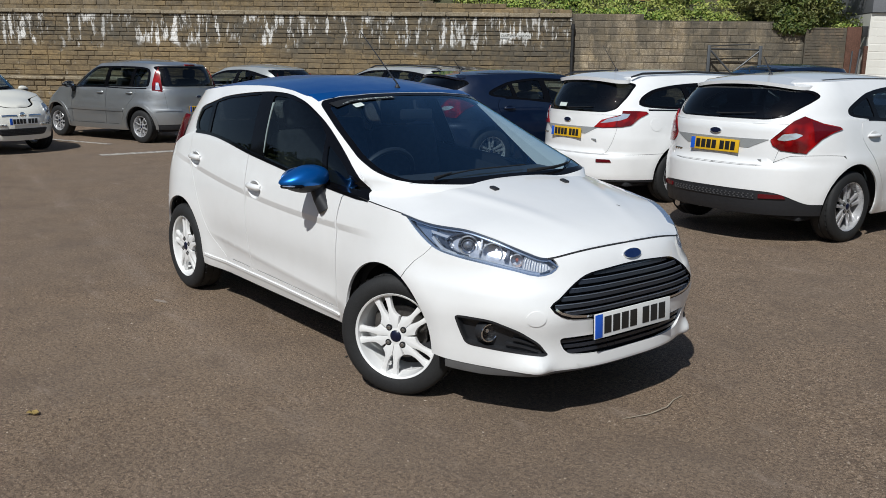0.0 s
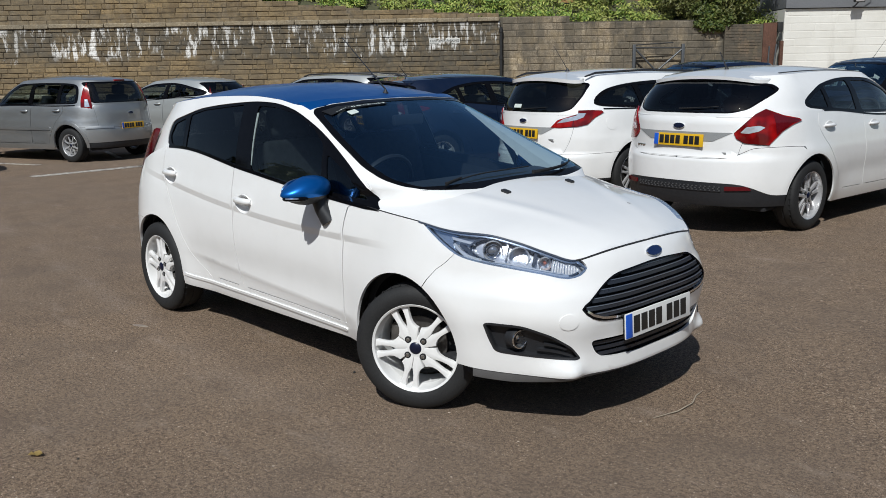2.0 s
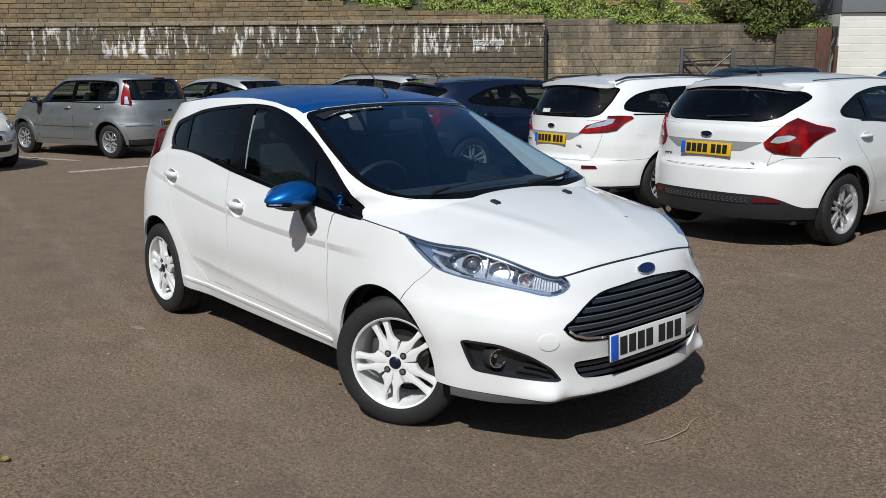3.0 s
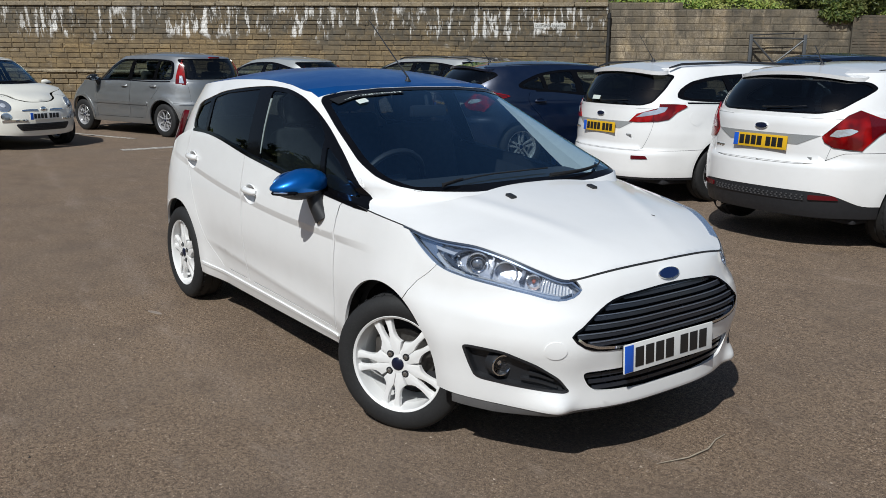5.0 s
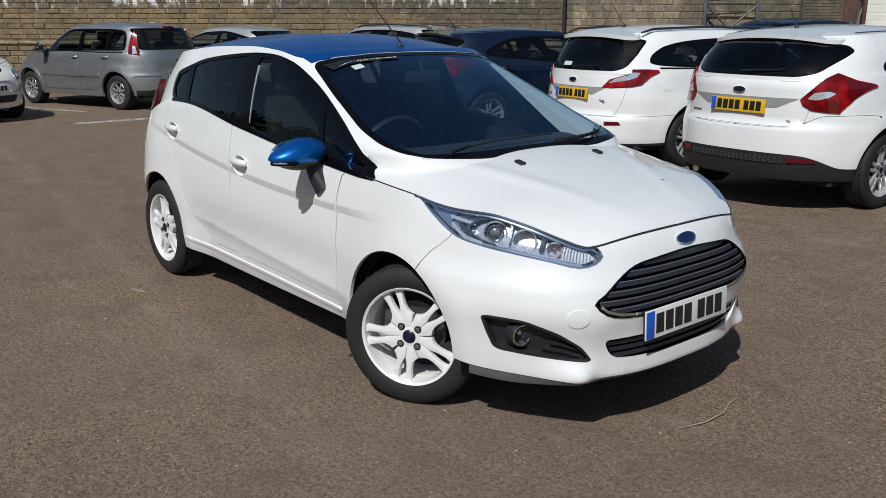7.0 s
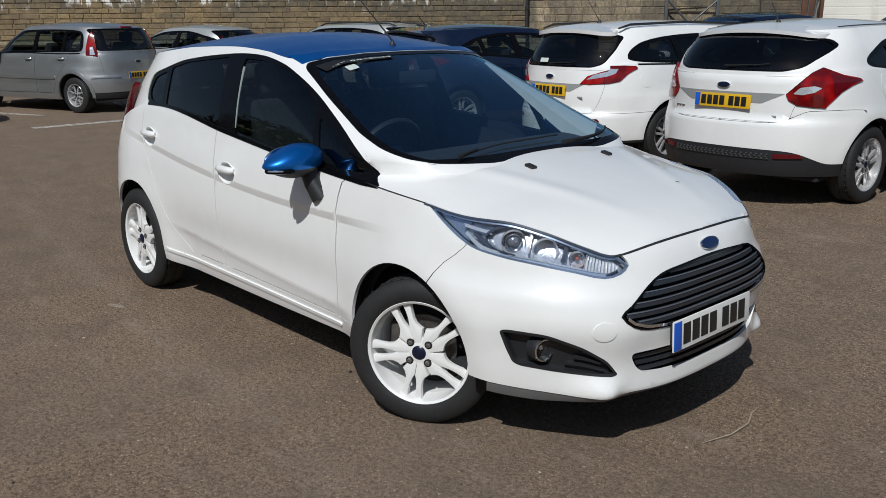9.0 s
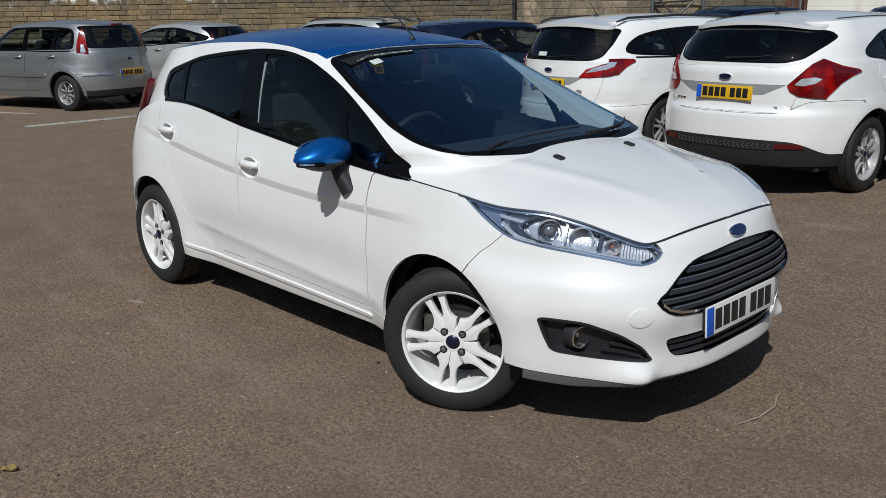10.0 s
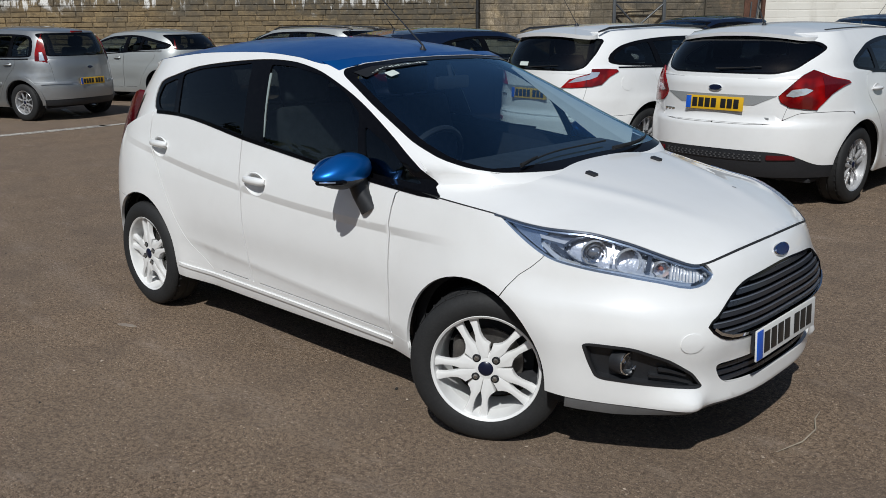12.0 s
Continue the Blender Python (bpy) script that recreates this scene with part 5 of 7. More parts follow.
        o = np.concatenate([B.front(np.stack([ys, np.full(20, z + 0.007)], -1)), B.front(np.stack([ys[::-1], np.full(20, z - 0.007)], -1))])
        sheet("lower_grille_slat", B, o, GRILLEGREY, lb, (), 0.06, off=-0.012, depth=0.02)
    plate(car, pose(0.822, -0.042, 0.461, 0, -3, 0), PLATEWHITE)
    ys = np.linspace(-0.66, 0.66, 31)
    xs = B.raw(B.u_of_y(ys, 0.285), 0.285)[:, 0] - 0.028
    plan = [(0.25, -0.66)] + [(float(a), float(b)) for a, b in zip(xs, ys) if a > 0.26] + [(0.25, 0.66)]
    part("undertray", prism(plan, 0.010, pose(0, 0, 0.285, -90, 0, 0) @ Matrix.Diagonal((1, 1, -1, 1))), UNDER, car)
    part("plate_mount", box((0.02, 0.49, 0.08), pose(0.808, -0.042, 0.461, 0, -3, 0), 0.006), PLASTIC, car)
    badge(car, pose(0.757, 0.0, 0.738, 0, -25, 0), 0.118)
    # tow cover ring, fog lamps, headlights
    a = np.linspace(0, 2 * math.pi, 26, endpoint=False)
    c = B.front(np.stack([-0.541 + 0.034 * np.cos(a), 0.512 + 0.034 * np.sin(a)], -1))
    sheet("tow_cover", B, c, WHITE, car, (), 0.02, off=0.0025, depth=0.004)
    a = np.linspace(0, 2 * math.pi, 26, endpoint=False)
    for left in (False, True):
        s = 1 if left else -1
        mir = (lambda p: B.mirror(p)) if left else (lambda p: np.array(p))
        fb = sheet("fog_lamp_panel", B, mir(grown(fog, 0.008)), PLASTIC, car, (), 0.04, off=-0.028, depth=0.0)
        sheet("fog_panel_rim", B, mir(grown(fog, 0.0)), PLASTIC, fb, [mir(grown(fog, -0.010))], 0.03, off=0.002, depth=0.035)
        for k in range(3):
            zz = 0.370 + 0.024 * k
            line = B.front([(-0.615 + 0.016 * k, zz + 0.012), (-0.57, zz + 0.006), (-0.515 - 0.012 * k, zz - 0.010)])
            ribbon("fog_panel_rib", B, mir(smooth_line(line, 0.02)), 0.009, PLASTIC, fb, -0.010, 0.018)
        u = float(B.front([(-0.670, 0.424)])[0, 0])
        p = B.at(np.array(u), np.array(0.424), -0.026)
        turn = pose(p[0], p[1] * (-1 if left else 1), p[2], 0, 0, 78 if not left else 102)
        part("fog_lamp_ring", lathe([(0.0385, -0.024), (0.0405, -0.026), (0.043, -0.022), (0.0445, 0.0), (0.048, 0.02)], 32, turn), PLASTIC, fb)
        bowl_f = part("fog_lamp", lathe([(0.0, 0.020), (0.020, 0.016), (0.033, 0.002), (0.0385, -0.020)], 32, turn), DARKCHROME, fb)
        part("fog_lamp_bezel", lathe([(0.035, -0.0225), (0.0365, -0.0290), (0.0405, -0.0285), (0.0415, -0.02)], 32, turn), CHROME, bowl_f)
        part("fog_bulb_shield", lathe([(0.0, -0.010), (0.009, -0.008), (0.011, 0.012)], 18, turn @ pose(0, 0, 0.004)), CHROME, bowl_f)
        part("fog_lamp_glass", lathe([(0.0, -0.025), (0.02, -0.024), (0.0375, -0.0215)], 28, turn), CLEAR, bowl_f)
        hp = head[head[:, 1] < 2]
        hl = sheet("headlight_housing", B, mir(grown(hp, 0.006)), LAMPBASE, car, (), 0.05, off=-0.040, depth=0.0)
        topz = lambda x: S.shoulder(x) - 0.006
        clip = B.edge(topz, B.u_of_x(0.676, 0.75), B.u_of_x(0.030, 0.88), 0.03)
        lowl = B.side(smooth_line(HEAD[1:10], 0.02))
        cover = np.concatenate([clip, lowl])
        sheet("headlight_cover", B, mir(cover), CLEAR, hl, (), 0.05, off=0.001, depth=0.0)
        sheet("headlight_rim", B, mir(cover), LAMPBLUE, hl, [mir(grown(cover, -0.0075))], 0.03, off=-0.003, depth=0.014)
        ribbon("headlight_seal", B, mir(B.edge(lambda x: S.shoulder(x) - 0.004, B.u_of_x(0.67, 0.75), B.u_of_x(0.035, 0.88), 0.03)), 0.0065, LAMPDARK, hl, 0.003, 0.012)
        # reflectors inside
        def seat(x, z, off):
            u = float(B.u_of_x(x, z))
            q = B.at(np.array(u), np.array(z), off)
            return Vector((q[0], q[1] * (-1 if left else 1), q[2]))
        def bowl(x, z, r, off, lens):
            q = seat(x, z, off)
            mt = Matrix.Translation(q) @ pose(0, 0, 0, 0, 0, (50 if not left else 130)) @ pose(0, 0, 0, 8, 0, 0)
            part("reflector_bowl", lathe([(0.012, 0.05), (r * 0.5, 0.042), (r * 0.85, 0.015), (r, -0.012), (r * 1.06, -0.016), (r * 1.08, 0.0)], 30, mt), REFLECTOR, hl)
            if lens:
                part("projector_lens", lathe([(0.0, -0.022), (r * 0.35, -0.018), (r * 0.6, -0.006), (r * 0.66, 0.006)], 26, mt), LENSGREY, hl)
                part("projector_ring", lathe([(r * 0.66, -0.012), (r * 0.76, -0.016), (r * 0.80, 0.0)], 26, mt), CHROME, hl)
        bowl(0.395, 0.803, 0.041, -0.030, True)
        bowl(0.500, 0.783, 0.042, -0.030, False)
        bowl(0.592, 0.757, 0.026, -0.028, False)
        def trim(name, pts, width, mat, off, depth=0.012):
            ribbon(name, B, mir(B.side(smooth_line(pts, 0.02))), width, mat, hl, off, depth)
        trim("headlight_blade", [(0.275, 0.766), (0.36, 0.748), (0.49, 0.732), (0.60, 0.712), (0.672, 0.693)], 0.015, LAMPSKY, -0.018)
        trim("headlight_line", [(0.395, 0.752), (0.49, 0.743), (0.575, 0.726), (0.655, 0.706)], 0.0055, REFLECTOR, -0.014)
        # two pale streaks that form a Y at the rear end
        trim("headlight_bezel", [(0.212, 0.836), (0.265, 0.828), (0.316, 0.821)], 0.013, REFLECTOR, -0.016)
        trim("headlight_fin", [(0.226, 0.813), (0.260, 0.787), (0.300, 0.765), (0.365, 0.751)], 0.017, REFLECTOR, -0.014)
        trim("headlight_slot", [(0.252, 0.812), (0.295, 0.792), (0.335, 0.770)], 0.018, LAMPDARK, -0.020)
        trim("chamber_frame", [(0.300, 0.808), (0.322, 0.832), (0.360, 0.848), (0.410, 0.842), (0.480, 0.822), (0.552, 0.792)], 0.006, LAMPDARK, -0.012, 0.02)
        trim("chamber_frame", [(0.300, 0.808), (0.318, 0.785), (0.360, 0.764), (0.420, 0.752)], 0.005, LAMPDARK, -0.012, 0.02)
        trim("reflector_rib", [(0.446, 0.826), (0.452, 0.795), (0.455, 0.765)], 0.007, REFLECTOR, -0.012, 0.02)
        wing = B.side(smooth_line([(0.065, 0.878), (0.15, 0.857), (0.235, 0.848), (0.212, 0.826), (0.222, 0.800), (0.246, 0.778), (0.160, 0.824)], 0.02, True))
        sheet("headlight_wing", B, mir(wing), LAMPBLUE, hl, (), 0.03, off=-0.026, depth=0.012)
        bar = B.side([(0.545, 0.800), (0.556, 0.795), (0.566, 0.742), (0.554, 0.745)])
        sheet("headlight_divider", B, mir(bar), LAMPDARK, hl, (), 0.03, off=-0.014, depth=0.03)
        ind = B.side(rounded([(0.614, 0.768), (0.670, 0.742), (0.692, 0.716), (0.676, 0.700), (0.618, 0.714)], 0.008, 0.01))
        sheet("indicator_lens", B, mir(ind), LENSWHITE, hl, (), 0.02, off=-0.018, depth=0.02)
        for k in range(11):
            xk = 0.614 + 0.0075 * k
            trim("indicator_rib", [(xk - 0.004, 0.768 - 0.55 * (xk - 0.614)), (xk + 0.004, 0.716 - 0.20 * (xk - 0.614))], 0.003, CHROME if k % 2 else LAMPBASE, -0.012, 0.008)
        part("indicator_bulb", lathe([(0.0, -0.012), (0.006, -0.009), (0.008, 0.0), (0.007, 0.012)], 16, Matrix.Translation(seat(0.592, 0.757, -0.026)) @ pose(0, 0, 0, 0, 0, 50 if not left else 130)), BULBPINK, hl)
        edge = B.edge(S.shoulder, B.u_of_x(0.60, 0.78), B.u_of_x(0.14, 0.87), 0.03)
        pe = B.raw(edge[:, 0], edge[:, 1])[:, :2]
        pin = pe * [1, 1] - np.sign(pe[:, 1:]) * [[0, 0.042]] - [[0.010, 0]]
        strip = np.concatenate([pe, pin[::-1]])
        if left:
            sheet("headlight_top", F, strip * [1, -1], LAMPBLUE, hl, (), 0.03, off=0.003, depth=0.004)
        # rear lamps
        rl = S.rear_cuts[0]
        mr = (lambda p: B.mirror(p, True)) if left else (lambda p: np.array(p))
        sheet("tail_lamp", B, mr(grown(rl, -0.001)), DEEPRED, car, (), 0.04, off=0.001, depth=0.03, label="dark red tail lamp")
    # spoiler, aerial, wipers, washers, mirrors, handles
    e = [(-2.60, -0.50), (-2.76, -0.47), (-2.84, -0.30), (-2.86, 0.0), (-2.84, 0.30), (-2.76, 0.47), (-2.60, 0.50), (-2.58, 0.0)]
    class Flat:
        def raw(self, x, y):
            return np.stack([x, y, 1.398 + 0.20 * (x + 2.62) - 0.06 * (np.abs(y) / 0.56) ** 2.5], -1)
        def normal(self, x, y):
            return np.stack([np.full(np.shape(x), -0.17), np.zeros(np.shape(x)), np.full(np.shape(x), 0.985)], -1)
        def at(self, x, y, off=0.0):
            return self.raw(x, y) + off * self.normal(x, y)
    sheet("spoiler", Flat(), smooth_line(e, 0.04, True), WHITE, car, (), 0.06, off=0.0, depth=0.035)
    aerial(car, (-1.06, 0.0, 1.418), 0.50, 38, 0.0035, 0.6)
    wiper(car, C, C.front([(-0.50, 1.004)])[0], C.front([(0.14, 1.034)])[0])
    wiper(car, C, C.front([(0.10, 1.005)])[0], C.front([(0.53, 1.036)])[0])
    for y in (-0.245, 0.245):
        q = F.raw(np.array(0.095), np.array(y))
        bm = box((0.045, 0.030, 0.014), Matrix.Translation(q) @ pose(0, 0, 0.004, 0, 12, 0), 0.005)
        part("washer_jet", bm, PLASTIC, car)
    q = F.raw(np.array(0.44), np.array(0.27))
    part("paint_chip", box((0.016, 0.006, 0.001), Matrix.Translation(q) @ pose(0, 0, 0.001, 0, 8, 30)), INK, car)
    door_mirror(car, -0.675, 0.862, 0.974, BLUE, 1.06, foot=(0.062, 0.088, -0.150))
    for x, z in S.handles:
        door_handle(car, B, x, z, WHITE, True)
    for s in (-1, 1):
        strip = C.side(smooth_line([(-1.392, 1.040), (-1.425, 1.18), (-1.455, 1.325)], 0.04))
        strip[:, 0] *= -s
        cap = C.side(smooth_line([(x, z - 0.034) for x, z in S.belt_trim], 0.05))
        cap[:, 0] *= -s
        ribbon("door_cap", C, cap, 0.10, UNDER, car, -0.026, 0.004)
        # narrow pale bar at the rear edge of the front door window
        ribbon("pillar_strip", C, strip, 0.014, PALESTRIP, car, -0.006, 0.004)
    bm = bmesh.new()
    rows = []
    for y, z in smooth_line([(0.640, 1.045), (0.615, 1.12), (0.570, 1.24), (0.530, 1.335)], 0.03):
        wide = np.interp(z, [1.045, 1.15, 1.335], [0.048, 0.034, 0.004])
        u, v = C.front([(y, z)])[0], C.front([(y - wide, z)])[0]
        rows.append([bm.verts.new(C.at(u[0], u[1], -0.012)), bm.verts.new(C.at(v[0], v[1], -0.012 - 1.5 * wide)), bm.verts.new(C.at(v[0], v[1], -0.012 - 3.0 * wide))])
    for a, b in zip(rows, rows[1:]):
        for k in range(2):
            bm.faces.new((a[k], b[k], b[k + 1], a[k + 1]))
    part("pillar_lining", bm, LINING, car, "pale inner pillar trim")
    # dealer's strip with unreadable writing, and a paper sticker, at the screen's top corner
    strip = np.concatenate([C.front([(-0.540, 1.338), (-0.45, 1.360), (-0.30, 1.367), (-0.14, 1.372)]), C.front([(-0.14, 1.364), (-0.30, 1.357), (-0.43, 1.346), (-0.530, 1.318)])])
    sv = sheet("screen_strip", C, strip, INK, car, (), 0.03, off=0.002, depth=0.002, label="black strip with unreadable white writing")
    x = -0.49
    rnd = random.Random(4)
    while x < -0.16:
        w = rnd.uniform(0.004, 0.013)
        zc = float(np.interp(x, [-0.5, -0.43, -0.30, -0.14], [1.332, 1.352, 1.362, 1.368]))
        h = rnd.choice((0.0012, 0.002, 0.0028))
        sheet("writing_bar", C, C.front([(x, zc - h), (x + w, zc - h + 0.001), (x + w, zc + h), (x, zc + h - 0.001)]), PAPER, sv, (), 0.03, off=0.004, depth=0.0)
        x += w + rnd.uniform(0.004, 0.012)
    sheet("paper_sticker", C, C.front(rounded([(-0.450, 1.318), (-0.392, 1.329), (-0.392, 1.343), (-0.450, 1.333)], 0.004, 0.02)), PAPER, car, (), 0.04, off=0.0035, depth=0.001, label="small pale paper sticker")
    return car


build_hero(Matrix())


# ---- the other parked cars ----
def make_spec(n, t, wb, w, H, b0, b1, cx, hx, rx, gx, gz, paint_mat, roof_mat=None, tail=None, c_x=None, **more):
    """A plain hatchback or estate from a dozen dimensions: nose, tail, wheelbase, half width, height, belt heights,
    cowl, roof front, roof end and the foot of the rear window."""
    def swell(x, z):
        r1, r2 = np.hypot(x, z - 0.32), np.hypot(x + wb, z - 0.32)
        crease = 0.008 / (1 + np.exp((z - 0.78) / 0.012)) * np.clip((-x - 0.3) / 0.3, 0, 1)
        return 0.022 * bump(r1, 0.37, 0.11) + 0.022 * bump(r2, 0.37, 0.11) + crease - 0.012 * bump(z, 0.48, 0.10) * np.clip((-x - 0.4) / 0.3, 0, 1) * np.clip((x + wb - 0.4) / 0.3, 0, 1)
    B = Shell(nose=[(0.10, n - 0.14), (0.25, n - 0.02), (0.45, n), (0.62, n - 0.03), (0.72, n - 0.10), (0.80, n - 0.24), (0.95, n - 0.70)],
              tail=tail or [(0.12, t + 0.14), (0.28, t + 0.02), (0.50, t), (0.62, t + 0.01), (0.66, t + 0.05), (0.85, t + 0.07), (gz - 0.02, gx + 0.01), (gz + 0.15, gx + 0.10)],
              width=[(0.10, w - 0.12), (0.20, w - 0.055), (0.34, w - 0.02), (0.60, w), (0.80, w - 0.008), (b0, w - 0.035), (b1, w - 0.065), (b1 + 0.15, w - 0.12)],
              x1=-0.10, x2=-wb + 0.05, pf=2.5, pr=2.5, swell=swell, uf=1.25, ur=1.25, bow=0.012)
    mx, st, belt_end = (hx + rx) / 2, more.pop("step", 0.06), more.pop("belt_end", 0.50)
    C = Shell(nose=[(b0 - 0.12, cx + 0.34), (b0 + 0.04, cx), ((b0 + H) / 2, cx + (hx - cx) * 0.46), (H - 0.085, hx), (H + 0.03, hx - 0.42)],
              tail=[(gz - 0.10, gx), (gz, gx), ((gz + H) / 2, gx + (rx - gx) * 0.46), (H - 0.10, rx), (H + 0.03, rx + 0.35)],
              width=[(b0 - 0.12, w - 0.025), (b0, w - 0.05), (b0 + 0.12, w - 0.09), ((b0 + H) / 2 + 0.03, w - 0.15), (H - 0.10, w - 0.235), (H - 0.04, w - 0.29), (H + 0.03, w - 0.37)],
              x1=hx - 0.35, x2=more.pop("cab_x2", rx + 0.5), pf=2.6, pr=2.55, uf=1.4, ur=1.1, bow=0.02)
    shoulder = spline([(n - 0.10, 0.722), (n - 0.22, 0.775), (n - 0.5, 0.85), (cx + 0.25, b0 - 0.05), (cx - 0.2, b0 - 0.005), (hx - 0.3, b0 + 0.03), (rx + 0.75, b1 - 0.01), (gx + 0.35, b1), (gx + 0.02, gz - 0.01)])
    xb, xc = hx - 0.62, c_x or rx + 0.72
    d0, d1 = b0 + 0.008, b1 + 0.008
    dlo = [(cx - 0.26, d0 + 0.005), (cx - 0.6, d0 + 0.012), (hx - 0.4, d0 + 0.035), (xb, d0 + (d1 - d0) * 0.45), (xc, d1 - 0.01), (gx + 0.42, d1 + 0.03), (gx + 0.36, d1 + 0.10), (rx + 0.42, H - 0.20), (mx, H - 0.125), (hx - 0.35, H - 0.135), (hx - 0.13, H - 0.165), (cx + (hx - cx) * 0.60 - 0.20, b0 + (H - b0) * 0.50), (cx - 0.42, b0 + 0.10)]
    dlo = more.pop("dlo", dlo)
    zb = lambda x: float(np.interp(-x, [-(cx - 0.26), -xb, -xc], [d0, d0 + (d1 - d0) * 0.45, d1 - 0.01]))
    panes = more.pop("panes", None) or [
        ("front_door_window", [(cx - 0.62, zb(cx - 0.62) + 0.03), (xb + 0.05, zb(xb) + 0.022), (xb - 0.02, H - 0.155), (hx - 0.33, H - 0.165), (hx - 0.16, H - 0.195), (cx + (hx - cx) * 0.60 - 0.26, b0 + (H - b0) * 0.48)], SIDEGLASS),
        ("rear_door_window", [(xb - 0.07, zb(xb) + 0.024), (xc + 0.06, zb(xc) + 0.022), (xc - 0.02, H - 0.195), (mx - 0.1, H - 0.155), (xb - 0.11, H - 0.153)], SIDEGLASS),
        ("rear_quarter_window", [(xc - 0.01, zb(xc) + 0.024), (gx + 0.46, d1 + 0.055), (gx + 0.43, d1 + 0.10), (xc - 0.08, H - 0.215)], SIDEGLASS)]
    wt = w - 0.24
    g0, g1 = gz + 0.02, H - 0.115
    rear = lambda k, lo, hi: rounded([(-(w - 0.20) * k, lo), (-(w - 0.24) * k, (lo + hi) / 2), (-(wt + 0.0) * k, hi), ((wt + 0.0) * k, hi), ((w - 0.24) * k, (lo + hi) / 2), ((w - 0.20) * k, lo)], 0.06)
    top, s0 = H - 0.095, b0 + 0.02
    scr = lambda k, lo, hi: rounded([(-(w - 0.19) * k, lo), (-(w - 0.21) * k, lo + (hi - lo) * 0.35), (-(w - 0.27) * k, lo + (hi - lo) * 0.75), (-(wt - 0.04) * k, hi - 0.025), (-0.2, hi), (0.2, hi), ((wt - 0.04) * k, hi - 0.025), ((w - 0.27) * k, lo + (hi - lo) * 0.75), ((w - 0.21) * k, lo + (hi - lo) * 0.35), ((w - 0.19) * k, lo), (0, lo + 0.01)], 0.02, 0.05)
    base = dict(
        body=B, cab=C, step=st, shoulder=shoulder, wb=wb, arch_r=0.365, arch_z=0.335, arch_shift=0.0,
        zbot=spline([(n, 0.22), (0.4, 0.25), (0.0, 0.26), (-0.5, 0.22), (-wb + 0.5, 0.22), (-wb, 0.26), (t, 0.25)]),
        sill=spline([(0.0, 0.32), (-wb, 0.34)]),
        hood_mid=spline([(n - 0.08, 0.712), (n - 0.10, 0.724), (n - 0.2, 0.792), (n - 0.5, 0.90), (cx + 0.05, b0 + 0.035), (cx - 0.4, b0 + 0.10)]), hood_k=2.6, hood_ridge=None,
        hood_end=cx - 0.30, screen_base=[(cx - 0.30, -(w - 0.12)), (cx - 0.28, -(w - 0.20)), (cx - 0.16, -(w - 0.30)), (cx - 0.03, -0.35), (cx + 0.02, 0.0)],
        seam_fender=[(0.10, 0.64), (0.20, 0.73), (0.30, 0.90)], seam_door=[(cx - 0.47, 0.25), (cx - 0.47, 0.60), (cx - 0.44, 1.0)],
        seam_b=[(xb + 0.03, 0.25), (xb, 0.70), (xb - 0.02, 1.1)], seam_c=[(-wb + 0.55, 0.25), (-wb + 0.50, 0.40), (-wb + 0.28, 0.72), (-wb + 0.10, 0.95), (xc - 0.05, 1.2)],
        rear_seam=spline([(-wb, 0.60), (-wb - 0.3, 0.63), (t, 0.635)]), bumper_low=spline([(-wb, 0.36), (-wb - 0.4, 0.33), (t, 0.40)]), bumper_cuts=[],
        tailgate=B.back(rounded([(-0.58, 0.65), (-0.60, 0.80), (-0.62, gz - 0.02), (0.62, gz - 0.02), (0.60, 0.80), (0.58, 0.65)], 0.04)),
        rear_cuts=[], front_cuts=[B.side(rounded([(n - 0.62, 0.80), (n - 0.30, 0.68), (n - 0.16, 0.64), (n - 0.13, 0.70), (n - 0.30, 0.78)], 0.03))],
        nose_cuts=[B.front(rounded([(-0.5, 0.48), (-0.42, 0.30), (0.42, 0.30), (0.5, 0.48)], 0.04))], paint=paint_mat, roof_paint=roof_mat or paint_mat, trim=GLOSSBLACK, half=w, nose_x=n, tail_x=t,
        cab_low=spline([(cx + 0.2, b0 - 0.06), (cx - 0.1, b0 - 0.02), (cx - 0.3, b0 - 0.045), (hx - 0.3, b0 + 0.005), (rx + 0.75, b1 - 0.03), (gx + 0.35, b1 - 0.02), (gx, gz - 0.04)]),
        roof_edge=spline([(hx, H - 0.086), (hx - 0.06, H - 0.10), (hx - 0.35, H - 0.078), (mx, H - 0.062), (rx + 0.25, H - 0.085), (rx, H - 0.10)]),
        roof_mid=spline([(hx, H - 0.085), (hx - 0.25, H - 0.03), (mx, H), (rx + 0.35, H - 0.035), (rx + 0.1, H - 0.075), (rx, H - 0.098)]), cab_mid=mx,
        dlo=dlo, panes=panes, belt_trim=[(cx - 0.28, d0 - 0.002), (hx - 0.4, d0 + 0.025), (xb, d0 + (d1 - d0) * 0.45 - 0.008), (xc, d1 - 0.018), (gx + belt_end, d1 + 0.018)],
        screen=scr(1.0, s0, top), screen_clear=scr(0.94, s0 + 0.06, top - 0.025), back=rear(1.0, g0, g1), back_clear=rear(0.95, g0 + 0.015, g1 - 0.012), back_glass=TINTGLASS,
        seat_x=hx - 0.55, seat_z=b0 - 0.47, dash_x=cx - 0.38, mirror_z=H - 0.19, steer=0.0, wheel="alloy", track=w - 0.12, wheel_r=0.318, rim_r=0.222, tyre_w=0.205, spokes=5, twin=True, rim_mat=ALLOY, spin=10.0, crease=None, lips=None, handles=[])
    base.update({k: v for k, v in more.items()})
    if callable(base["rear_cuts"]):
        base["rear_cuts"] = base["rear_cuts"](B)
    if callable(base["tailgate"]):
        base["tailgate"] = base["tailgate"](B)
    return Spec(**base)


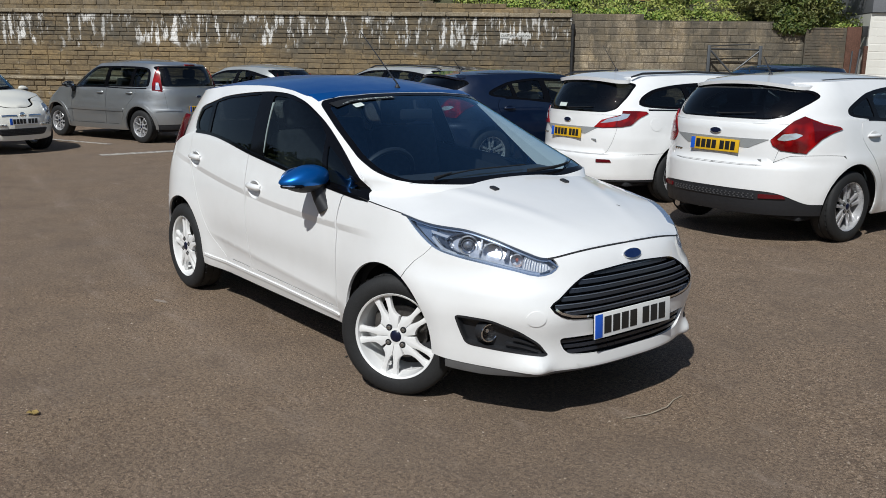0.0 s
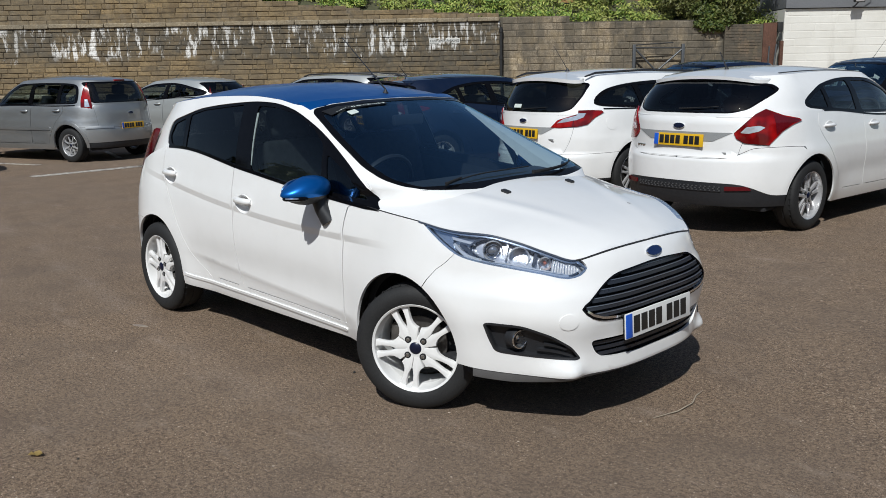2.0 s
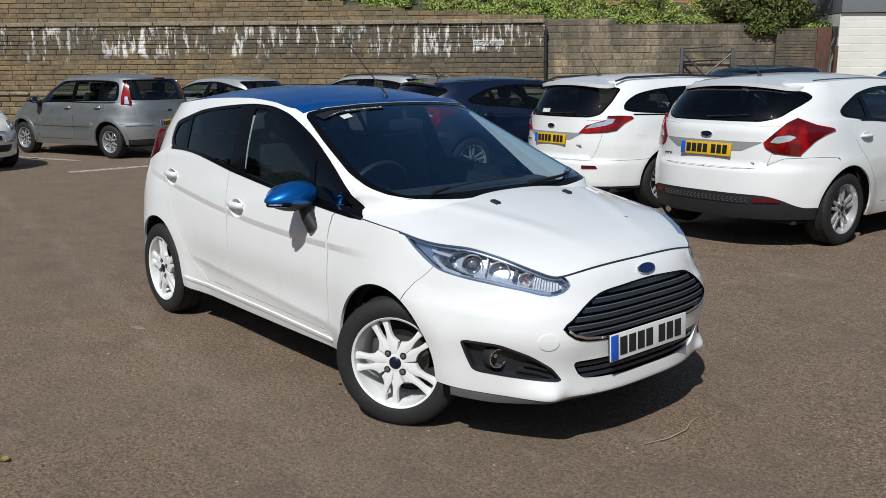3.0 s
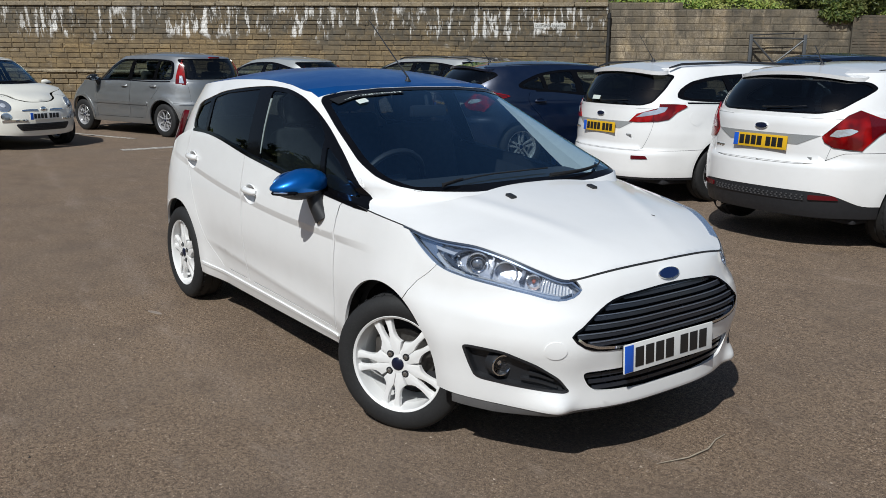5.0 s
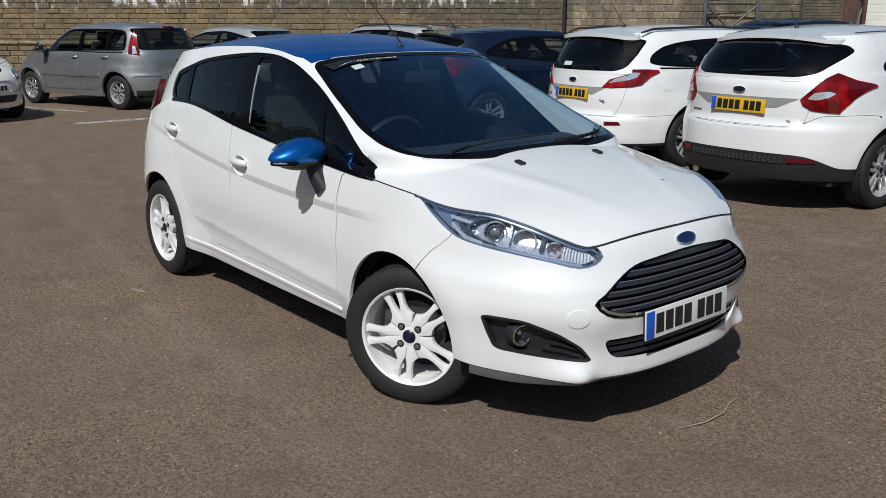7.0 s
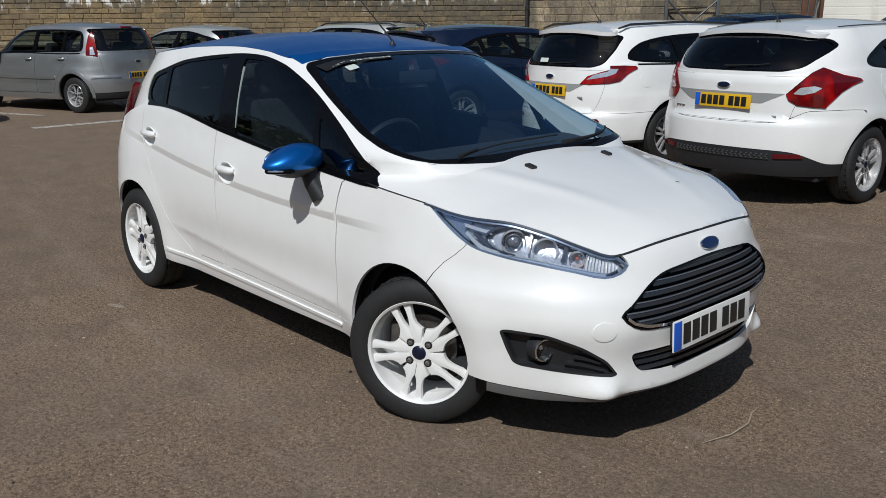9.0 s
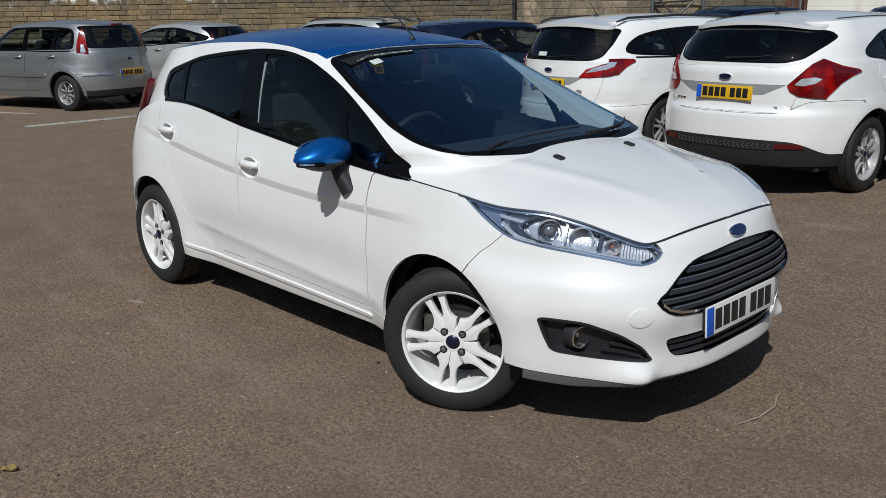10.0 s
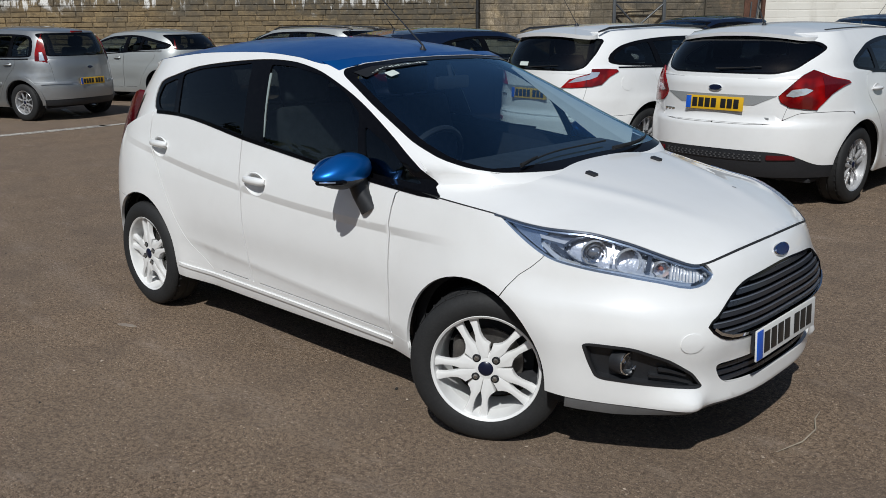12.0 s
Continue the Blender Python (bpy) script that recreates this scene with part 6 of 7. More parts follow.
def lamp_sheets(car, S, red, white=None, amber=None, off=0.012, lens=None):
    """Tail lamps on both corners: a red lens with a clear insert."""
    B = S.body
    for left in (False, True):
        mr = (lambda p: B.mirror(p, True)) if left else (lambda p: np.array(p))
        lamp = sheet("tail_lamp", B, mr(grown(red, -0.001)), RED, car, (), 0.03, off=off, depth=0.05, label="red tail lamp")
        sheet("lamp_seal", B, mr(grown(red, 0.003)), GLOSSBLACK, lamp, (), 0.06, off=off - 0.014, depth=0.01)
        if white is not None:
            sheet("reversing_lens", B, mr(white), lens or REFLECTOR, lamp, (), 0.03, off=off + 0.003, depth=0.004, label="clear reversing lens")
        if amber is not None:
            sheet("lamp_divider", B, mr(amber), DEEPRED, lamp, (), 0.03, off=off + 0.002, depth=0.003)


def focus_lamp(B, t):
    return np.concatenate([B.back([(-0.50, 0.900), (-0.62, 1.060)]), B.side([(t + 0.34, 1.105), (t + 0.46, 1.050), (t + 0.62, 1.020), (t + 0.65, 0.998), (t + 0.54, 0.970), (t + 0.43, 0.915), (t + 0.33, 0.815)]), B.back([(-0.735, 0.795), (-0.58, 0.815), (-0.52, 0.855)])])


def focus_white(B):
    return B.back(rounded([(-0.545, 0.905), (-0.582, 0.953), (-0.66, 0.966), (-0.700, 0.950), (-0.665, 0.916), (-0.60, 0.897)], 0.010, 0.015))


def rear_trim(car, S, tail_x, z_plate, z_badge, lean=-4.0, plate_x=None, garnish=0.33):
    """Plate, badge, garnish, high brake lamp and wiper of a tailgate."""
    B = S.body
    xp = plate_x or float(B.tail(z_plate))
    if garnish:
        g = B.back(rounded([(-garnish * 1.5, z_plate + 0.075), (garnish * 1.5, z_plate + 0.075), (garnish, z_plate - 0.005), (-garnish, z_plate - 0.005)], 0.01, 0.03))
        sheet("plate_recess", B, g, GREYPLASTIC, car, (), 0.05, off=0.003, depth=0.004)
    plate(car, pose(xp - 0.012, 0, z_plate, 0, lean, 180), PLATEYELLOW, True)
    badge(car, pose(float(B.tail(z_badge)) - 0.004, 0, z_badge, 0, 0, 180) @ pose(0, 0, 0, 0, -8, 0), 0.12, CAPNAVY)
    C = S.cab
    wiper(car, C, C.back([(0.02, S.back[0][1] * 0 + min(p[1] for p in S.back) + 0.03)])[0], C.back([(-0.34, min(p[1] for p in S.back) + 0.055)])[0])


def top_spoiler(x0, x1, half, z0, drop, crown=0.05):
    """A lip at the roof's rear edge, with the high brake lamp."""
    class Lip:
        def raw(self, x, y):
            return np.stack([x, y, z0 - drop * (x0 - x) / (x0 - x1) - crown * (np.abs(y) / half) ** 2.2], -1)
        def normal(self, x, y):
            k = drop / (x0 - x1)
            return np.stack([np.full(np.shape(x), -k), np.zeros(np.shape(x)), np.ones(np.shape(x))], -1) / math.hypot(1, k)
        def at(self, x, y, off=0.0):
            return self.raw(x, y) + off * self.normal(x, y)
    e = [(x0, -half * 0.94), (x1 + 0.16, -half * 0.98), (x1 + 0.070, -half * 0.84), (x1 + 0.015, -half * 0.45), (x1, 0.0), (x1 + 0.015, half * 0.45), (x1 + 0.070, half * 0.84), (x1 + 0.16, half * 0.98), (x0, half * 0.94), (x0 + 0.02, 0.0)]
    return Lip(), smooth_line(e, 0.05, True)


def both_halves(pts, r):
    """An outline from its right half, mirrored to the left, with rounded corners."""
    return rounded(pts + [(-y, z) for y, z in pts[::-1]], r)


HATCH_BACK = both_halves([(-0.45, 1.070), (-0.57, 1.102), (-0.660, 1.215), (-0.682, 1.270), (-0.63, 1.315), (-0.42, 1.355), (-0.1, 1.368)], 0.04)
ESTATE_BACK = both_halves([(-0.50, 1.030), (-0.585, 1.065), (-0.618, 1.200), (-0.612, 1.345), (-0.43, 1.385), (-0.1, 1.392)], 0.04)


def focus_like(m, name, label, paint_mat, estate=False, group="parked row", roof_z=1.475):
    """A family hatchback, or its estate, tail towards the camera."""
    car = thing(name, m, label, "car", group)
    if estate:
        t = -3.62
        S = make_spec(0.88, t, 2.648, 0.905, 1.505, 0.965, 1.07, 0.02, -1.05, -3.32, -3.56, 1.020, paint_mat, c_x=-2.45,
                      tail=[(0.12, t + 0.12), (0.22, t + 0.03), (0.34, t), (0.50, t + 0.002), (0.550, t + 0.010), (0.585, t + 0.036), (0.72, t + 0.036), (0.85, t + 0.045), (1.0, t + 0.058), (1.2, t + 0.12)],
                      cab_x2=-2.60, rear_seam=spline([(-2.648, 0.60), (-3.1, 0.575), (t, 0.560)]),
                      tailgate=lambda B: B.back(rounded([(-0.545, 0.568), (-0.60, 0.70), (-0.62, 0.80), (-0.63, 1.0), (0.63, 1.0), (0.62, 0.80), (0.60, 0.70), (0.545, 0.568)], 0.045)),
                      rear_cuts=lambda B: [np.concatenate([B.back([(-0.40, 0.862), (-0.47, 0.945), (-0.64, 1.012)]), B.side([(t + 0.30, 1.050), (t + 0.42, 1.052), (t + 0.53, 1.045), (t + 0.55, 1.022), (t + 0.44, 0.968), (t + 0.36, 0.893)]), B.back([(-0.66, 0.872), (-0.50, 0.860)])])],
                      dlo=[(-0.24, 0.978), (-0.58, 0.985), (-1.45, 1.005), (-2.4, 1.055), (-3.0, 1.085), (-3.14, 1.12), (-3.10, 1.20), (-2.92, 1.29), (-2.5, 1.345), (-1.9, 1.365), (-1.40, 1.352), (-1.18, 1.32), (-0.83, 1.21), (-0.40, 1.065)],
                      panes=[("front_door_window", [(-0.60, 1.015), (-1.62, 1.04), (-1.69, 1.333), (-1.38, 1.325), (-1.21, 1.295), (-0.88, 1.20)], SIDEGLASS),
                             ("rear_door_window", [(-1.74, 1.046), (-2.36, 1.078), (-2.44, 1.318), (-1.78, 1.335)], SIDEGLASS),
                             ("rear_quarter_window", [(-2.45, 1.085), (-3.0, 1.112), (-3.08, 1.135), (-3.05, 1.19), (-2.90, 1.265), (-2.52, 1.318)], TINTGLASS)],
                      back=ESTATE_BACK, back_clear=grown(ESTATE_BACK, -0.016), bumper_low=spline([(-2.6, 0.31), (-3.1, 0.285), (t, 0.275)]))
    else:
        t = -3.475
        S = make_spec(0.88, t, 2.648, 0.905, roof_z, 0.965, 1.085, 0.02, -1.05, -3.10, -3.40, 1.050, paint_mat,
                      tail=[(0.12, t + 0.16), (0.26, t + 0.03), (0.46, t), (0.64, t + 0.005), (0.695, t + 0.03), (0.71, t + 0.055), (0.84, t + 0.052), (0.98, t + 0.050), (1.05, t + 0.074), (1.2, t + 0.15)],
                      belt_end=0.98, back=HATCH_BACK, back_clear=grown(HATCH_BACK, -0.016), bumper_low=spline([(-2.6, 0.36), (-3.1, 0.36), (t + 0.1, 0.46), (t, 0.467)]), rear_seam=spline([(-2.648, 0.640), (-2.765, 0.645), (-2.80, 0.772), (-3.0, 0.783), (t + 0.24, 0.775), (t + 0.13, 0.700), (t + 0.05, 0.678), (t, 0.675)]), rear_cuts=lambda B: [focus_lamp(B, t)], tailgate=lambda B: B.back(rounded([(-0.53, 0.685), (-0.56, 0.80), (-0.64, 1.035), (0.64, 1.035), (0.56, 0.80), (0.53, 0.685)], 0.035)),
                      dlo=[(-0.24, 0.978), (-0.58, 0.985), (-1.45, 1.01), (-2.1, 1.055), (-2.56, 1.092), (-2.66, 1.12), (-2.66, 1.16), (-2.52, 1.23), (-2.30, 1.302), (-1.9, 1.350), (-1.40, 1.345), (-1.18, 1.315), (-0.83, 1.205), (-0.40, 1.065)],
                      panes=[("front_door_window", [(-0.60, 1.015), (-1.62, 1.043), (-1.69, 1.325), (-1.38, 1.318), (-1.21, 1.288), (-0.88, 1.195)], SIDEGLASS),
                             ("rear_door_window", [(-1.74, 1.05), (-2.20, 1.084), (-2.26, 1.283), (-1.9, 1.326), (-1.78, 1.328)], SIDEGLASS),
                             ("rear_quarter_window", [(-2.27, 1.092), (-2.54, 1.115), (-2.61, 1.145), (-2.48, 1.205), (-2.32, 1.262)], SIDEGLASS)])
    F, R = carcass(car, S)
    B, C = S.body, S.cab
    if estate:
        lamp_sheets(car, S, S.rear_cuts[0], np.concatenate([B.back([(-0.465, 0.908), (-0.53, 0.960), (-0.63, 0.992)]), B.side([(t + 0.29, 1.018), (t + 0.36, 1.016), (t + 0.33, 0.972)]), B.back([(-0.64, 0.945), (-0.55, 0.922)])]), B.back([(-0.612, 0.875), (-0.612, 0.995), (-0.620, 0.995), (-0.620, 0.875)]), lens=LAMPBASE)
        rear_trim(car, S, t, 0.787, 0.930, -3, garnish=0.30)
        lip, e = top_spoiler(-3.14, -3.38, 0.58, 1.458, 0.04, 0.06)
        sheet("spoiler", lip, e, paint_mat, car, (), 0.06, depth=0.04)
        for s in (-1, 1):
            part("roof_rail", tube([(-1.15, s * 0.60, 1.418), (-1.3, s * 0.605, 1.460), (-2.2, s * 0.60, 1.482), (-3.0, s * 0.585, 1.460), (-3.16, s * 0.575, 1.422)], [0.009, 0.013, 0.013, 0.013, 0.009], 8), PLASTIC, car)
    else:
        lamp_sheets(car, S, S.rear_cuts[0], focus_white(B), B.side(rounded([(t + 0.375, 1.070), (t + 0.46, 1.038), (t + 0.60, 1.014), (t + 0.625, 1.0), (t + 0.53, 0.980), (t + 0.42, 0.930), (t + 0.375, 0.885)], 0.01, 0.02)))
        rear_trim(car, S, t, 0.830, 0.957, -4, garnish=0.33)
        lip, e = top_spoiler(-2.90, -3.150, 0.60, 1.434, 0.040, 0.070)
        sheet("spoiler", lip, e, paint_mat, car, (), 0.06, depth=0.03)
        part("brake_lamp", box((0.02, 0.20, 0.014), pose(-3.135, 0, 1.375), 0.004), GREYPLASTIC, car)
        for s in (-1, 1):
            line = [(-1.2, s * 0.585), (-1.6, s * 0.600), (-2.2, s * 0.595), (-2.75, s * 0.56)]
            ribbon("roof_gutter", R, smooth_line(line, 0.05), 0.020, PLASTIC, car, 0.006, 0.008)
    mesh_ys = np.linspace(-0.44, 0.44, 24)
    if not estate:
        o = np.concatenate([B.back(np.stack([mesh_ys, np.full(24, 0.442)], -1)), B.back(np.stack([mesh_ys[::-1], np.full(24, 0.385)], -1))])
        grid = sheet("bumper_grid", B, o, PLASTIC, car, (), 0.06, off=0.002, depth=0.006)
        for k in range(44):
            y = -0.43 + 0.02 * k
            for z in (0.397, 0.413, 0.429):
                u = float(B.back([(y + (0.01 if z == 0.413 else 0), z)])[0, 0])
                q = B.at(np.array(u), np.array(z), 0.004)
                if k % 2 == 0:
                    part("grid_stud", box((0.006, 0.013, 0.010), Matrix.Translation(q), 0.0), GRIDGREY, grid, "", False)
    for s in (-1, 1):
        z = 0.418 if not estate else 0.490
        y0, y1 = (0.47, 0.66) if not estate else (0.47, 0.62)
        o = B.back(rounded([(s * y0, z - 0.020), (s * y1, z - 0.012), (s * (y1 - 0.02), z + 0.020), (s * y0, z + 0.018)], 0.008, 0.02))
        sheet("bumper_reflector", B, o, DEEPRED, car, (), 0.03, off=0.008, depth=0.012, label="dark red reflector")
    part("exhaust_pipe", tube([(t + 0.50, 0.42, 0.25), (t + 0.14, 0.42, 0.235), (t + 0.10, 0.42, 0.232)], 0.030, 14), CHROME, car)
    for k in range(3):
        q = B.at(np.array(float(B.back([(0.50 - 0.04 * k, 0.755)])[0, 0])), np.array(0.755), 0.003)
        part("name_bar", box((0.006, 0.030, 0.022), Matrix.Translation(q), 0.002), CHROME, car)
    q = B.at(np.array(float(B.back([(-0.40, 0.725)])[0, 0])), np.array(0.725), 0.003)
    part("name_bar", box((0.006, 0.11, 0.018), Matrix.Translation(q), 0.002), GREYPLASTIC, car)
    aerial(car, (-2.70 if not estate else -2.86, 0.0, 1.437 if not estate else 1.480), 0.36 if estate else 0.19, 50, 0.0035 if estate else 0.006)
    a = np.linspace(0, 2 * math.pi, 26, endpoint=False)
    cap = B.side(np.stack([t + 0.635 + 0.072 * np.cos(a), 0.900 + 0.072 * np.sin(a)], -1)) if estate else None
    if estate:
        sheet("fuel_flap", B, cap, paint_mat, car, (), 0.04, off=0.0025, depth=0.004)
        part("window_sticker", box((0.004, 0.12, 0.045), pose(float(C.tail(1.095)) - 0.004, 0.12, 1.095, 0, 22, 0)), PAPER, car, "small pale paper in the rear window")
    door_mirror(car, -0.62, 1.0, 1.03, paint_mat, 0.95)
    door_handle(car, B, -1.50, 0.90, paint_mat)
    door_handle(car, B, -2.37, 0.925, paint_mat)
    return car


def rear_at(x, y, heading, hub_x, hub_y):
    """The pose of a car by the place of one of its wheels: the wheel's own place in the car is (hub_x, hub_y)."""
    c, s = math.cos(radians(heading)), math.sin(radians(heading))
    return pose(x - c * hub_x + s * hub_y, y - s * hub_x - c * hub_y, lie(x, y), 0, 0, heading)


focus_like(rear_at(-0.50, 4.45, 86, -2.648, -0.80), "hatchback_car", "white family hatchback parked with its tail out", WHITE)
focus_like(rear_at(-2.895, 5.23, 83, -2.648, -0.80), "estate_car", "white estate car with roof rails, tail out", WHITE, True)
navy = focus_like(rear_at(-6.05, 5.20, 79, -2.648, -0.80), "hatchback_car", "dark navy family hatchback beside a white estate", NAVY)
# unseen copy, added only for the shadow it throws beside the white hatchback
copy_thing(navy, rear_at(2.34, 3.75, 79, -2.648, -0.80))


def fusion_like(m):
    """A tall, boxy silver hatchback with upright tail lamps."""
    car = thing("tall_hatchback_car", m, "silver tall hatchback with upright red tail lamps", "car", "cars by the wall")
    t = -3.21
    S = make_spec(0.80, t, 2.486, 0.855, 1.535, 0.99, 1.02, -0.02, -0.92, -2.95, -3.14, 1.03, SILVER, c_x=-2.10,
                  tail=[(0.12, t + 0.14), (0.28, t + 0.02), (0.50, t), (0.62, t + 0.01), (0.66, t + 0.03), (0.9, t + 0.045), (1.05, t + 0.07), (1.2, t + 0.10)],
                  dlo=[(-0.28, 1.005), (-0.6, 1.01), (-1.4, 1.02), (-2.1, 1.03), (-2.62, 1.04), (-2.68, 1.07), (-2.66, 1.30), (-2.55, 1.38), (-2.0, 1.408), (-1.3, 1.40), (-1.04, 1.375), (-0.78, 1.25), (-0.45, 1.09)],
                  panes=[("front_door_window", [(-0.58, 1.035), (-1.42, 1.045), (-1.46, 1.378), (-1.28, 1.375), (-1.10, 1.345), (-0.82, 1.22)], SIDEGLASS),
                         ("rear_door_window", [(-1.54, 1.045), (-2.16, 1.053), (-2.20, 1.382), (-1.56, 1.382)], SIDEGLASS),
                         ("rear_quarter_window", [(-2.25, 1.057), (-2.62, 1.065), (-2.61, 1.30), (-2.53, 1.355), (-2.28, 1.375)], SIDEGLASS)],
                  arch_r=0.35, arch_z=0.325, wheel="alloy_small", wheel_r=0.305, rim_r=0.20, twin=False, spokes=8, spin=5.0,
                  tailgate=lambda B: B.back(rounded([(-0.62, 0.62), (-0.63, 0.80), (-0.65, 1.02), (0.65, 1.02), (0.63, 0.80), (0.62, 0.62)], 0.04)), bumper_low=spline([(-2.4, 0.37), (-2.9, 0.35), (t, 0.36)]))
    carcass(car, S)
    B, C = S.body, S.cab
    for left in (False, True):
        mb, mc = ((lambda p: B.mirror(p, True)), (lambda p: C.mirror(p, True))) if left else ((lambda p: np.array(p)), (lambda p: np.array(p)))
        up = np.concatenate([C.back([(-0.640, 0.925), (-0.635, 1.10), (-0.600, 1.28), (-0.580, 1.385)]), C.side([(-2.775, 1.395), (-2.745, 1.30), (-2.745, 1.10), (-2.765, 0.925)])])
        lamp = sheet("tail_lamp", C, mc(up), RED, car, (), 0.035, off=0.014, depth=0.03, label="tall red tail lamp")
        wl = np.concatenate([C.back([(-0.672, 0.985), (-0.662, 1.115)]), C.side([(-2.810, 1.115), (-2.830, 0.985)])])
        sheet("reversing_lens", C, mc(wl), LAMPBASE, lamp, (), 0.03, off=0.018, depth=0.004)
        for wx in (0.0, -2.486):
            aa = np.linspace(-0.15, math.pi + 0.15, 24)
            arch = B.side(np.stack([wx + 0.385 * np.cos(aa), 0.325 + 0.385 * np.sin(aa)], -1))
            ribbon("arch_moulding", B, arch if not left else B.mirror(arch), 0.055, SILVER, car, 0.012, 0.014)
        ledge = np.concatenate([B.side([(-2.86, 0.610), (-2.95, 0.618), (-3.05, 0.622)]), B.back([(-0.55, 0.622), (-0.40, 0.620)])])
        ribbon("bumper_ledge", B, mb(smooth_line(ledge, 0.03)), 0.034, SILVER, car, 0.014, 0.018)
        band = B.side(smooth_line([(-0.38, 0.60), (-1.2, 0.60), (-2.05, 0.60)], 0.05))
        ribbon("side_moulding", B, mb(band) if not left else B.mirror(band), 0.06, SILVER, car, 0.012, 0.016)
    rear_trim(car, S, t, 0.635, 0.86, -3, garnish=0)
    part("brake_lamp", box((0.03, 0.24, 0.03), pose(-2.95, 0, 1.44), 0.008), RED, car)
    door_mirror(car, -0.60, 0.97, 1.05, PLASTIC, 0.95)
    door_handle(car, B, -1.38, 0.90, SILVER)
    door_handle(car, B, -2.22, 0.91, SILVER)
    return car


fusion_like(rear_at(-13.0, 2.67, 199.3, -2.486, 0.80))


def plain_car(m, name, label, paint_mat, group, spec, lamp=None, rails=False):
    """A parked car of which little more than the upper half shows."""
    car = thing(name, m, label, "car", group)
    S = make_spec(*spec[0], paint_mat, step=0.075, wheel="alloy_small", wheel_r=0.305, rim_r=0.20, twin=False, spokes=8, arch_r=0.35, arch_z=0.325, **spec[1])
    carcass(car, S)
    B, C, t, gz, gx = S.body, S.cab, S.tail_x, spec[0][11], spec[0][10]
    H = spec[0][4]
    if lamp == "high":
        for left in (False, True):
            mc = (lambda p: C.mirror(p, True)) if left else (lambda p: np.array(p))
            up = np.concatenate([C.back([(-0.60, gz + 0.03), (-0.53, gz + 0.24)]), C.side([(gx + 0.36, gz + 0.23), (gx + 0.30, gz + 0.05)])])
            sheet("tail_lamp", C, mc(up), RED, car, (), 0.04, off=0.012, depth=0.03, label="red tail lamp")
    else:
        red = np.concatenate([B.back([(-0.60, 0.80), (-0.58, gz - 0.06)]), B.side([(t + 0.45, gz - 0.04), (t + 0.40, 0.80)])])
        lamp_sheets(car, S, red)
    rear_trim(car, S, t, 0.80, 0.93, -4, garnish=0)
    if rails:
        for s in (-1, 1):
            part("roof_rail", tube([(-1.2, s * 0.57, H - 0.08), (-1.35, s * 0.575, H - 0.03), (-2.2, s * 0.57, H - 0.01), (-3.0, s * 0.55, H - 0.04), (-3.15, s * 0.545, H - 0.09)], 0.016, 8), PLASTIC, car)
    aerial(car, (-1.25, 0.0, H - 0.05), 0.45, 42)
    door_mirror(car, -0.62, 0.96, 1.03, paint_mat if paint_mat != PALE else PLASTIC, 0.9)
    door_handle(car, B, -1.45, 0.89, paint_mat)
    return car


HATCH = ((0.80, -3.15, 2.50, 0.84, 1.46, 0.96, 1.04, 0.0, -0.98, -2.72, -3.06, 1.03), {})
ESTATE = ((0.86, -3.55, 2.62, 0.87, 1.49, 0.97, 1.04, 0.0, -1.02, -3.20, -3.45, 1.03), {})
TALL = ((0.84, -3.30, 2.62, 0.88, 1.575, 1.02, 1.08, 0.05, -0.95, -2.95, -3.22, 1.06), {})
plain_car(rear_at(-14.1, 5.75, 199.3, -2.50, 0.79), "hatchback_car", "pale silver hatchback with high red tail lamps", PALE, "cars by the wall", HATCH, "high")
plain_car(rear_at(-12.6, 8.75, 199.3, -2.62, 0.82), "estate_car", "pale silver estate car parked before the wall", PALE, "cars by the wall", ESTATE, "high", True)
plain_car(rear_at(-15.2, 12.55, 199.3, -2.50, 0.79), "hatchback_car", "black hatchback parked close to the wall", BLACKPAINT, "cars by the wall", HATCH, "high")
tall = plain_car(rear_at(-6.2, 12.6, 259, -1.3, 0.0), "tall_hatchback_car", "dark navy tall car beyond the white estate", NAVY, "far row", TALL)
copy_thing(tall, rear_at(-2.75, 12.2, 259, -1.3, 0.0))


def small_retro(m):
    """A small cream car with round lamps, nose towards the camera."""
    car = thing("small_retro_car", m, "small cream retro hatchback with round headlamps, nose out", "car", "cars by the wall")
    S = make_spec(0.70, -2.85, 2.30, 0.80, 1.488, 0.97, 1.0, -0.05, -0.85, -2.35, -2.74, 1.0, CREAM, step=0.06, wheel="alloy_small", wheel_r=0.29, rim_r=0.20, twin=False, spokes=8,
                  arch_r=0.335, arch_z=0.31, front_cuts=[], nose_cuts=[], hood_k=3.0,
                  shoulder=spline([(0.66, 0.718), (0.60, 0.734), (0.48, 0.782), (0.25, 0.865), (0.0, 0.915), (-0.25, 0.965), (-1.15, 1.0), (-1.6, 0.99), (-2.39, 1.0), (-2.72, 0.99)]),
                  hood_mid=spline([(0.66, 0.708), (0.60, 0.738), (0.50, 0.806), (0.20, 0.915), (0.0, 1.005), (-0.45, 1.07)]))
    carcass(car, S)
    B = S.body
    for s in (-1, 1):
        def disc(name, y, z, r, mat, off, parent, d=0.02):
            a = np.linspace(0, 2 * math.pi, 30, endpoint=False)
            return sheet(name, B, B.front(np.stack([s * y + r * np.cos(a), z + r * np.sin(a)], -1)), mat, parent, (), 0.03, off=off, depth=d)
        rim = disc("headlamp_rim", 0.555, 0.70, 0.088, CHROME, 0.010, car)
        disc("headlamp_lens", 0.555, 0.70, 0.078, LENSGREY, 0.016, rim)
        disc("headlamp_bulb", 0.555, 0.70, 0.030, REFLECTOR, 0.024, rim)
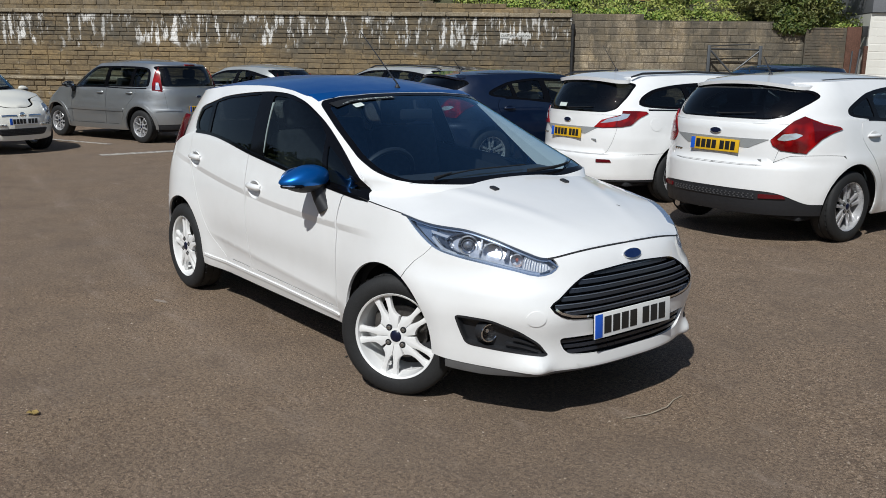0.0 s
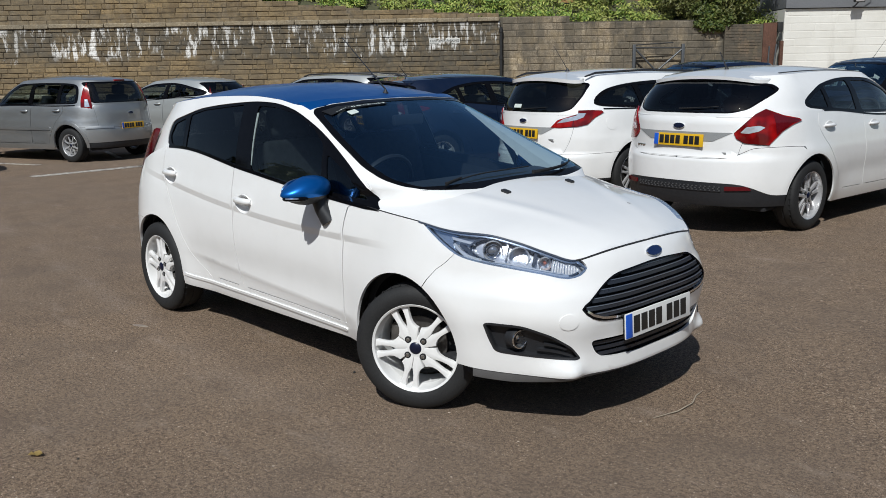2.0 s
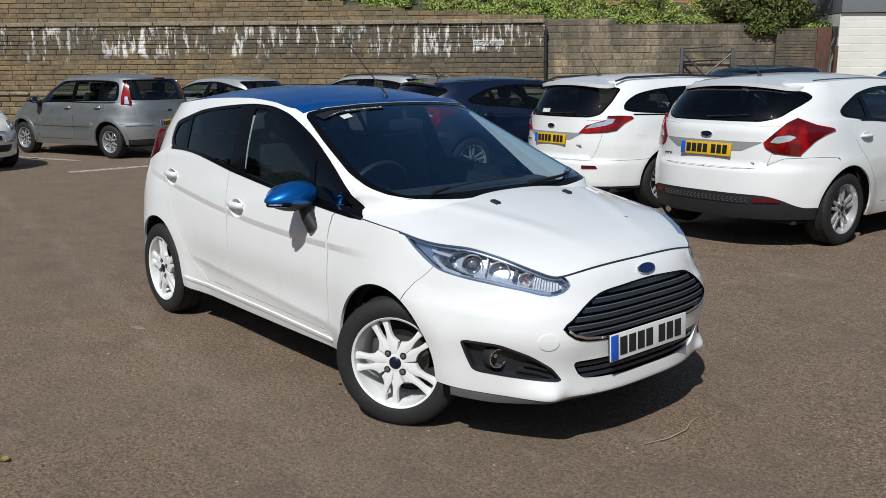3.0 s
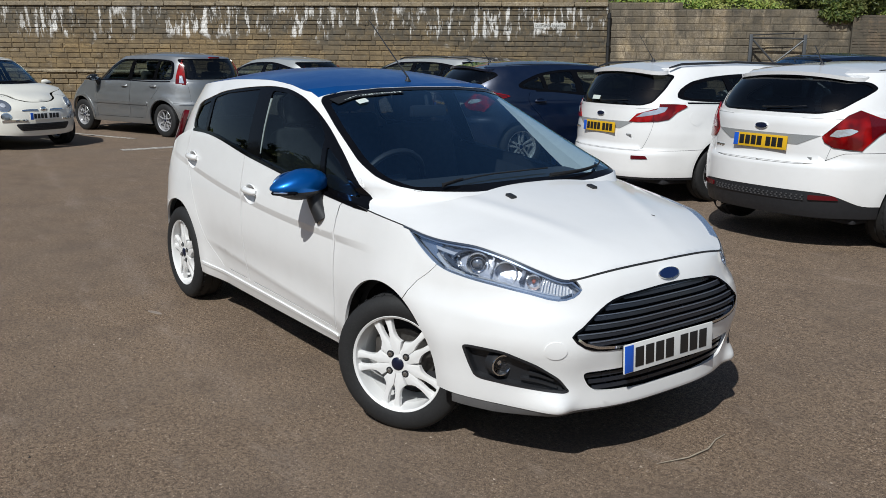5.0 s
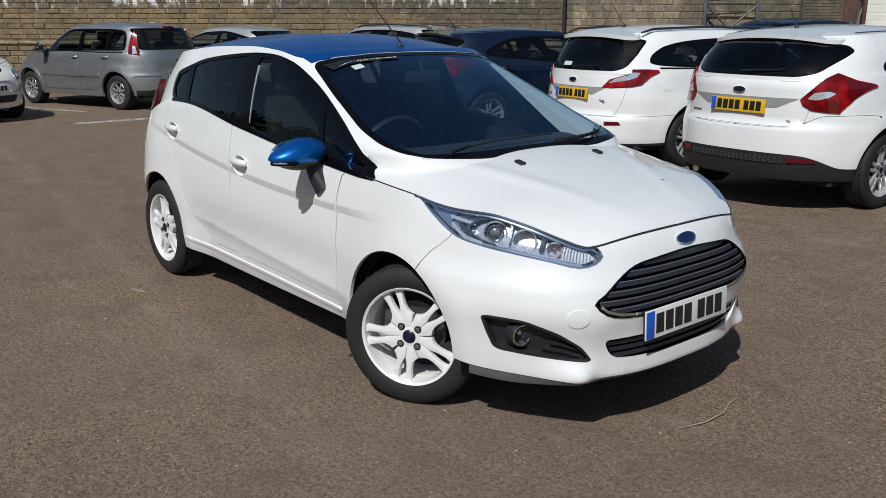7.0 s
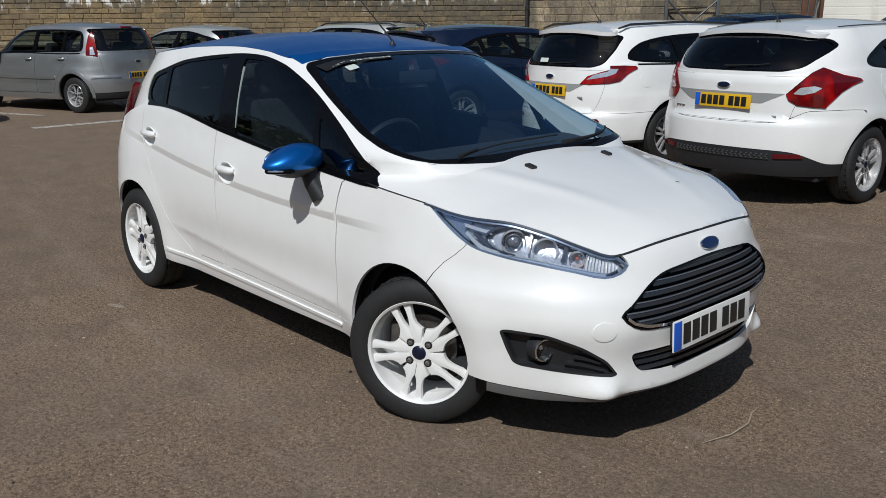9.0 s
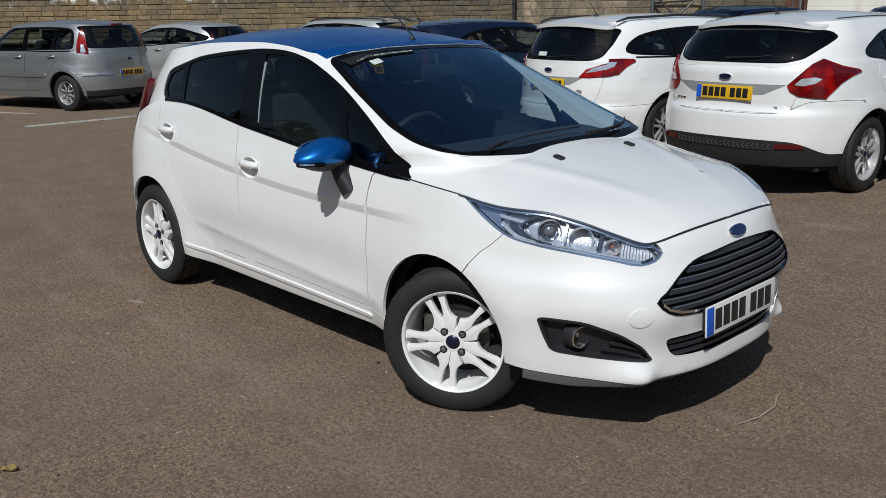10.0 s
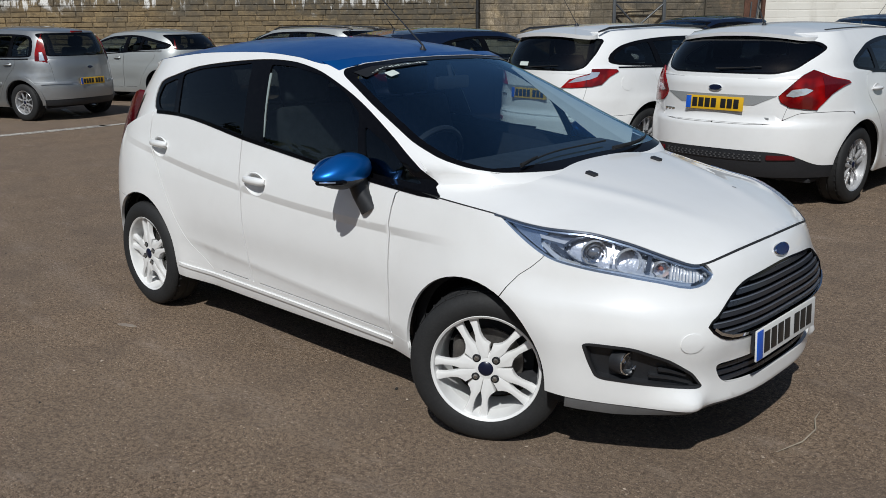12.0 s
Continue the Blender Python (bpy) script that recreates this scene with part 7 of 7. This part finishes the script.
        rim = disc("side_lamp_rim", 0.55, 0.535, 0.060, CHROME, 0.010, car)
        disc("side_lamp_lens", 0.55, 0.535, 0.048, LENSGREY, 0.014, rim)
        bar = B.front(smooth_line([(s * 0.10, 0.625), (s * 0.22, 0.63), (s * 0.34, 0.625)], 0.03))
        ribbon("nose_bar", B, bar, 0.022, CHROME, car, 0.008, 0.012)
        bar = B.front(smooth_line([(s * 0.29, 0.475), (s * 0.45, 0.475), (s * 0.60, 0.465)], 0.03))
        ribbon("bumper_bar", B, bar, 0.030, CHROME, car, 0.012, 0.016)
        o = B.back(rounded([(s * 0.60, 0.72), (s * 0.68, 0.72), (s * 0.67, 0.90), (s * 0.59, 0.90)], 0.02))
        sheet("tail_lamp", B, o, RED, car, (), 0.04, off=0.01, depth=0.02)
    part("nose_badge", lathe([(0.0, 0.012), (0.036, 0.010), (0.048, 0.004), (0.050, -0.01)], 26, pose(float(B.nose(0.63)), 0, 0.63, 0, 0, -90)), CHROME, car)
    o = B.front(rounded([(-0.46, 0.42), (-0.38, 0.31), (0.38, 0.31), (0.46, 0.42)], 0.05))
    g = sheet("lower_grille", B, o, PLASTIC, car, (), 0.05, off=0.005, depth=0.01)
    for k in range(4):
        ys = np.linspace(-0.38, 0.38, 16)
        z = 0.33 + 0.024 * k
        ribbon("grille_slat", B, B.front(np.stack([ys, np.full(16, z)], -1)), 0.007, PLASTIC, g, 0.014, 0.008)
    plate(car, pose(0.712, 0, 0.535, 0, -3, 0), PLATEWHITE)
    wiper(car, S.cab, S.cab.front([(-0.45, 1.03)])[0], S.cab.front([(0.12, 1.06)])[0])
    wiper(car, S.cab, S.cab.front([(0.05, 1.03)])[0], S.cab.front([(0.5, 1.07)])[0])
    door_mirror(car, -0.60, 0.87, 1.01, CREAM, 0.68)
    door_handle(car, B, -1.40, 0.88, CHROME)
    return car


small_retro(rear_at(-12.95, 0.88, 20, 0.0, 0.74))


# ---- things on and above the wall ----
def in_wall(ob):
    ob.matrix_basis = WALL @ ob.matrix_basis
    return ob


def wall_sign(x, z):
    sign = thing("wall_sign", Matrix(), "white wall sign reading customer parking", "sign")
    in_wall(sign)
    board = part("sign_board", box((0.94, 0.02, 0.155), pose(x, -0.020, z), 0.004), SIGNWHITE, sign)
    part("sign_edge", box((0.965, 0.012, 0.18), pose(x, -0.010, z), 0.004), DARKSTEEL, sign)
    cu = bpy.data.curves.new("lettering", "FONT")
    cu.body, cu.size, cu.align_x, cu.align_y, cu.extrude = "CUSTOMER PARKING", 0.105, "CENTER", "CENTER", 0.002
    tx = new("lettering", cu)
    me = bpy.data.meshes.new_from_object(tx.evaluated_get(bpy.context.evaluated_depsgraph_get()))
    bpy.data.objects.remove(tx)
    me.materials.clear()
    me.materials.append(INK)
    wide = max(v.co.x for v in me.vertices) * 2
    ob = new("lettering", me)
    ob.matrix_basis = pose(x, -0.034, z, 90, 0, 0) @ Matrix.Diagonal((0.88 / wide, 1.0, 1, 1))
    ob.parent = board
    return sign


wall_sign(0.57, 2.37)


def wall_gate(x0, x1, z1):
    gate = thing("steel_gate", Matrix(), "rusty steel gate with diagonal braces before the wall", "gate")
    in_wall(gate)
    for x in (x0, x1):
        part("gate_post", box((0.09, 0.09, z1 + 0.1), pose(x, -0.25, (z1 + 0.1) / 2), 0.006), GALV, gate)
    part("top_rail", tube([(x0, -0.25, z1), (x1, -0.25, z1 - 0.02)], 0.025, 8), DARKSTEEL, gate)
    part("upper_rail", tube([(x0, -0.25, z1 + 0.08), (x1 - 0.3, -0.25, z1 + 0.14)], 0.018, 8), DARKSTEEL, gate)
    part("bottom_rail", tube([(x0, -0.25, 0.25), (x1, -0.25, 0.25)], 0.025, 8), RUST, gate)
    part("middle_rail", tube([(x0, -0.25, 1.25), (x1, -0.25, 1.25)], 0.022, 8), RUST, gate)
    part("brace", tube([(x0 + 0.05, -0.25, z1 - 0.05), (x0 + 0.75, -0.25, 1.3)], 0.03, 8), GALV, gate)
    part("brace", tube([(x1 - 0.02, -0.25, z1 - 0.05), (x1 - 0.85, -0.25, 1.3)], 0.03, 8), GALV, gate)
    for k in range(7):
        x = x0 + (x1 - x0) * (k + 1) / 8
        part("gate_bar", tube([(x, -0.25, 0.25), (x, -0.25, 1.25)], 0.010, 6), RUST, gate)
    return gate


wall_gate(6.35, 7.85, 2.06)
pipe = thing("drain_pipe", Matrix(), "dark cast drain pipe at the joint of two walls", "pipe")
in_wall(pipe)
part("pipe_length", tube([(2.30, -0.05, 0.0), (2.30, -0.05, 2.75)], 0.045, 12), DARKSTEEL, pipe)
for z in (0.9, 1.8, 2.6):
    part("pipe_collar", tube([(2.30, -0.05, z), (2.30, -0.05, z + 0.10)], 0.060, 12), DARKSTEEL, pipe)

door = thing("rusty_door", Matrix(), "rusty brown steel door leaf between pier and building", "door")
in_wall(door)
part("door_leaf", box((0.42, 0.06, 2.75), pose(10.60, 0.02, 1.375), 0.008), RUST, door)
part("door_frame", box((0.10, 0.12, 2.2), pose(10.98, 0.02, 1.1), 0.008), RUST, door)
# dark block put in for the shade of the opening above the frame
part("door_gap", box((0.16, 0.10, 0.30), pose(10.92, 0.06, 2.62), 0.008), DARKSTEEL, door)
part("prop_pole", tube([(10.62, -0.12, 0.0), (10.80, -0.06, 2.10)], 0.03, 8), GALV, door)
part("prop_pole", tube([(10.50, -0.12, 0.0), (10.58, -0.06, 2.05)], 0.025, 8), GALV, door)

lamp = thing("floodlight", Matrix(), "black square floodlight on a wall bracket", "lamp")
in_wall(lamp)
part("housing", box((0.32, 0.10, 0.24), pose(13.15, -0.32, 3.42, 20, 0, 0), 0.012), DARKSTEEL, lamp)
part("lamp_glass", box((0.26, 0.01, 0.18), pose(13.15, -0.375, 3.40, 20, 0, 0), 0.004), LENSWHITE, lamp)
part("bracket", tube([(13.15, -0.28, 3.32), (13.05, -0.22, 3.18), (13.15, 0.10, 3.20)], 0.018, 8), DARKSTEEL, lamp)
part("conduit", tube([(13.30, -0.26, 3.42), (13.62, -0.10, 3.42), (13.62, 0.02, 3.9)], 0.016, 8), DARKSTEEL, lamp)
part("junction_box", box((0.14, 0.08, 0.16), pose(13.62, 0.03, 3.62), 0.01), DARKSTEEL, lamp)


def timber_fence(x0, x1, y, z):
    fence = thing("timber_fence", Matrix(), "orange-brown timber fence on top of the bank", "fence", "fences")
    in_wall(fence)
    rnd = random.Random(int(x0 * 10) + 50)
    x = x0
    while x < x1:
        part("post", box((0.10, 0.10, 1.8), pose(x, y, z + 0.6), 0.006), FENCE, fence)
        x += 1.8
    for k in range(7):
        part("board", box((x1 - x0, 0.025, 0.135), pose((x0 + x1) / 2, y - 0.06, z + 0.10 + 0.16 * k, 0, rnd.uniform(-0.3, 0.3), 0), 0.004), FENCE, fence)
    return fence


timber_fence(-5.0, 0.6, 3.2, 3.85)
timber_fence(3.6, 8.6, 3.2, 3.62)


def leaf_material(name, dim):
    m = Mat(name)
    c = m.ramp(m.island(), [(p, tuple(v * dim for v in k)) for p, k in ((0.0, (0.05, 0.10, 0.015)), (0.4, (0.12, 0.19, 0.03)), (0.75, (0.20, 0.25, 0.045)), (1.0, (0.32, 0.32, 0.08)))])
    c = m.mix(m.ramp(m.noise(0.6, 4), [(0.42, 0.0), (0.62, 0.6)]), c, (0.24 * dim, 0.22 * dim, 0.07 * dim))
    m.set(c, 0.55, 0.0, None, 0.4)
    m.b.inputs["Subsurface Weight"].default_value = 0.0
    return m.m


LEAVES, IVY = leaf_material("sunny_leaves", 1.35), leaf_material("ivy_leaves", 0.5)


def foliage(name, label, category, centres, per, spread, leaf, seed, mat):
    """A sprawl of many small leaves in uneven clumps."""
    r = np.random.default_rng(seed)
    cs = np.array(centres, float)
    n = len(cs) * per
    base = np.repeat(cs, per, 0)
    d = r.normal(size=(n, 3))
    d /= np.linalg.norm(d, axis=1, keepdims=True)
    p = base[:, :3] + d * (base[:, 3:4] * r.uniform(0.45, 1.08, (n, 1))) * np.array(spread)
    nrm = d + r.normal(scale=0.55, size=(n, 3)) + np.array([0, -0.2, 0.3])
    nrm /= np.linalg.norm(nrm, axis=1, keepdims=True)
    a = np.cross(nrm, r.normal(size=(n, 3)))
    a /= np.linalg.norm(a, axis=1, keepdims=True)
    b = np.cross(nrm, a)
    s = leaf * r.uniform(0.6, 1.35, (n, 1))
    v = np.stack([p - a * s, p - b * s * 0.45 + nrm * s * 0.15, p + a * s, p + b * s * 0.45 + nrm * s * 0.15], 1).reshape(-1, 3)
    f = np.arange(4 * n).reshape(n, 4)
    me = bpy.data.meshes.new(name)
    me.from_pydata(v.tolist(), [], f.tolist())
    me.materials.append(mat)
    ob = new(name, me)
    ob.matrix_basis = WALL
    return tagged(ob, label, category, kind="stuff")


rnd = random.Random(11)
cl = []
for k in range(330):
    x = rnd.uniform(-8, 10.9)
    base = float(TOP_LEFT(x)) if x < 2.28 else (3.06 if x < 4.42 else (2.88 if x < 8.45 else 2.66))
    d = rnd.uniform(0.0, 2.8) ** 1.0
    cl.append((x, 0.55 + d, base - 0.02 + 0.42 * d * rnd.uniform(0.6, 1.1), rnd.uniform(0.14, 0.42)))
foliage("undergrowth", "sunlit grass and scrub on the bank", "undergrowth", cl, 120, (1.15, 1.0, 0.62), 0.055, 3, LEAVES)
cl = []
for k in range(95):
    x = rnd.gauss(8.9, 1.0)
    cl.append((x, rnd.uniform(0.2, 1.6), 2.95 + rnd.uniform(-0.15, 1.9) - 0.05 * abs(x - 8.9), rnd.uniform(0.2, 0.5)))
for k in range(26):
    cl.append((rnd.uniform(8.3, 9.4), rnd.uniform(-0.02, 0.2), rnd.uniform(2.62, 3.1), rnd.uniform(0.10, 0.22)))
foliage("ivy_bush", "dark green ivy bush spilling over the wall", "bush", cl, 170, (1.0, 0.9, 0.9), 0.06, 5, IVY)

rnd = random.Random(17)
cl = []
for k in range(230):
    a, d = radians(rnd.uniform(182, 330)), rnd.uniform(17, 21)
    h = 3.4 + 2.2 * math.sin(a * 5.0) * math.sin(a * 11.0 + 1.0) + rnd.uniform(-0.6, 1.4)
    cl.append((d * math.cos(a), d * math.sin(a), rnd.uniform(0.3, 1.0) * h, rnd.uniform(0.7, 1.3)))
trees = foliage("far_trees", "dark green trees along the open side of the car park", "trees", cl, 110, (1.0, 1.0, 0.9), 0.26, 19, IVY)
trees.matrix_basis = Matrix()

# ---- on the tarmac ----
WORNPAINT = None


def worn_paint():
    m = Mat("worn_white_line")
    n = m.noise(14, 6, 0.75)
    c = m.mix(m.ramp(n, [(0.42, 0.0), (0.60, 1.0)]), (0.16, 0.135, 0.12), (0.55, 0.52, 0.46))
    m.set(c, 0.85)
    m.bump(m.noise(300, 3), 0.4, 0.002)
    return m.m


WORNPAINT = worn_paint()


def ground_line(x0, y0, x1, y1, w):
    d = Vector((x1 - x0, y1 - y0, 0))
    ob = part("bay_line", box((d.length, w, 0.004), Matrix.Translation(((x0 + x1) / 2, (y0 + y1) / 2, 0.004)) @ pose(0, 0, 0, 0, 0, math.degrees(math.atan2(d.y, d.x))), 0.001), WORNPAINT, None)
    return tagged(ob, "worn white parking bay line on tarmac", "line", kind="structure")


ground_line(-15.4, 1.12, -13.0, 2.08, 0.10)
ground_line(-11.25, 1.35, -11.30, 3.20, 0.21)
ground_line(-11.30, 3.10, -11.32, 5.6, 0.14)
ground_line(-14.6, 3.95, -13.1, 3.56, 0.10)

LEAFDRY = plain("dry_leaf", (0.42, 0.30, 0.10), 0.7, 0, 60, 0.3, 0.3, 0.002)
bm = bmesh.new()
rnd = random.Random(2)
ring = [bm.verts.new((0.030 * math.cos(a) * (1 + 0.25 * math.cos(3 * a)), 0.021 * math.sin(a) * (1 + 0.2 * math.sin(2 * a)), 0.006 + 0.009 * math.cos(2 * a) ** 2)) for a in np.linspace(0, 2 * math.pi, 16, endpoint=False)]
c0 = bm.verts.new((0, 0, 0.004))
for k in range(16):
    bm.faces.new((ring[k], ring[(k + 1) % 16], c0))
r = bmesh.ops.solidify(bm, geom=bm.faces[:], thickness=0.002)
leaf = part("fallen_leaf", bm, LEAFDRY, None)
leaf.matrix_basis = pose(-0.772, -2.207, 0.003, 0, 0, 25)
tagged(leaf, "curled dry yellow leaf lying on the tarmac", "leaf")

STRAW = plain("pale_straw", (0.34, 0.285, 0.215), 0.8, 0, 60, 0.3, 0.2)
pts = [(0.86, -0.12, 0.006), (0.90, 0.02, 0.008), (0.90, 0.15, 0.010), (0.86, 0.25, 0.006), (0.85, 0.33, 0.005)]
ob = part("straw", tube(pts, [0.0015, 0.003, 0.003, 0.003, 0.0015], 6), STRAW, None)
tagged(ob, "thin pale dry stalk lying on the tarmac", "straw")

# a fleck of pale paint and two dark pebbles
FLECK_AT = (-2.242, -1.067)
PEBBLES = ((-0.588, -0.671, 0.008), (-1.611, -1.783, 0.005), (-0.612, -2.095, 0.005))
FLECK = plain("pale_paint_fleck", (0.27, 0.225, 0.185), 0.85, 0, 40, 0.45, 0.5)
bm = bmesh.new()
rnd = random.Random(6)
bm.faces.new([bm.verts.new((0.065 * math.cos(a) * rnd.uniform(0.7, 1.1), 0.018 * math.sin(a) * rnd.uniform(0.7, 1.1), 0.0)) for a in np.linspace(0, 2 * math.pi, 18, endpoint=False)])
r = bmesh.ops.extrude_face_region(bm, geom=bm.faces[:])
bmesh.ops.translate(bm, verts=[v for v in r["geom"] if isinstance(v, bmesh.types.BMVert)], vec=(0, 0, 0.003))
bmesh.ops.recalc_face_normals(bm, faces=bm.faces)
ob = part("paint_fleck", bm, FLECK, None)
ob.matrix_basis = pose(FLECK_AT[0], FLECK_AT[1], 0.001, 0, 0, 20)
tagged(ob, "small pale fleck of paint on the tarmac", "paint fleck")
PEBBLE = plain("dark_pebble", (0.03, 0.028, 0.026), 0.85, 0, 90, 0.4, 0.4)
for px, py, pr in PEBBLES:
    bm = bmesh.new()
    bmesh.ops.create_icosphere(bm, subdivisions=2, radius=pr)
    for v in bm.verts:
        v.co = Vector((v.co.x * 1.2, v.co.y * 0.9, v.co.z * 0.7)) * rnd.uniform(0.86, 1.1)
    ob = part("pebble", bm, PEBBLE, None)
    ob.matrix_basis = pose(px, py, pr * 0.6, 0, 0, px * 100)
    tagged(ob, "small dark pebble lying on the tarmac", "pebble", "pebbles")

# loose grit
r = np.random.default_rng(9)
n = 5200
cx, cy = r.uniform(-7, 4.5, n), r.uniform(-3.5, 7, n)
s = r.uniform(0.0022, 0.0062, n) * (1 + 1.0 * (r.random(n) > 0.985))
dirs = np.array([(1, 0, 0), (0, 1, 0), (-1, 0, 0), (0, -1, 0), (0, 0, 0.7)], float)
v = (np.stack([cx, cy, np.full(n, 0.002)], -1)[:, None] + dirs[None] * s[:, None, None] * r.uniform(0.6, 1.4, (n, 5, 1))).reshape(-1, 3)
f = (np.arange(n)[:, None, None] * 5 + np.array([(0, 1, 4), (1, 2, 4), (2, 3, 4), (3, 0, 4)])[None]).reshape(-1, 3)
me = bpy.data.meshes.new("grit")
me.from_pydata(v.tolist(), [], f.tolist())
GRIT = Mat("grit_stone")
GRIT.set(GRIT.ramp(GRIT.island(), [(0.0, (0.03, 0.025, 0.02)), (0.3, (0.10, 0.075, 0.055)), (0.7, (0.26, 0.20, 0.15)), (1.0, (0.48, 0.40, 0.32))]), 0.9)
me.materials.append(GRIT.m)
tagged(new("loose_grit", me), "scattered loose grit on the tarmac", "grit", kind="stuff")


# ---- single stones of the walls ----
def stone_mesh(name, seed, mat):
    """A unit stone: its face proud of the wall, with worn, uneven edges; one by one by one."""
    r = random.Random(seed)
    j = lambda a: r.uniform(-a, a)
    back = [(-0.5, 1, -0.5), (0.5, 1, -0.5), (0.5, 1, 0.5), (-0.5, 1, 0.5)]
    mid = [(-0.485 + j(0.012), 0.35 + j(0.1), -0.455 + j(0.03)), (0.485 + j(0.012), 0.35 + j(0.1), -0.455 + j(0.03)), (0.485 + j(0.012), 0.35 + j(0.1), 0.455 + j(0.03)), (-0.485 + j(0.012), 0.35 + j(0.1), 0.455 + j(0.03))]
    face = [(x * 0.94, j(0.25), z * 0.86) for x, _, z in mid]
    me = bpy.data.meshes.new(name)
    quads = [(8, 9, 10, 11)] + [(a + k, a + (k + 1) % 4, a + 4 + (k + 1) % 4, a + 4 + k) for a in (0, 4) for k in range(4)]
    me.from_pydata(back + mid + face, [], quads)
    me.materials.append(mat)
    return me


def lay(wall, name, mat, rest_mat, x0, x1, zs, length, y, depth, gap, near, seed, skip=None):
    """Courses of stones on a wall: those of the near stretch as objects, the others joined."""
    r = random.Random(seed)
    kinds = [stone_mesh(name, seed * 10 + k, mat) for k in range(6)]
    kinds2 = [[tuple(v.co) for v in k.vertices] for k in kinds]
    quads = [tuple(p.vertices) for p in kinds[0].polygons]
    vs, fs, count = [], [], 0
    for i, (z, h) in enumerate(zs):
        x = x0 - (r.uniform(0, length) if i % 2 else 0)
        while x < x1 - 0.05:
            l = r.uniform(0.75, 1.3) * length
            a, b = max(x, x0), min(x + l, x1)
            x += l
            if b - a < 0.08 or (skip and skip((a + b) / 2, z + h / 2)):
                continue
            d = depth * r.uniform(0.5, 1.25)
            m = pose((a + b) / 2, y - d, z + h / 2, 0, r.uniform(-0.5, 0.5), 0) @ Matrix.Diagonal((b - a - gap, d * 1.02, h - gap, 1))
            k = r.randrange(6)
            if near[0] <= (a + b) / 2 <= near[1] and near[2] <= z <= near[3] and count < 300:
                ob = new(name, kinds[k])
                ob.matrix_basis = m
                ob.parent = wall
                count += 1
            else:
                o = len(vs)
                vs += [tuple(m @ Vector(v)) for v in kinds2[k]]
                fs += [tuple(o + q for q in f) for f in quads]
    if vs:
        me = bpy.data.meshes.new(name + "_rest")
        me.from_pydata(vs, [], fs)
        me.materials.append(rest_mat)
        ob = new("stonework", me)
        ob.parent = wall
        tagged(ob, kind="stuff")


def courses(z0, z1, h, seed, jitter=0.12):
    r, z, out = random.Random(seed), z0, []
    while z < z1 - 0.05:
        k = min(h * r.uniform(1 - jitter, 1 + jitter), z1 - z)
        out.append((z, k))
        z += k
    return out


lay(wall_left, "stone", OLD_STONE, OLD_REST, -26, 2.27, courses(1.0, 2.92, 0.152, 1, 0.2), 0.46, 0.0, 0.026, 0.013, (-7.5, 2.3, 1.7, 3.0), 21)
lay(wall_left, "plinth_stone", OLD_STONE, OLD_REST, -26, 2.27, courses(0.0, 0.86, 0.20, 2, 0.25), 0.42, -0.14, 0.035, 0.014, (-20, -9, 0.2, 1.0), 22)
lay(wall_left, "upper_stone", OLD_STONE, OLD_REST, -26, 2.27, courses(3.05, 5.6, 0.152, 3, 0.2), 0.46, 0.32, 0.024, 0.011, (-9.5, 2.3, 3.0, 4.2), 23, lambda x, z: z > float(TOP_LEFT(x)) - 0.02)
GREY_REST = stone_wall("grey_block_far", False, GREY_TONES, False)
top_r = lambda x: 3.06 if x < 4.42 else (2.88 if x < 8.45 else 2.66)
lay(wall_right, "block", GREY_BLOCK, GREY_REST, 2.36, 9.18, courses(0.0, 3.08, 0.205, 4, 0.03), 0.42, 0.10, 0.014, 0.014, (2.3, 9.3, 1.0, 3.1), 24, lambda x, z: z > top_r(x))
lay(pier, "brick", RED_BRICK, RED_BRICK, 9.22, 10.36, courses(1.2, 2.72, 0.085, 5, 0.05), 0.23, 0.0, 0.012, 0.012, (9, 10.4, 1.2, 3), 25)
lay(white_b, "painted_block", WHITE_WALL, WHITE_WALL, 11.10, 23.9, courses(0.0, 3.13, 0.225, 6, 0.05), 0.75, 0.10, 0.006, 0.006, (11, 18, 1.0, 3.2), 26)
